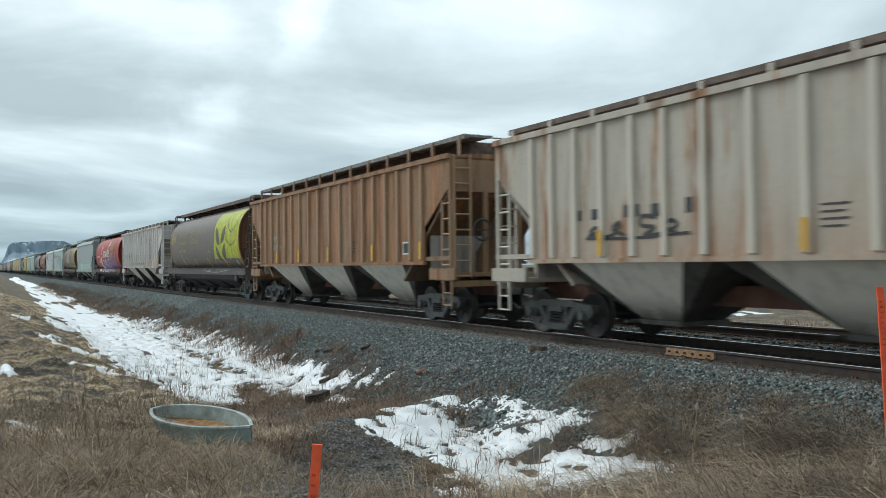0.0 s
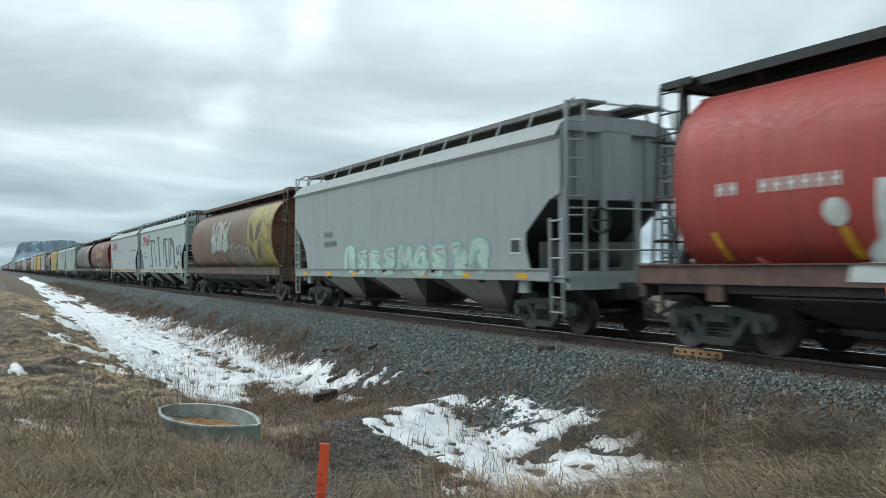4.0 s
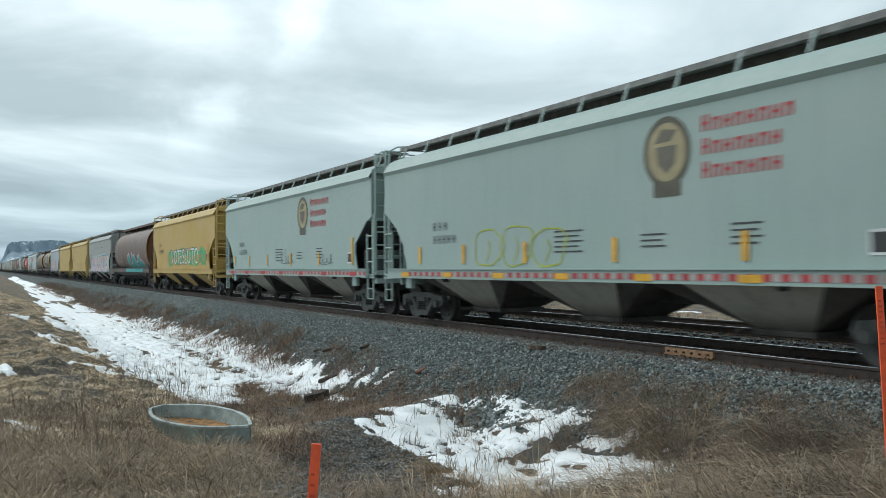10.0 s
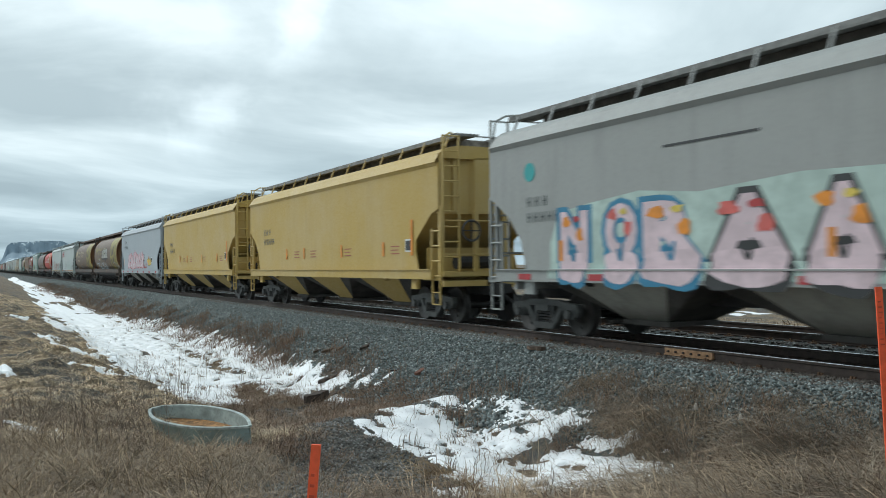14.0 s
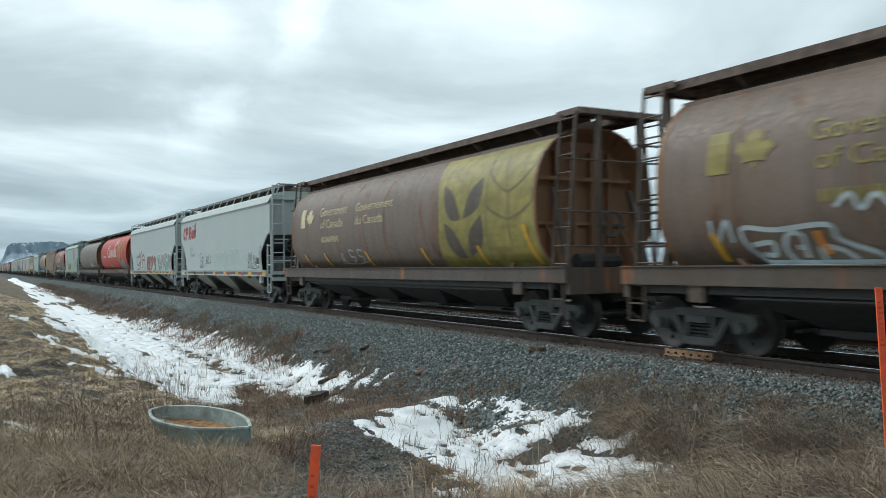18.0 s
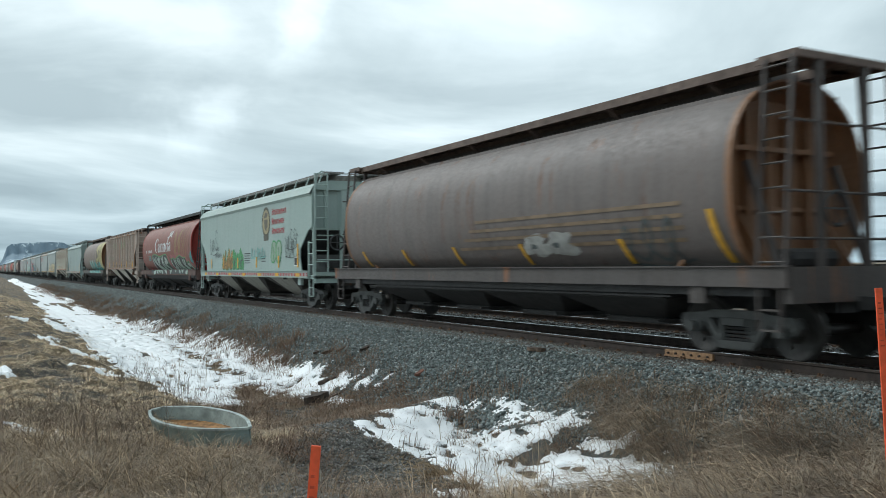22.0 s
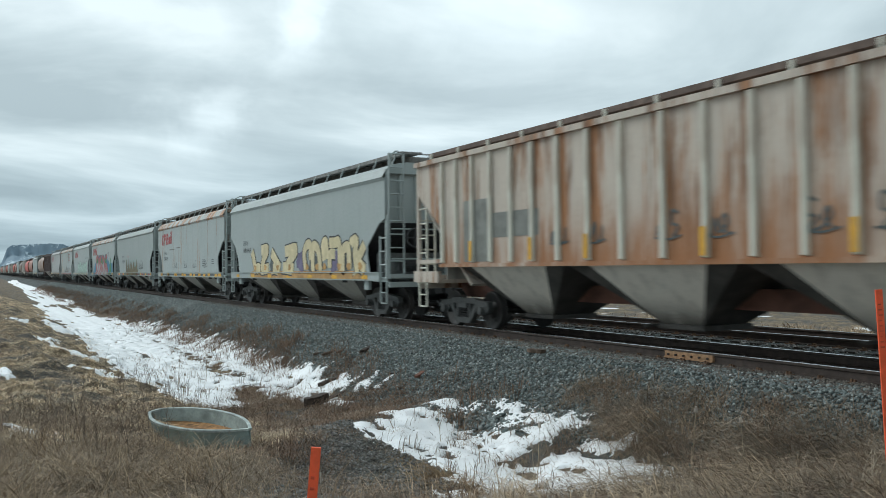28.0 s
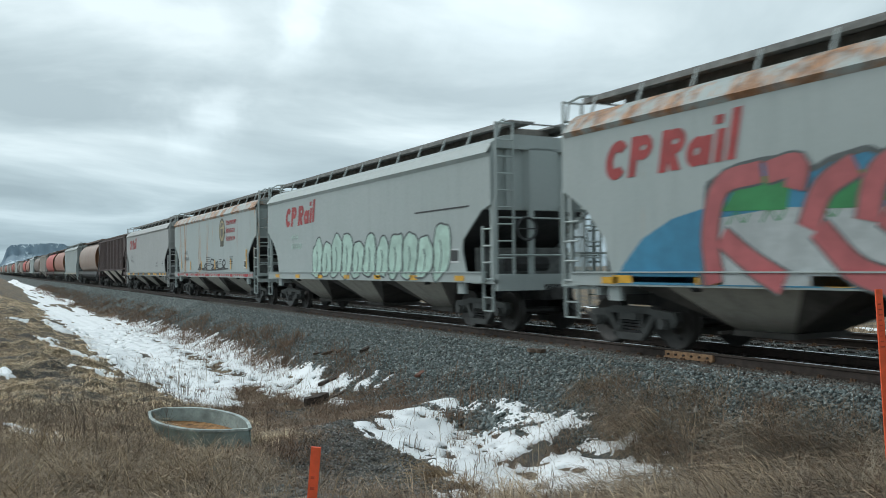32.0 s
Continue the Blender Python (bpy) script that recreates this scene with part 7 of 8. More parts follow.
def wheat_leaves(i, x, mat, line, z=2.1):
    """Two filled leaf pairs and an outlined ear beside them."""
    f = Flat()
    for k in (0, 1):
        zz = z + k * 0.75
        f.leaf(x + 0.85, zz, x + 0.1 - 0.05 * k, zz + 1.05, 0.33)
        f.leaf(x + 1.75, zz + 1.15, x + 0.95, zz, 0.33)
    lay(i, "wheat_mark", f, mat, 1, "painted wheat leaves")
    f = Flat()
    c = x + 2.75
    f.stroke([(c, z - 0.1), (c + 0.05, z + 0.9), (c + 0.15, z + 1.9)], 0.11)
    for k in (0, 1):
        zz = z + k * 0.7
        f.stroke([(c, zz), (c - 0.55, zz + 0.45), (c - 0.62, zz + 1.1)], 0.08)
        f.stroke([(c, zz), (c + 0.6, zz + 0.5), (c + 0.75, zz + 1.15)], 0.08)
        f.stroke([(c - 0.62, zz + 1.1), (c - 0.2, zz + 0.75), (c, zz + 0.3)], 0.07)
    lay(i, "wheat_mark", f, line, 1)


def tank_end(i):
    """Where the round body ends, in the lettering's own measure."""
    return TANK - 0.04 - mid_x(i) + car_x(i)


def sheaf_panel(i, x0, x1, base, dark, z0=1.46, z1=4.14):
    """A broad painted panel with a curved edge, four dark leaves and a thin ear of wheat."""
    n = 18
    edge = [(x0 + 0.33 * math.sin(math.pi * k / n), z0 + (z1 - z0) * k / n) for k in range(n + 1)]
    f = Flat()
    for (a, za), (b, zb) in zip(edge, edge[1:]):
        f.poly([(a, za), (x1, za), (x1, zb), (b, zb)])
    lay(i, "painted_panel", f, base, 1, "faded yellow panel with leaf marks")
    m = x0 + 1.4
    for a, za, b, zb in ((m, 2.58, m - 0.85, 3.46), (m + 0.95, 3.5, m + 0.14, 2.58), (m - 0.05, 1.68, m - 0.8, 2.54), (m + 0.95, 2.64, m + 0.1, 1.70)):
        lay(i, "painted_panel", Flat().leaf(a, za, b, zb, 0.36), dark, 2)
    c = x0 + 3.45
    f = Flat().stroke([(c - 0.35, 3.95), (c, 3.1), (c, 2.3), (c - 0.02, 1.9)], 0.06).stroke([(x0 + 2.5, 4.1), (x0 + 2.6, 3.0), (x0 + 2.4, 1.5)], 0.05)
    for za, h in ((3.07, 0.5), (2.48, 0.32)):
        f.stroke([(c, za), (c - 0.35, za + h * 0.3), (c - 0.82, za + h), (c - 0.86, za + h + 0.3)], 0.07)
        f.stroke([(c, za), (c + 0.42, za + h * 0.3), (c + 0.88, za + h), (c + 0.92, za + h + 0.3)], 0.07)
    lay(i, "painted_panel", f, hue("dim_olive", (0.16, 0.135, 0.06), 0.3), 2)


def government(i, x=-7.6, mat=None):
    mat = mat or P_OLDYEL
    f = Flat().rect(x, x + 0.42, 2.85, 3.5)
    maple(f, x + 0.9, 2.9, 0.7, 0.62)
    f.word("Government", x + 1.85, x + 4.2, 3.16, 3.46).word("of Canada", x + 1.95, x + 3.9, 2.76, 3.04)
    f.word("Gouvernement", x + 4.9, x + 7.5, 3.16, 3.42).word("du Canada", x + 4.9, x + 6.9, 2.76, 3.02)
    for k in range(6):
        f.rect(x + 2.0 + k * 0.26, x + 2.0 + k * 0.26 + 0.06, 2.3, 2.48).rect(x + 2.11 + k * 0.26, x + 2.17 + k * 0.26, 2.3, 2.48)
    lay(i, "lettering", f, mat, 1, "faded yellow government lettering")


def big_letters(i, mat):
    """Seven large letters, as plain blocks with a hollow."""
    f = Flat()
    for x in (-4.88, 2.64):
        for z in (3.15, 3.4, 3.65):
            f.rect(x, x + 0.38, z, z + 0.13)
    for x in (-3.76, -2.82):
        ring = [(math.cos(6.2832 * k / 20), math.sin(6.2832 * k / 20)) for k in range(21)]
        for (a, b), (c, d) in zip(ring, ring[1:]):
            f.poly([(x + 0.27 * a, 3.465 + 0.32 * b), (x + 0.27 * c, 3.465 + 0.32 * d), (x + 0.14 * c, 3.465 + 0.18 * d), (x + 0.14 * a, 3.465 + 0.18 * b)])
    for x in (-0.18, 0.86, 1.68, 1.98):
        f.rect(x, x + 0.14, 3.15, 3.78)
    f.rect(-0.04, 0.2, 3.15, 3.28)
    lay(i, "lettering", f, mat, 1, "large lettering as plain blocks")
    g = Flat()
    c = 3.38
    g.stroke([(c, 1.8), (c, 2.4), (c, 3.7)], 0.07)
    for k in range(5):
        z = 2.0 + k * 0.28
        g.leaf(c, z, c - 0.26, z + 0.40, 0.15)
        g.leaf(c, z, c + 0.26, z + 0.40, 0.15)
    lay(i, "wheat_mark", g, P_EARTH, 1)
    g = Flat()
    for k in range(9):
        g.rect(-5.1 + k * 0.94, -5.1 + k * 0.94 + 0.72, 1.74, 1.86)
    lay(i, "stripe", g, P_EARTH, 1)
    g = Flat()
    for k in range(8):
        g.rect(-8.2 + k * 0.47, -8.2 + k * 0.47 + 0.22, 2.3, 2.55)
    lay(i, "lettering", g, mat, 1, "car marks as plain bars")
    for x, z, r in ((-2.2, 2.7, 7), (-0.2, 2.1, 3), (0.7, 2.35, 5), (4.3, 2.5, 4), (6.3, 2.5, 4)):
        small_print(i, x, z, r, 0.5)
    for x in (4.25, 5.6):
        data_panel(i, x, 1.85)


def rib_reflectors(i, xs):
    for x in xs:
        o = part("reflector", lambda: Geo().box(-0.055, 0.055, -0.004, 0.004, 1.64, 2.1), M_YEL, CARS[i], "orange-yellow reflector strip", key="rib_reflector")
        near_rib = min(RX, key=lambda r: abs(r - x - mid_x(i) + car_x(i)))
        o.location = (near_rib, -(HALF + 0.096), 0)


# off-white ribbed car
lay(0, "lettering", Flat().rect(-6.5, -6.2, 2.3, 2.5).rect(-5.9, -5.55, 2.3, 2.5).rect(-5.0, -4.6, 2.3, 2.52).rect(-4.3, -4.1, 2.28, 2.5).rect(-3.5, -3.35, 2.3, 2.55), M_INK, 1, "car marks as plain bars")
tag(0, -6.0, -3.4, 1.95, 2.3, P_BLACK, 3, 4, 0.07)
small_print(0, -1.0, 2.25, 4, 0.45)
rib_reflectors(0, (RX[2], RX[7]))
# rusty ribbed car
marks(1, -6.8, 2.1, P_DUSTY, 0.26)
data_panel(1, 4.95, 1.78)
rib_reflectors(1, (RX[2], RX[5], RX[8], RX[12], RX[16]))
small_print(1, 1.2, 2.2, 4, 0.5)
# lime sheaf
sheaf_panel(2, 2.3, tank_end(2), P_LIME, P_EARTH, 1.9, 4.1)
government(2, -7.8)
tag(2, 0.4, 5.6, 1.3, 2.3, P_DUSTY, 8, 7, 0.03)
tag(2, -5.5, -2.9, 1.6, 2.4, P_DUSTY, 9, 3, 0.03)
upright_reflectors(2, (-7.6, -5.0, -2.2, 0.8, 4.0, 7.2))
lay(2, "data_panel", Flat().rect(5.9, 6.25, 1.6, 1.82), P_DUSTY, 1)
# white ribbed with large letters
big_letters(3, M_INK)
rib_reflectors(3, (RX[4], RX[6], RX[9], RX[12], RX[16]))
# red with flower
canada(4, -4.1, 1.2, 2.5, 3.5, M_WHITE, None)
wheat_leaves(4, 1.7, P_TAN, P_DIMTAN, 2.2)
spikes(4, 0.8, 5.2, 1.2, 2.85, 13, P_LIME, P_PURPLE, P_LILAC, 4)
piece(4, -3.2, 1.0, 1.2, 2.3, 6, P_WHITE, P_LILAC, P_BLUE, 5, 0.22, 0.09)
lay(4, "graffiti", Flat().poly([(-5.2, 1.2), (-3.6, 1.2), (-3.75, 1.6), (-4.2, 1.75), (-4.1, 2.5), (-4.75, 2.55), (-4.85, 1.8), (-5.1, 1.6)]).disc(-5.4, 2.15, 0.2, 14), P_WHITE, 1)
upright_reflectors(4, (-7.6, -5.3, 1.6, 2.9, 6.5))
# grey with teal
piece(5, -4.6, 4.4, 1.2, 2.1, 9, P_TEAL, P_MINT, P_DUSTY, 6, 0.2, 0.06)
marks(5, -6.4, 2.1)
data_panel(5, 6.3, 1.7)
# brown with band
spikes(6, -3.9, -0.5, 2.2, 3.85, 7, P_OLIVE, P_DUSTY, P_MINT, 11)
bubbles(6, -0.6, 2.9, 1.5, 2.6, 6, P_DUSTY, None, 12, 0.07)
sheaf_panel(6, 2.6, tank_end(6), P_OLDYEL, P_EARTH)
tag(6, 2.6, 4.0, 1.6, 2.2, P_DUSTY, 13, 4, 0.04)
upright_reflectors(6, (-7.6, -4.0, -1.8, 0.3, 4.0, 7.2))
# block graffiti
red_wordmark(7, -8.0)
for w, line in ((0.13, ((-4.64, 3.4), (-3.59, 3.34), (-2.55, 3.29))), (0.28, ((-4.03, 3.25), (-3.9, 2.41), (-3.38, 1.58))), (0.18, ((-2.55, 3.36), (-2.57, 2.36), (-2.06, 1.57))),
                (0.12, ((-1.83, 3.48), (-1.27, 3.49), (-0.76, 3.47))), (0.3, ((-1.18, 3.42), (-0.9, 2.57), (-0.54, 1.56))), (0.28, ((0.74, 3.31), (0.67, 2.74), (0.71, 2.18))),
                (0.33, ((1.26, 3.2), (1.61, 2.33), (1.9, 1.48))), (0.12, ((0.74, 3.31), (1.44, 3.3), (2.18, 3.26))), (0.2, ((2.69, 3.26), (2.65, 2.4), (2.81, 1.53))),
                (0.14, ((2.59, 3.3), (3.12, 3.28), (3.72, 3.2))), (0.24, ((3.14, 3.22), (3.24, 2.48), (3.39, 1.7))), (0.34, ((3.52, 3.19), (4.15, 2.76), (4.4, 2.1), (4.6, 1.52))),
                (0.18, ((4.53, 1.51), (5.05, 1.5), (5.58, 1.48))), (0.12, ((-4.44, 1.7), (-3.99, 1.54), (-3.45, 1.54)))):
    sprayed(7, (line,), w * 1.15, None, P_SLATE, 0.0, 1)
P_BODY = hue("bleached_grey_green", (0.39, 0.46, 0.435))
wear(7, -4.4, 4.9, 1.45, 3.4, 45, P_BODY, 301, 0.12)
for k in range(7):
    lay(7, "graffiti", Flat().poly(blob(random.Random(310 + k), -3.9 + k * 1.35, 1.27, 0.9, 0.15, 0.3)), P_RUSTRED if k % 3 == 1 else P_DUSTY, 1)
lay(7, "graffiti", Flat().word("612", 5.0, 6.7, 2.2, 2.85, 0.02), P_SLATE, 1)
marks(7, -7.1, 2.1, P_SLATE)
data_panel(7, 5.55, 1.55)
upright_reflectors(7, (2.1, 6.2), 1.5, 1.9, 2.2)
# plain pale grey with red wordmark
for i in (8, 32, 37):
    red_wordmark(i)
    marks(i, -6.9, 2.1, P_SLATE)
    small_print(i, 3.2, 2.0, 4, 0.6)
    small_print(i, 5.2, 2.0, 3, 0.5)
    yellow_sill(i)
lay(8, "scrape", Flat().rect(-5.0, -1.5, 2.86, 2.9, 0).rect(3.4, 6.8, 2.82, 2.88), P_EARTH, 1)
# faded red
canada(9, -3.3, 1.9, 2.5, 3.45, P_CREAM, None)
wheat_leaves(9, 2.6, P_DIMTAN, P_RUSTRED, 1.9)
tag(9, -3.9, 1.4, 1.25, 2.2, P_DUSTY, 21, 6, 0.05)
piece(9, -3.4, -1.9, 1.2, 1.95, 2, P_TEAL, P_WHITE, P_SLATE, 22)
piece(9, -0.4, 1.2, 1.2, 2.1, 3, P_LILAC, P_DUSTY, P_WHITE, 23)
# red and white end mark
f = Flat()
n = 20
arc = [(3.8 + 1.0 * (1 - math.sin(math.pi * (0.08 + 0.84 * k / n))) * 1.4, 1.45 + 2.75 * k / n) for k in range(n + 1)]
for (a, za), (b, zb) in zip(arc, arc[1:]):
    f.poly([(a, za), (tank_end(10), za), (tank_end(10), zb), (b, zb)])
lay(10, "painted_mark", f, hue("grubby_white", (0.34, 0.28, 0.24), 0.3), 1, "worn white and red end mark")
lay(10, "painted_mark", Flat().poly([(tank_end(10), 1.5), (tank_end(10), 4.1), (4.85, 2.85)]), hue("worn_red", (0.22, 0.05, 0.035), 0.3), 2)
bubbles(10, -3.5, 0.1, 1.45, 2.4, 6, P_DUSTY, hue("dusty_tan", (0.25, 0.19, 0.13), 0.3), 31, 0.05)
piece(10, 0.2, 3.6, 1.45, 2.25, 5, P_WHITE, P_TEAL, P_TURQ, 32, 0.15, 0.06, 0, 2.2)
tag(10, 3.8, 5.2, 1.5, 2.1, P_OLDYEL, 33, 3)
marks(10, -8.1 + 0.6, 2.1, P_DUSTY)
upright_reflectors(10, (-5.6, -2.6, 0.4, 4.0, 7.0))
# round emblems
for i in (11, 12, 25, 36):
    emblem(i)
    check_sill(i)
    marks(i, -6.4, 2.0, P_SLATE)
    data_panel(i, 6.0, 1.55)
    small_print(i, -1.3, 2.1, 5, 0.9)
    small_print(i, 1.2, 1.95, 3, 0.6)
    small_print(i, 3.2, 2.05, 4, 0.6)
    upright_reflectors(i, (-7.2, -4.95, -2.4, 0.45, 3.4, 6.9))
bubbles(11, -4.4, -1.0, 1.45, 2.4, 3, P_LIME, None, 41, 0.03)
tag(12, -0.6, 0.9, 1.6, 2.1, P_SLATE, 42, 4, 0.022)
tag(12, 3.4, 4.8, 1.55, 1.95, P_SLATE, 43, 4, 0.022)
spikes(25, -5.0, -3.2, 1.42, 2.4, 4, P_GREEN, P_TAN, P_OLIVE, 44)
spikes(25, -3.2, -1.5, 1.42, 2.4, 4, P_LEAF, P_LEAF, P_SLATE, 49)
tag(25, -0.3, 1.8, 1.9, 2.6, P_TEAL, 45, 5, 0.06)
tag(25, 4.3, 5.8, 1.9, 2.7, P_SLATE, 46, 4, 0.04)
tag(25, 4.4, 5.6, 2.2, 2.9, P_SLATE, 146, 3, 0.03)
bubbles(25, 2.5, 3.7, 1.7, 2.7, 2, P_LEAF, hue("faded_green", (0.28, 0.37, 0.28)), 47, 0.06)
tag(25, -7.4, -5.9, 2.2, 3.3, P_SLATE, 48, 3, 0.035)
# yellow
lay(13, "graffiti", Flat().word("VOTE", -3.4, -0.5, 1.62, 2.5, 0.03), P_BLACK, 2)
lay(13, "graffiti", Flat().word("VOTE", -3.36, -0.5, 1.66, 2.46, 0.0), P_WHITE, 3, "white graffiti letters with dark edges")
spikes(13, -4.4, 5.6, 1.7, 2.45, 14, P_LEAF, P_LEAF, P_TAN, 51)
lay(13, "graffiti", Flat().word("SLUTO", -0.3, 3.7, 1.62, 2.55, 0.03), P_BLACK, 2)
lay(13, "graffiti", Flat().word("SLUTO", -0.26, 3.7, 1.66, 2.51, 0.0), P_WHITE, 3)
for i in (13, 16, 17):
    marks(i, -7.6 if i > 13 else -7.2, 2.35, P_SLATE, 0.28)
    data_panel(i, 5.55, 1.85)
    for x in (-3.9, -2.2, 0.9, 4.3):
        small_print(i, x, 2.0, 3, 0.55, P_RUSTRED)
    upright_reflectors(i, (-4.8, -2.9, 0.6, 3.75, 6.7), 1.75, 2.15, 2.7, P_ORANGE)
# turquoise
mass(14, ((-2.53, 1.37), (-2.34, 1.62), (-1.74, 2.4), (-1.35, 2.51), (-1.01, 2.56), (-0.72, 2.22), (-0.7, 1.75), (-0.35, 1.81), (0, 1.93), (0.25, 2.63), (0.68, 2.44), (1.04, 2.32), (1.32, 2.48), (1.59, 2.51), (1.8, 1.89), (2.18, 1.94),
          (2.67, 1.97), (2.85, 2.38), (3.19, 2.26), (3.46, 2.4), (3.64, 2.51), (3.7, 2.01), (4, 2.07), (4.66, 1.9), (4.7, 1.66), (5.04, 1.44), (5.18, 1.39)), 1.16, P_TURQ, P_PINK, 0.10)
P_DEEPTEAL = hue("deep_teal", (0.012, 0.13, 0.15))
for line in (((-1.9, 1.5), (-1.2, 1.75), (-0.5, 1.55)), ((-1.5, 2.3), (-1.2, 2.0), (-1.1, 1.6)), ((0.1, 1.9), (0.7, 1.7), (1.1, 1.5)), ((0.4, 2.4), (0.8, 2.0), (0.9, 1.7)), ((1.9, 1.75), (2.6, 1.8), (3.3, 1.5)),
             ((2.9, 2.2), (3.2, 1.9), (3.4, 1.6)), ((3.8, 1.9), (4.3, 1.7), (4.8, 1.45)), ((-2.2, 1.42), (-0.4, 1.38), (1.2, 1.45)), ((1.6, 1.4), (3.0, 1.36), (4.6, 1.4))):
    lay(14, "graffiti", Flat().stroke(line, 0.06), P_DEEPTEAL, 3)
for k, x in enumerate((-1.4, -0.1, 1.0, 2.1, 3.2, 4.3)):
    lay(14, "graffiti", Flat().poly(blob(random.Random(62 + k), x, 1.5, 0.34, 0.16, 0.4, 11)), P_CORAL, 3)
tag(14, -7.4, -4.8, 1.6, 2.4, P_DUSTY, 63, 4, 0.07)
tag(14, -4.4, -2.9, 1.5, 1.9, P_DUSTY, 64, 3, 0.05)
upright_reflectors(14, (-7.5, -2.2, 1.2, 4.6, 7.1))
# pink and blue
mass(15, ((-7.2, 1.9), (-6.9, 2.5), (-6.0, 2.62), (-4.6, 2.75), (-3.2, 2.62), (-1.3, 2.75), (0.3, 2.7), (1.2, 2.85), (2.4, 2.75), (3.3, 2.85), (4.6, 2.6), (5.8, 2.5), (6.2, 1.9), (6.0, 1.5)), 1.2, hue("pale_mint", (0.42, 0.53, 0.48)), None)
P_BRIGHT = hue("pale_pink", (0.64, 0.50, 0.53))
for k, (g, x0, x1, zt, rim) in enumerate((("N", -6.85, -6.0, 2.5, P_BLUE), ("O", -5.5, -4.65, 2.57, P_BLUE), ("R", -4.5, -3.15, 2.54, P_BLUE), ("A", -2.95, -1.5, 2.52, P_BLACK), ("A", -1.2, -0.1, 2.55, P_BLACK), ("C", 0.3, 1.4, 2.58, P_BLUE), ("I", 1.5, 2.3, 2.58, P_BLUE), ("T", 2.38, 3.15, 2.56, P_BLUE), ("Y", 3.2, 4.75, 2.6, P_BLUE))):
    rnd = random.Random(720 + k)
    xm, w = (x0 + x1) / 2, x1 - x0
    lay(15, "graffiti", Flat().word(g, x0 - 0.12, x1 + 0.12, 1.5, zt + 0.1, 0.14), rim, 2, "painted letter with a dark edge")
    lay(15, "graffiti", Flat().poly(blob(rnd, xm, 1.42, w * 1.08, 0.74, 0.16, 22, 4.0)), rim, 2.5)
    lay(15, "graffiti", Flat().word(g, x0, x1, 1.58, zt, 0.06), P_BRIGHT, 3)
    hot = Flat().poly(blob(rnd, xm - w * 0.26, zt - 0.2, w * 0.28, 0.2, 0.3, 11)).poly(blob(rnd, xm + w * 0.22, zt - 0.46, w * 0.22, 0.26, 0.3, 11))
    lay(15, "graffiti", hot, P_CORAL if k % 2 else P_ORANGE, 5, "", ((Flat().poly(blob(rnd, xm + w * 0.1, zt - 0.16, w * 0.2, 0.12, 0.3, 9)), P_YELLOW if k % 3 else P_RED),))
    lay(15, "graffiti", Flat().poly(blob(rnd, xm, 1.42, w * 0.98, 0.56, 0.14, 20, 4.0)), P_BRIGHT, 4)
    lay(15, "graffiti", Flat().stroke([(xm - w * 0.1, 1.75), (xm, 1.55), (xm + w * 0.05, 1.85)], 0.07), rim, 6)
upright_reflectors(15, (-6.9, -0.9, 2.1, 4.3), 1.55, 1.95, 2.0, P_ORANGE)
marks(15, -8.0, 2.35, P_SLATE, 0.24)
lay(15, "emblem", Flat().disc(-7.9, 3.4, 0.2, 14), P_TURQ, 1)
lay(15, "scrape", Flat().rect(-4.0, -2.0, 3.42, 3.46).rect(0.4, 1.8, 3.38, 3.42), P_BLACK, 1)
# blue-grey with pink
spikes(18, -5.6, 1.4, 1.46, 2.7, 12, P_RED, P_PINK, P_WHITE, 81)
tag(18, 1.6, 2.9, 1.5, 1.8, P_RED, 83, 4, 0.04)
marks(18, -7.2, 2.95, P_SLATE, 0.3)
piece(18, 3.0, 4.4, 1.7, 2.1, 2, P_OLDYEL, P_YELLOW, P_TAN, 84, 0.4)
data_panel(18, 4.3, 1.85)
small_print(18, 1.3, 2.4, 6, 0.6)
upright_reflectors(18, (-7.3, 3.3), 1.7, 2.2, 2.3, P_ORANGE)
# sheaf panels
sheaf_panel(19, 2.4, tank_end(19), P_OLDYEL, P_EARTH)
P_SILVER = hue("silver_grey", (0.40, 0.40, 0.37), 0.25)
P_ICE = hue("ice_white", (0.46, 0.52, 0.54), 0.2)
mass(19, ((-3.25, 2.43), (-3.05, 2.9), (-2.91, 3.12), (-2.52, 3.16), (-2.4, 3.05), (-2.06, 3.27), (-1.68, 3.24), (-1.4, 3.4), (-0.73, 3.36), (-0.4, 3.2), (0.1, 3.3), (0.6, 3.1), (0.8, 2.6)), 2.42, P_SILVER, P_BLACK, 0.05)
lay(19, "graffiti", Flat().poly([(-3.24, 2.44), (-3.2, 2.28), (-2.07, 2.30), (-1.0, 2.28), (-1.0, 2.44)]).poly([(-1.0, 2.44), (-1.06, 2.12), (-0.6, 2.1), (-0.3, 2.28), (0.8, 2.3), (0.8, 2.44)]), P_BLACK, 2)
for line in (((-2.95, 2.55), (-2.8, 2.9), (-2.55, 3.0)), ((-2.75, 2.8), (-2.5, 2.8)), ((-2.3, 2.55), (-2.15, 3.0), (-1.95, 3.1)), ((-1.75, 2.5), (-1.65, 3.05)), ((-1.35, 2.6), (-1.2, 3.15), (-0.9, 3.2)), ((-1.25, 2.85), (-0.8, 2.9)), ((-0.5, 2.5), (-0.3, 3.0), (0.1, 3.1)), ((0.15, 2.6), (0.5, 2.9))):
    lay(19, "graffiti", Flat().stroke(line, 0.07), P_BLACK, 3)
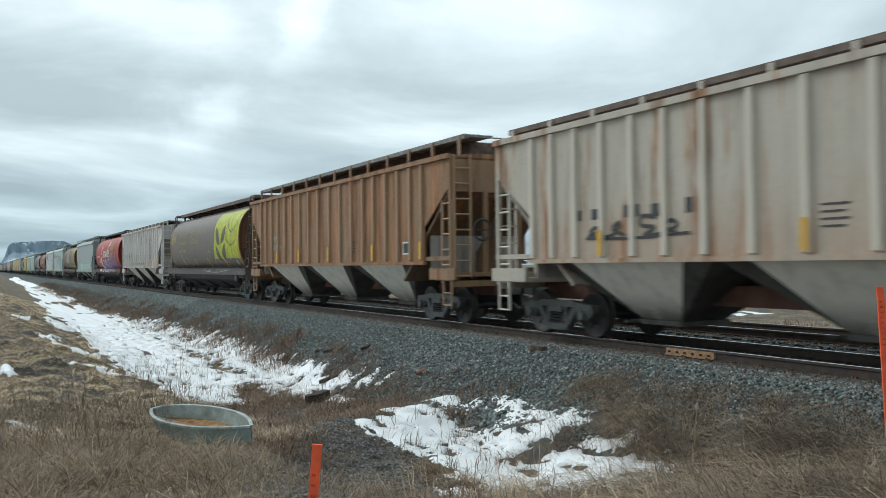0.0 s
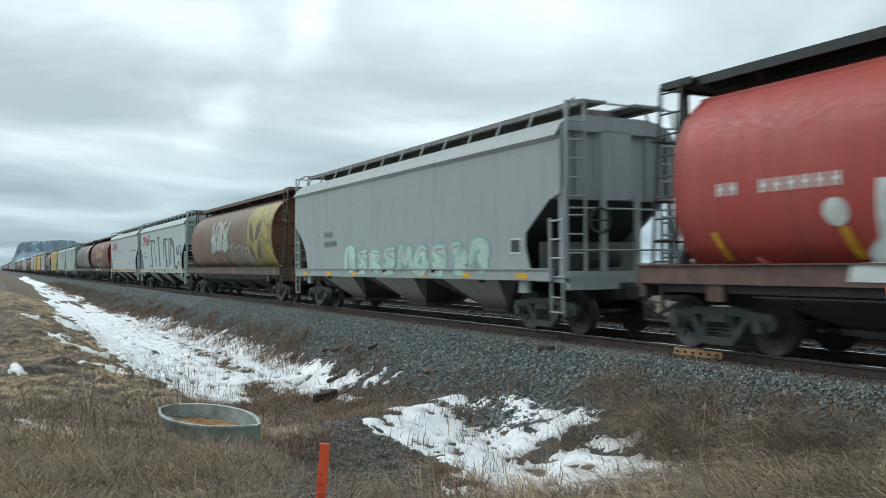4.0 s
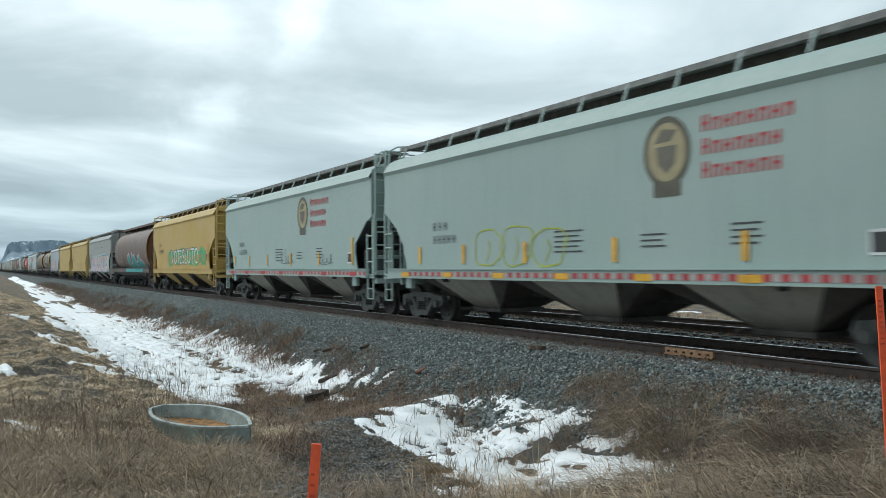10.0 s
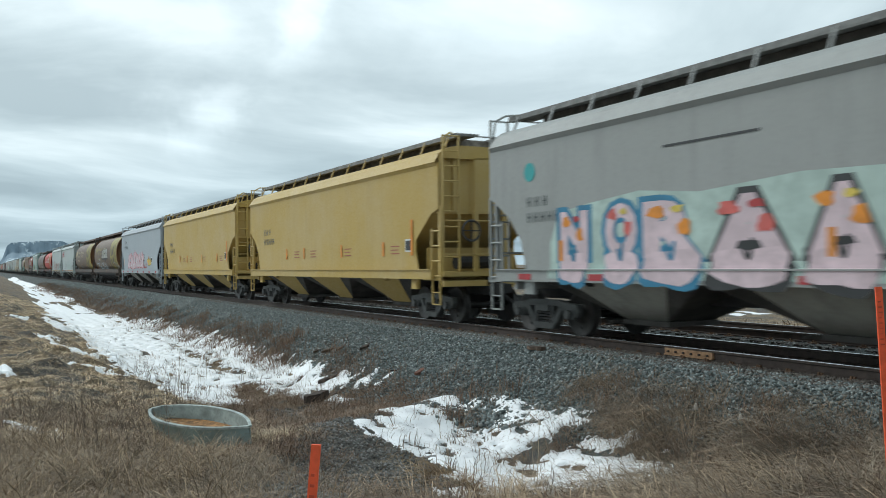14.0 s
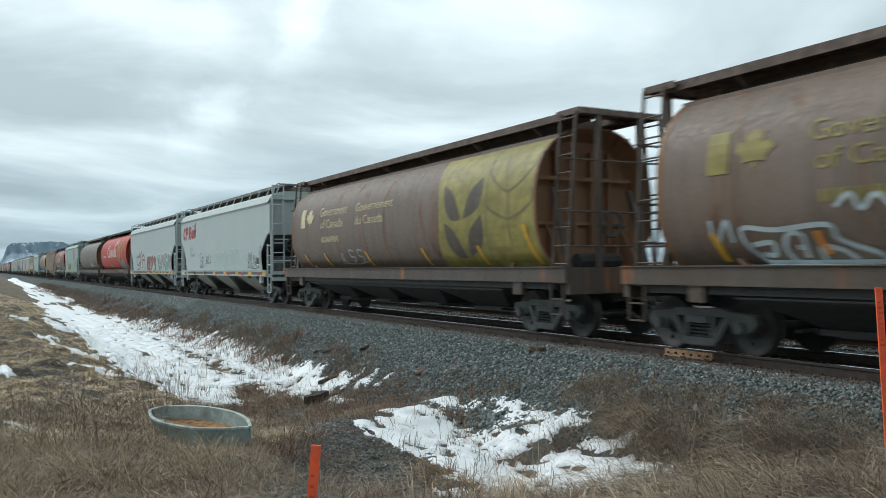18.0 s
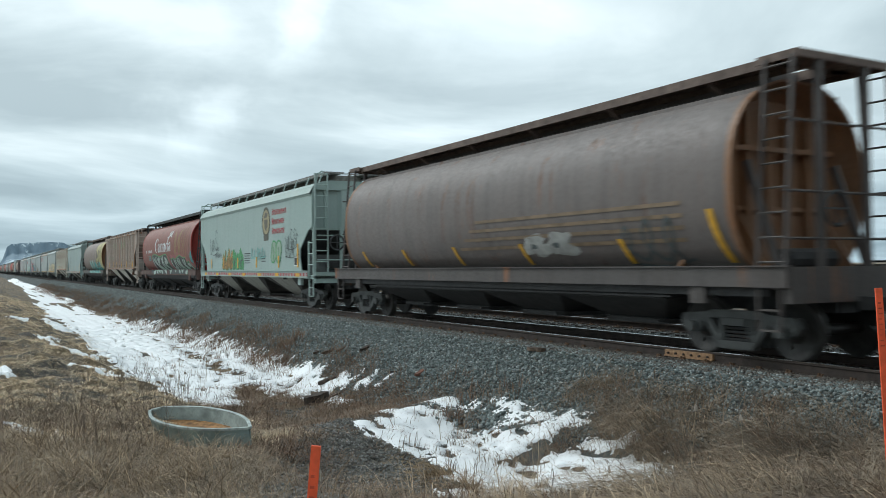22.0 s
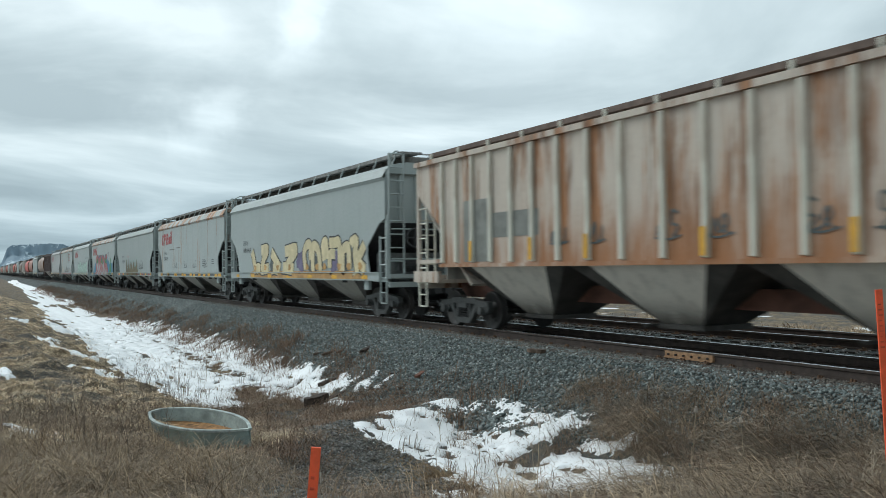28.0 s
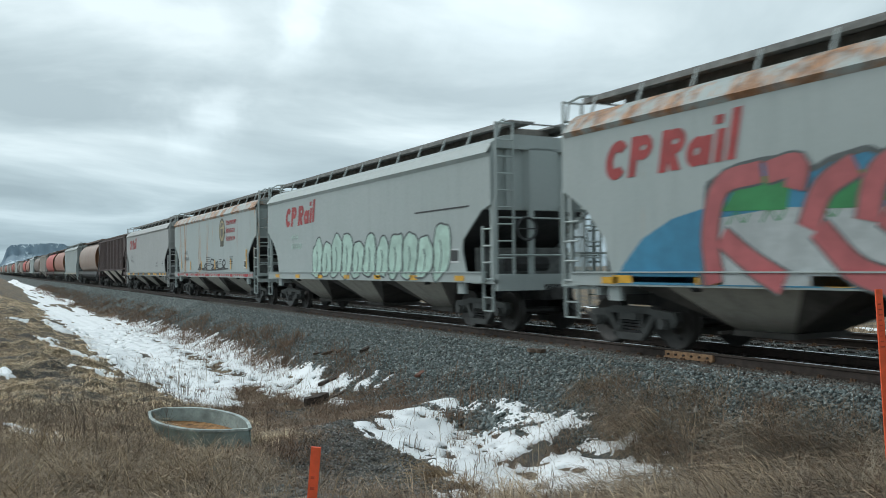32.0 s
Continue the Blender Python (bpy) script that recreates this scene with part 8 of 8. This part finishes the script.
for dx, wide in ((0.0, 1.0), (3.1, 0.97)):
    # hollow bubble letters with two orange dashes
    f = Flat()
    for line in (((-6.79, 1.50), (-7.02, 1.76), (-7.0, 2.01), (-6.44, 1.96), (-5.57, 2.0), (-5.43, 1.79), (-4.95, 1.60), (-4.9, 1.5), (-5.1, 1.48), (-6.79, 1.49)), ((-6.92, 1.75), (-6.55, 1.78), (-6.6, 1.6), (-6.8, 1.62)),
                 ((-6.3, 1.5), (-6.35, 1.7), (-6.21, 1.9), (-6.0, 1.85), (-6.05, 1.55)), ((-6.15, 1.7), (-6.02, 1.7)), ((-5.8, 1.5), (-5.75, 1.7), (-5.45, 1.65), (-5.3, 1.52))):
        f.stroke([(-6.9 + dx + (x + 6.9) * wide, z) for x, z in line], 0.075)
    lay(19, "graffiti", f, P_ICE, 2, "pale outlined bubble letters")
    lay(19, "graffiti", Flat().stroke([(-5.75 + dx, 1.92), (-5.72 + dx, 1.75), (-5.66 + dx, 1.6)], 0.11), P_ORANGE, 3)
f = Flat()
for line in (((-1.96, 1.97), (-1.95, 1.7)), ((-1.71, 1.96), (-1.72, 1.67)), ((-1.95, 1.83), (-1.71, 1.83)), ((-1.5, 2.0), (-1.36, 1.97), (-1.38, 1.84), (-1.5, 1.8), (-1.36, 1.68)), ((-1.1, 1.94), (-0.91, 1.98), (-0.95, 1.73), (-1.15, 1.69), (-1.1, 1.94)), ((-1.61, 1.60), (-1.33, 1.64), (-1.1, 1.58)),
             ((-5.39, 2.23), (-5.16, 2.39), (-5.01, 2.18), (-4.78, 2.36), (-4.55, 2.15)), ((-4.64, 2.03), (-4.47, 1.89), (-4.14, 1.95)), ((-7.62, 2.15), (-7.6, 1.76), (-7.3, 2.13), (-7.25, 1.8))):
    f.stroke(line, 0.07)
lay(19, "graffiti", f, P_ICE, 2, "small pale scrawls")
tag(19, 4.2, 6.8, 1.5, 2.3, P_DUSTY, 93, 5, 0.07)
government(19, -7.6)
upright_reflectors(19, (-7.6, -4.6, 1.2, 3.9, 7.0))
sheaf_panel(20, 2.2, tank_end(20), P_OLDYEL, P_EARTH)
government(20, -7.7, P_CREAM)
tag(20, -4.4, -2.4, 1.6, 2.0, P_DUSTY, 94, 3, 0.06)
upright_reflectors(20, (-7.6, -5.7, -2.3, 1.4, 4.2, 7.0))
# pale grey with tags
red_wordmark(21, -8.6)
marks(21, -6.9, 2.1, P_MINT)
tag(21, -4.6, -3.6, 1.55, 2.25, P_SLATE, 95, 2, 0.035)
tag(21, -3.2, -2.0, 1.75, 2.25, P_SLATE, 96, 2, 0.035)
bubbles(21, -1.2, 3.2, 1.5, 2.4, 5, P_MINT, None, 97, 0.05)
tag(21, 4.4, 6.6, 1.5, 2.4, P_SLATE, 98, 4, 0.035)
yellow_sill(21)
data_panel(21, 5.9, 1.6)
# red, white and green letters
yellow_sill(22)
P_BRICK = hue("brick_red", (0.30, 0.115, 0.085), 0.25)
sprayed(22, (((-6.05, 2.53), (-5.83, 2.35), (-5.31, 2.32), (-5, 2.58), (-4.89, 2.34), (-4.55, 2.37), (-4.13, 2.68), (-3.78, 2.4)), ((-6.06, 2.36), (-5.92, 1.83), (-5.32, 1.72), (-4.9, 1.89), (-4.49, 2.04)), ((-5.85, 1.44), (-4.91, 1.48), (-4.76, 1.8)),
             ((-4.25, 1.28), (-4.52, 1.72), (-4.36, 2.28)), ((-3.97, 2.24), (-3.25, 2.47), (-2.7, 2.09), (-3.73, 2.13)), ((-3.98, 2.16), (-3.38, 1.62), (-3.86, 1.55)), ((-2.81, 1.98), (-2.5, 1.68), (-2.82, 1.32), (-3.39, 1.15))), 0.10, None, P_BRICK, 0.0)
sprayed(22, (((-1.8, 1.38), (-1.69, 2.04), (-1.26, 2.18), (-1.18, 1.92), (-1.58, 1.77), (-1.19, 1.43), (-0.96, 1.29)), ((-0.37, 2.16), (-0.81, 2.16), (-0.87, 1.91), (-0.5, 1.84), (-0.91, 1.65), (-0.87, 1.42), (-0.31, 1.35)), ((-0.14, 1.24), (0.01, 1.73), (-0.07, 2.12), (0.32, 2.21), (0.38, 1.87), (0.07, 1.7)),
             ((0.64, 1.98), (0.88, 2.15), (1.36, 2.07), (0.82, 1.85), (1.17, 1.83), (1.38, 1.39), (0.96, 1.35))), 0.22, P_SLATE, P_BRICK, 0.025)
piece(22, 1.9, 3.3, 1.3, 2.35, 1, P_WHITE, P_DIMTEAL, P_MINT, 104, 0.2, 0.06)
piece(22, 3.2, 4.4, 1.3, 2.45, 1, P_WHITE, P_DIMPINK, P_DIMRED, 105, 0.2, 0.06)
piece(22, 4.3, 5.5, 1.3, 2.45, 1, P_WHITE, P_DIMTEAL, P_MINT, 106, 0.2, 0.06)
piece(22, 5.3, 6.6, 1.3, 2.55, 1, P_WHITE, P_DIMPINK, P_DIMTEAL, 107, 0.2, 0.06)
wear(22, -1.7, 6.5, 1.35, 2.4, 60, hue("pale_body", (0.46, 0.51, 0.50)), 302, 0.08)
marks(22, -7.2, 2.1, P_MINT, 0.2)
# bright red
canada(23, -3.8, 1.6, 2.5, 3.55, M_WHITE, None)
wheat_leaves(23, 2.15, P_TAN, P_ORANGE, 2.1)
bubbles(23, 2.9, 5.7, 1.2, 2.35, 5, P_BLACK, P_DUSTY, 111, 0.07)
tag(23, -3.2, 0.6, 1.5, 2.0, P_TAN, 112, 6, 0.05)
upright_reflectors(23, (-7.6, -5.4, -2.2, 1.1, 6.6))
# faded stripes
f = Flat()
for k in range(4):
    f.rect(-1.8 + k * 0.3, 5.6, 1.85 + k * 0.2, 1.92 + k * 0.2)
lay(24, "stripe", f, hue("stripe_brown", (0.215, 0.15, 0.095), 0.3), 1, "faded tan stripes")
piece(24, 0.9, 2.6, 1.7, 2.1, 2, P_DUSTY, P_DUSTY, P_SLATE, 121, 0.4)
tag(24, 4.0, 5.6, 1.5, 2.4, P_SLATE, 122, 3, 0.06)
upright_reflectors(24, (-7.6, -4.9, -2.1, 0.8, 4.0, 6.9))
# red-brown with green graffiti
canada(26, -3.7, 1.4, 2.55, 3.45, P_WHITE, None)
wheat_leaves(26, 2.3, P_DIMTAN, P_DIMTAN, 2.0)
for top in (((-5.01, 2.2), (-4.56, 2.41), (-3.72, 2.43), (-2.23, 2.27), (-1.42, 2.33), (-0.67, 2.39), (-0.07, 2.37), (0.15, 2.13), (0.2, 1.86), (0.25, 1.4)),
            ((0.87, 2.24), (1.18, 2.05), (1.93, 2.15), (2.43, 2.05), (2.98, 2.15), (3.72, 2.26), (4.1, 2.21), (4.55, 2.12), (5.15, 2.12), (5.2, 1.82), (5.72, 1.93), (5.95, 1.73), (6.18, 1.4))):
    mass(26, top, 1.2, P_BLACK, P_LEAF, 0.05, 2)
mass(26, ((-5.3, 1.5), (-4.9, 2.25), (-4.0, 2.1), (-3.0, 2.32), (-1.2, 2.1), (0.4, 2.3), (0.8, 1.9), (1.2, 2.36), (2.0, 2.28), (3.2, 2.46), (4.2, 2.28), (5.0, 2.34), (5.6, 2.05), (6.4, 1.75), (7.0, 1.48)), 1.46, hue("dim_rose", (0.34, 0.10, 0.105), 0.3))
P_PALEMINT = hue("pale_mint_line", (0.40, 0.47, 0.44))
sprayed(26, (((-4.39, 2.19), (-3.4, 1.42), (-4.22, 1.22)), ((-3.76, 2.27), (-3.58, 1.73), (-2.64, 1.23)), ((-2.41, 2.22), (-3.26, 1.73), (-1.82, 1.31)), ((-1.25, 2.28), (-2.02, 1.71), (-1.06, 1.24)), ((-0.74, 2.16), (-0.15, 1.96), (-1.16, 1.79), (0.17, 1.25)),
             ((1.15, 2.01), (1.11, 1.49), (2.02, 1.65)), ((2.04, 2.06), (1.79, 1.57), (1.29, 1.25)), ((2.81, 2.04), (2.97, 1.48), (2.77, 1.39)), ((3.44, 2.09), (3.53, 1.67), (4.17, 1.27)), ((-4.7, 2.2), (-4.75, 1.8), (-4.9, 1.5)), ((-3.3, 2.25), (-3.0, 2.0), (-2.7, 1.9)), ((-1.9, 2.2), (-1.6, 1.95), (-1.5, 1.6)), ((2.3, 2.0), (2.35, 1.7), (2.5, 1.4)), ((3.1, 2.1), (3.15, 1.9), (3.3, 1.5))), 0.19, P_LEAF, P_PALEMINT, 0.02, 3)
sprayed(26, (((4.32, 2.05), (4.27, 1.73), (4.64, 1.4)), ((4.82, 2.03), (4.53, 1.69), (4.91, 1.47), (4.61, 1.33)), ((5.2, 1.67), (5.69, 1.72), (5.99, 1.35), (5.57, 1.28))), 0.19, P_LEAF, P_PALEMINT, 0.02, 3)
tag(26, 6.4, 7.2, 1.9, 2.5, P_TURQ, 133, 2, 0.12)
tag(26, -6.2, -5.3, 2.1, 2.35, P_TURQ, 134, 2, 0.06)
# rusty with large letters
big_letters(27, P_GREEN)
rib_reflectors(27, (RX[1], RX[4], RX[6], RX[9], RX[12], RX[15], RX[16]))
# wheat panel
sheaf_panel(28, 1.7, tank_end(28), hue("pale_wheat", (0.40, 0.34, 0.14), 0.3), P_EARTH)
piece(28, -3.4, -0.2, 1.42, 2.4, 4, P_MINT, P_TEAL, P_BLACK, 141, 0.2)
spikes(28, 0.0, 4.8, 1.3, 2.3, 8, P_MINT, P_TURQ, P_SLATE, 142)
lay(28, "graffiti", Flat().rect(-3.4, 5.5, 1.18, 1.4), P_TEAL, 1)
# plain grey-green
marks(29, -6.0, 2.3, P_SLATE, 0.36)
check_sill(29)
tag(29, -7.0, -5.6, 1.6, 2.3, P_SLATE, 151, 3, 0.05)
upright_reflectors(29, (-7.2, -3.6, 0.5, 4.0, 6.9))
# rusted with patches
P_PATCH = hue("patch_grey", (0.20, 0.205, 0.185), 0.25)
lay(30, "repaint_patch", Flat().rect(-7.05, -5.75, 1.62, 3.05), P_PATCH, 1, "grey repainted patch")
lay(30, "repaint_patch", Flat().rect(-5.75, -4.0, 2.15, 2.7), P_PATCH, 1)
for k, x in enumerate((-3.6, -2.5, -0.6, 0.5, 2.3, 3.4)):
    tag(30, x, x + 0.6, 1.95, 2.4, P_SLATE, 160 + k, 2, 0.05)
rib_reflectors(30, (RX[1], RX[4], RX[6], RX[9], RX[12]))
# yellow-black
lay(31, "graffiti", Flat().rect(-5.9, 6.1, 1.17, 1.42), hue("amber", (0.48, 0.27, 0.09), 0.35), 1, "amber painted foot of the graffiti")
sprayed(31, (((-5.86, 2.26), (-5.6, 1.86), (-5.39, 1.46)), ((-4.54, 2.26), (-3.71, 2.28), (-4.2, 1.93), (-4.4, 1.52), (-3.54, 1.53)), ((-3.17, 2.16), (-2.74, 1.89), (-2.09, 1.52)), ((-1.53, 2.15), (-0.25, 2.22), (-0.88, 1.85), (-1.32, 1.58)), ((-1.77, 1.55), (-1.17, 1.53), (-0.53, 1.49)), ((-5.3, 1.5), (-5.0, 1.55), (-4.7, 1.5)), ((-3.0, 1.5), (-2.6, 1.52), (-2.2, 1.48))), 0.42, P_BLACK, P_CREAM, 0.05)
for k, x in enumerate((-3.0, 0.2, 1.5, 3.4, 4.4)):
    lay(31, "graffiti", Flat().poly(blob(random.Random(173 + k), x, 1.75, 0.8, 0.75, 0.3)), hue("dull_violet", (0.15, 0.13, 0.22), 0.3) if k % 2 else P_SLATE, 1)
sprayed(31, (((0.74, 1.49), (0.6, 2.04), (0.88, 2.32), (1.22, 2.3), (1.25, 1.8)), ((1.48, 1.42), (1.48, 2.19), (1.74, 2.27), (2.05, 2.06), (2.23, 1.42)), ((2.56, 1.76), (2.48, 2.28), (2.77, 2.36), (2.82, 1.82)), ((3.04, 2.34), (3.53, 2.33), (3.9, 2.29), (3.98, 1.42)), ((3.07, 1.52), (3.1, 1.95), (3.56, 1.96)),
             ((4.19, 1.42), (4.21, 2), (4.44, 2.16), (4.68, 2.1), (4.75, 1.47)), ((4.87, 2.21), (4.95, 2.3), (5.29, 2.34), (5.21, 1.93), (5.36, 1.3)), ((5.93, 2.2), (5.57, 1.91), (5.12, 1.7)), ((5.24, 1.67), (5.59, 1.61), (5.96, 1.45))), 0.34, P_BLACK, P_CREAM, 0.05)
for k, x in enumerate((-5.4, -4.0, -2.4, -1.0, 0.9, 1.9, 2.6, 3.9, 4.7, 5.6)):
    lay(31, "graffiti", Flat().poly(blob(random.Random(183 + k), x, 1.56, 0.3, 0.22, 0.3, 12)), hue("amber", (0.48, 0.27, 0.09)), 5)
marks(31, -7.2, 2.2, P_SLATE)
# rust-stained
lay(32, "scrape", Flat().rect(-5.4, -3.9, 2.72, 2.75).rect(-3.3, -2.2, 2.78, 2.82), P_EARTH, 1)
for k, x in enumerate((-3.9, -1.2, 1.0, 3.4)):
    tag(32, x, x + 0.9, 1.65, 2.0, P_SLATE, 181 + k, 3, 0.025)
# olive
rnd = random.Random(191)
mass(33, [(-4.5 + 0.17 * k, 1.95 + 0.35 * math.sin(k * 0.9) + rnd.uniform(-0.18, 0.18)) for k in range(35)], 1.2, P_OLIVE, P_TEAL, 0.06)
for k in range(9):
    x = -4.2 + k * 0.66
    lay(33, "graffiti", Flat().stroke([(x, 1.45), (x + 0.12 * (-1) ** k, 1.75), (x + 0.2, 2.05)], 0.07), P_EARTH, 3)
for x, z in ((-3.3, 2.55), (-3.1, 2.2), (-2.9, 1.95)):
    lay(33, "graffiti", Flat().poly(blob(random.Random(int(x * 50)), x, z, 0.22, 0.3, 0.4, 12)), P_CORAL if z > 2.3 else P_DUSTY, 4)
lay(33, "graffiti", Flat().rect(-4.6, 1.5, 1.16, 1.4), P_OLIVE, 2)
tag(33, 1.8, 3.6, 1.65, 2.2, P_BLACK, 192, 5, 0.04)
marks(33, -6.3, 2.1, P_BLACK, 0.28)
yellow_sill(33)
# blue ground with coral letters
red_wordmark(34, -7.9)
mass(34, ((-7.62, 1.17), (-7.4, 1.5), (-6.9, 1.95), (-6.2, 2.25), (-5.4, 2.4), (-5.2, 1.8)), 1.16, P_BLUE, None)
mass(34, ((2.5, 2.7), (3.1, 2.85), (3.6, 2.5), (4.05, 2.3), (4.32, 2.1), (4.77, 2.25), (5.14, 2.25), (5.53, 2.15), (6.1, 2.2), (6.7, 1.6)), 1.16, P_BLUE, None)
mass(34, ((-5.5, 1.17), (-5.62, 2.0), (-5.4, 2.75), (-4.8, 2.98), (-4.25, 3.02), (-3.7, 2.96), (-3.5, 2.78), (-3.2, 2.9), (-2.67, 2.98), (-2.4, 2.85), (-1.8, 3.0), (-1.2, 2.95), (-0.95, 2.7), (-0.5, 2.92), (0.0, 3.0), (0.3, 2.92), (0.9, 2.6), (1.3, 2.9), (1.7, 2.98), (2.5, 3.0), (2.6, 2.4), (3.0, 1.9), (3.5, 1.3)), 1.16, P_BLUE, P_SLATE, 0.09, 1.4)
mass(34, ((-5.3, 2.2), (-4.0, 2.3), (-2.6, 2.2), (-1.2, 2.25), (0.1, 2.2), (1.2, 2.2), (2.2, 2.1), (2.9, 1.7), (3.3, 1.38)), 1.18, hue("chalk_white", (0.40, 0.43, 0.43)), None, 0.05, 2)
for k, quad in enumerate((((-5.11, 2.31), (-4.72, 2.78), (-3.82, 2.77), (-3.92, 2.26)), ((-3.41, 2.24), (-3.15, 2.63), (-2.67, 2.72), (-2.68, 2.21)), ((-2.45, 2.29), (-2.14, 2.83), (-1.78, 2.84), (-1.79, 2.22)), ((-1.65, 2.25), (-1.5, 2.78), (-1.16, 2.76), (-0.98, 2.26)),
                         ((-0.6, 2.21), (-0.4, 2.7), (0.02, 2.78), (0.01, 2.18)), ((0.35, 2.16), (0.38, 2.72), (0.69, 2.62), (1.05, 2.24)), ((1.2, 2.19), (1.61, 2.69), (2.26, 2.77), (2.34, 2.33), (1.98, 2.19)))):
    lay(34, "graffiti", Flat().poly(quad), P_GREEN, 3)
sprayed(34, (((-5.23, 1.19), (-5.36, 1.93), (-5.11, 2.7), (-4.35, 2.85)), ((-5.12, 1.92), (-4.56, 1.53), (-3.94, 1.2)), ((-4.26, 2.82), (-3.73, 2.88), (-3.79, 2.54)), ((-3.58, 1.98), (-3.32, 2.51), (-2.83, 2.79)), ((-3.41, 1.97), (-2.86, 1.43), (-2.25, 1.21)), ((-2.69, 2.04), (-2.52, 2.64), (-1.99, 2.9)),
             ((-2.46, 2.12), (-1.81, 1.68), (-1.07, 1.22)), ((-1.8, 2.09), (-1.86, 2.6), (-1.36, 2.85)), ((-1.51, 2.25), (-1.18, 1.83), (-0.93, 1.66))), 0.33, P_SLATE, P_DIMCORAL, 0.035, 4)
sprayed(34, (((-0.37, 1.48), (-0.75, 2.17), (-0.46, 2.74), (0.02, 2.86)), ((0.19, 2.81), (0.57, 2.3), (0.88, 1.78)), ((0.56, 1.79), (0.61, 1.49), (0.66, 1.24)), ((1.21, 1.77), (1.11, 2.41), (1.61, 2.79)), ((1.4, 2.18), (1.31, 1.7), (1.28, 1.24)), ((1.81, 2.23), (1.83, 1.75), (2.41, 1.58)),
             ((1.85, 2.71), (2.13, 2.8), (2.44, 2.84), (2.43, 2.53)), ((2.26, 2.11), (2.84, 1.73), (3.27, 1.38))), 0.31, P_SLATE, P_DIMCORAL, 0.035, 4)
f = Flat()
for k in range(15):
    x = -5.0 + k * 0.5 + 0.13 * (k % 3)
    f.stroke([(x, 2.1), (x + 0.16, 2.28), (x + 0.3, 2.12), (x + 0.42, 2.26)], 0.03)
lay(34, "graffiti", f, P_GREEN, 3, "scribbled green hatching")
lay(34, "graffiti", Flat().disc(3.45, 2.75, 0.42, 20), P_BLACK, 2)
lay(34, "graffiti", Flat().disc(3.45, 2.75, 0.33, 20), P_WHITE, 3)
lay(34, "graffiti", Flat().disc(3.33, 2.86, 0.10, 12).disc(3.58, 2.84, 0.09, 12).poly([(3.25, 2.62), (3.65, 2.66), (3.6, 2.55), (3.3, 2.52)]).disc(3.45, 2.72, 0.06, 10), P_SLATE, 4)
lay(34, "graffiti", Flat().poly([(4.2, 1.18), (5.5, 1.18), (5.3, 1.9), (5.1, 2.2), (4.6, 2.2), (4.35, 1.9)]).disc(4.8, 2.4, 0.3, 16, 0.25), P_GREEN, 2)
yellow_sill(34)
# mint bubbles
red_wordmark(35, -7.5)
bubbles(35, -4.6, 5.0, 1.2, 2.65, 11, P_SLATE, P_MINT, 211, 0.05)
lay(35, "scrape", Flat().rect(3.2, 6.0, 2.9, 2.94), P_BLACK, 1)
marks(35, -6.8, 2.2, P_MINT)
data_panel(35, 6.0, 1.6)
# rust round the emblem
tag(36, -3.0, 3.0, 1.5, 2.0, P_BLACK, 221, 5, 0.08)


def motions():
    for i, car in enumerate(CARS):
        x = car_x(i)
        walk(car, [(t, pose(x + V * t, YC, 0)) for t in (0.0, 8.0, 16.0, 24.0, 32.0)])
    # one turning for each of the two axles of a truck; alike wheelsets share it
    first = {}
    for w in WHEELSETS:
        side = w.location.x > 0
        if side not in first:
            x = w.location.x
            first[side] = None
            turn_by = math.degrees(V / WHEEL_R)
            walk(w, [(k / FPS, pose(x, 0, WHEEL_R) @ Matrix.Rotation(radians(turn_by * k / FPS), 4, "Y")) for k in range(int(32 * FPS) + 1)])
            first[side] = w
        else:
            src = first[side].animation_data
            w.rotation_mode = "QUATERNION"
            w.animation_data_create()
            w.animation_data.action = src.action
            w.animation_data.action_slot = src.action_slot


motions()
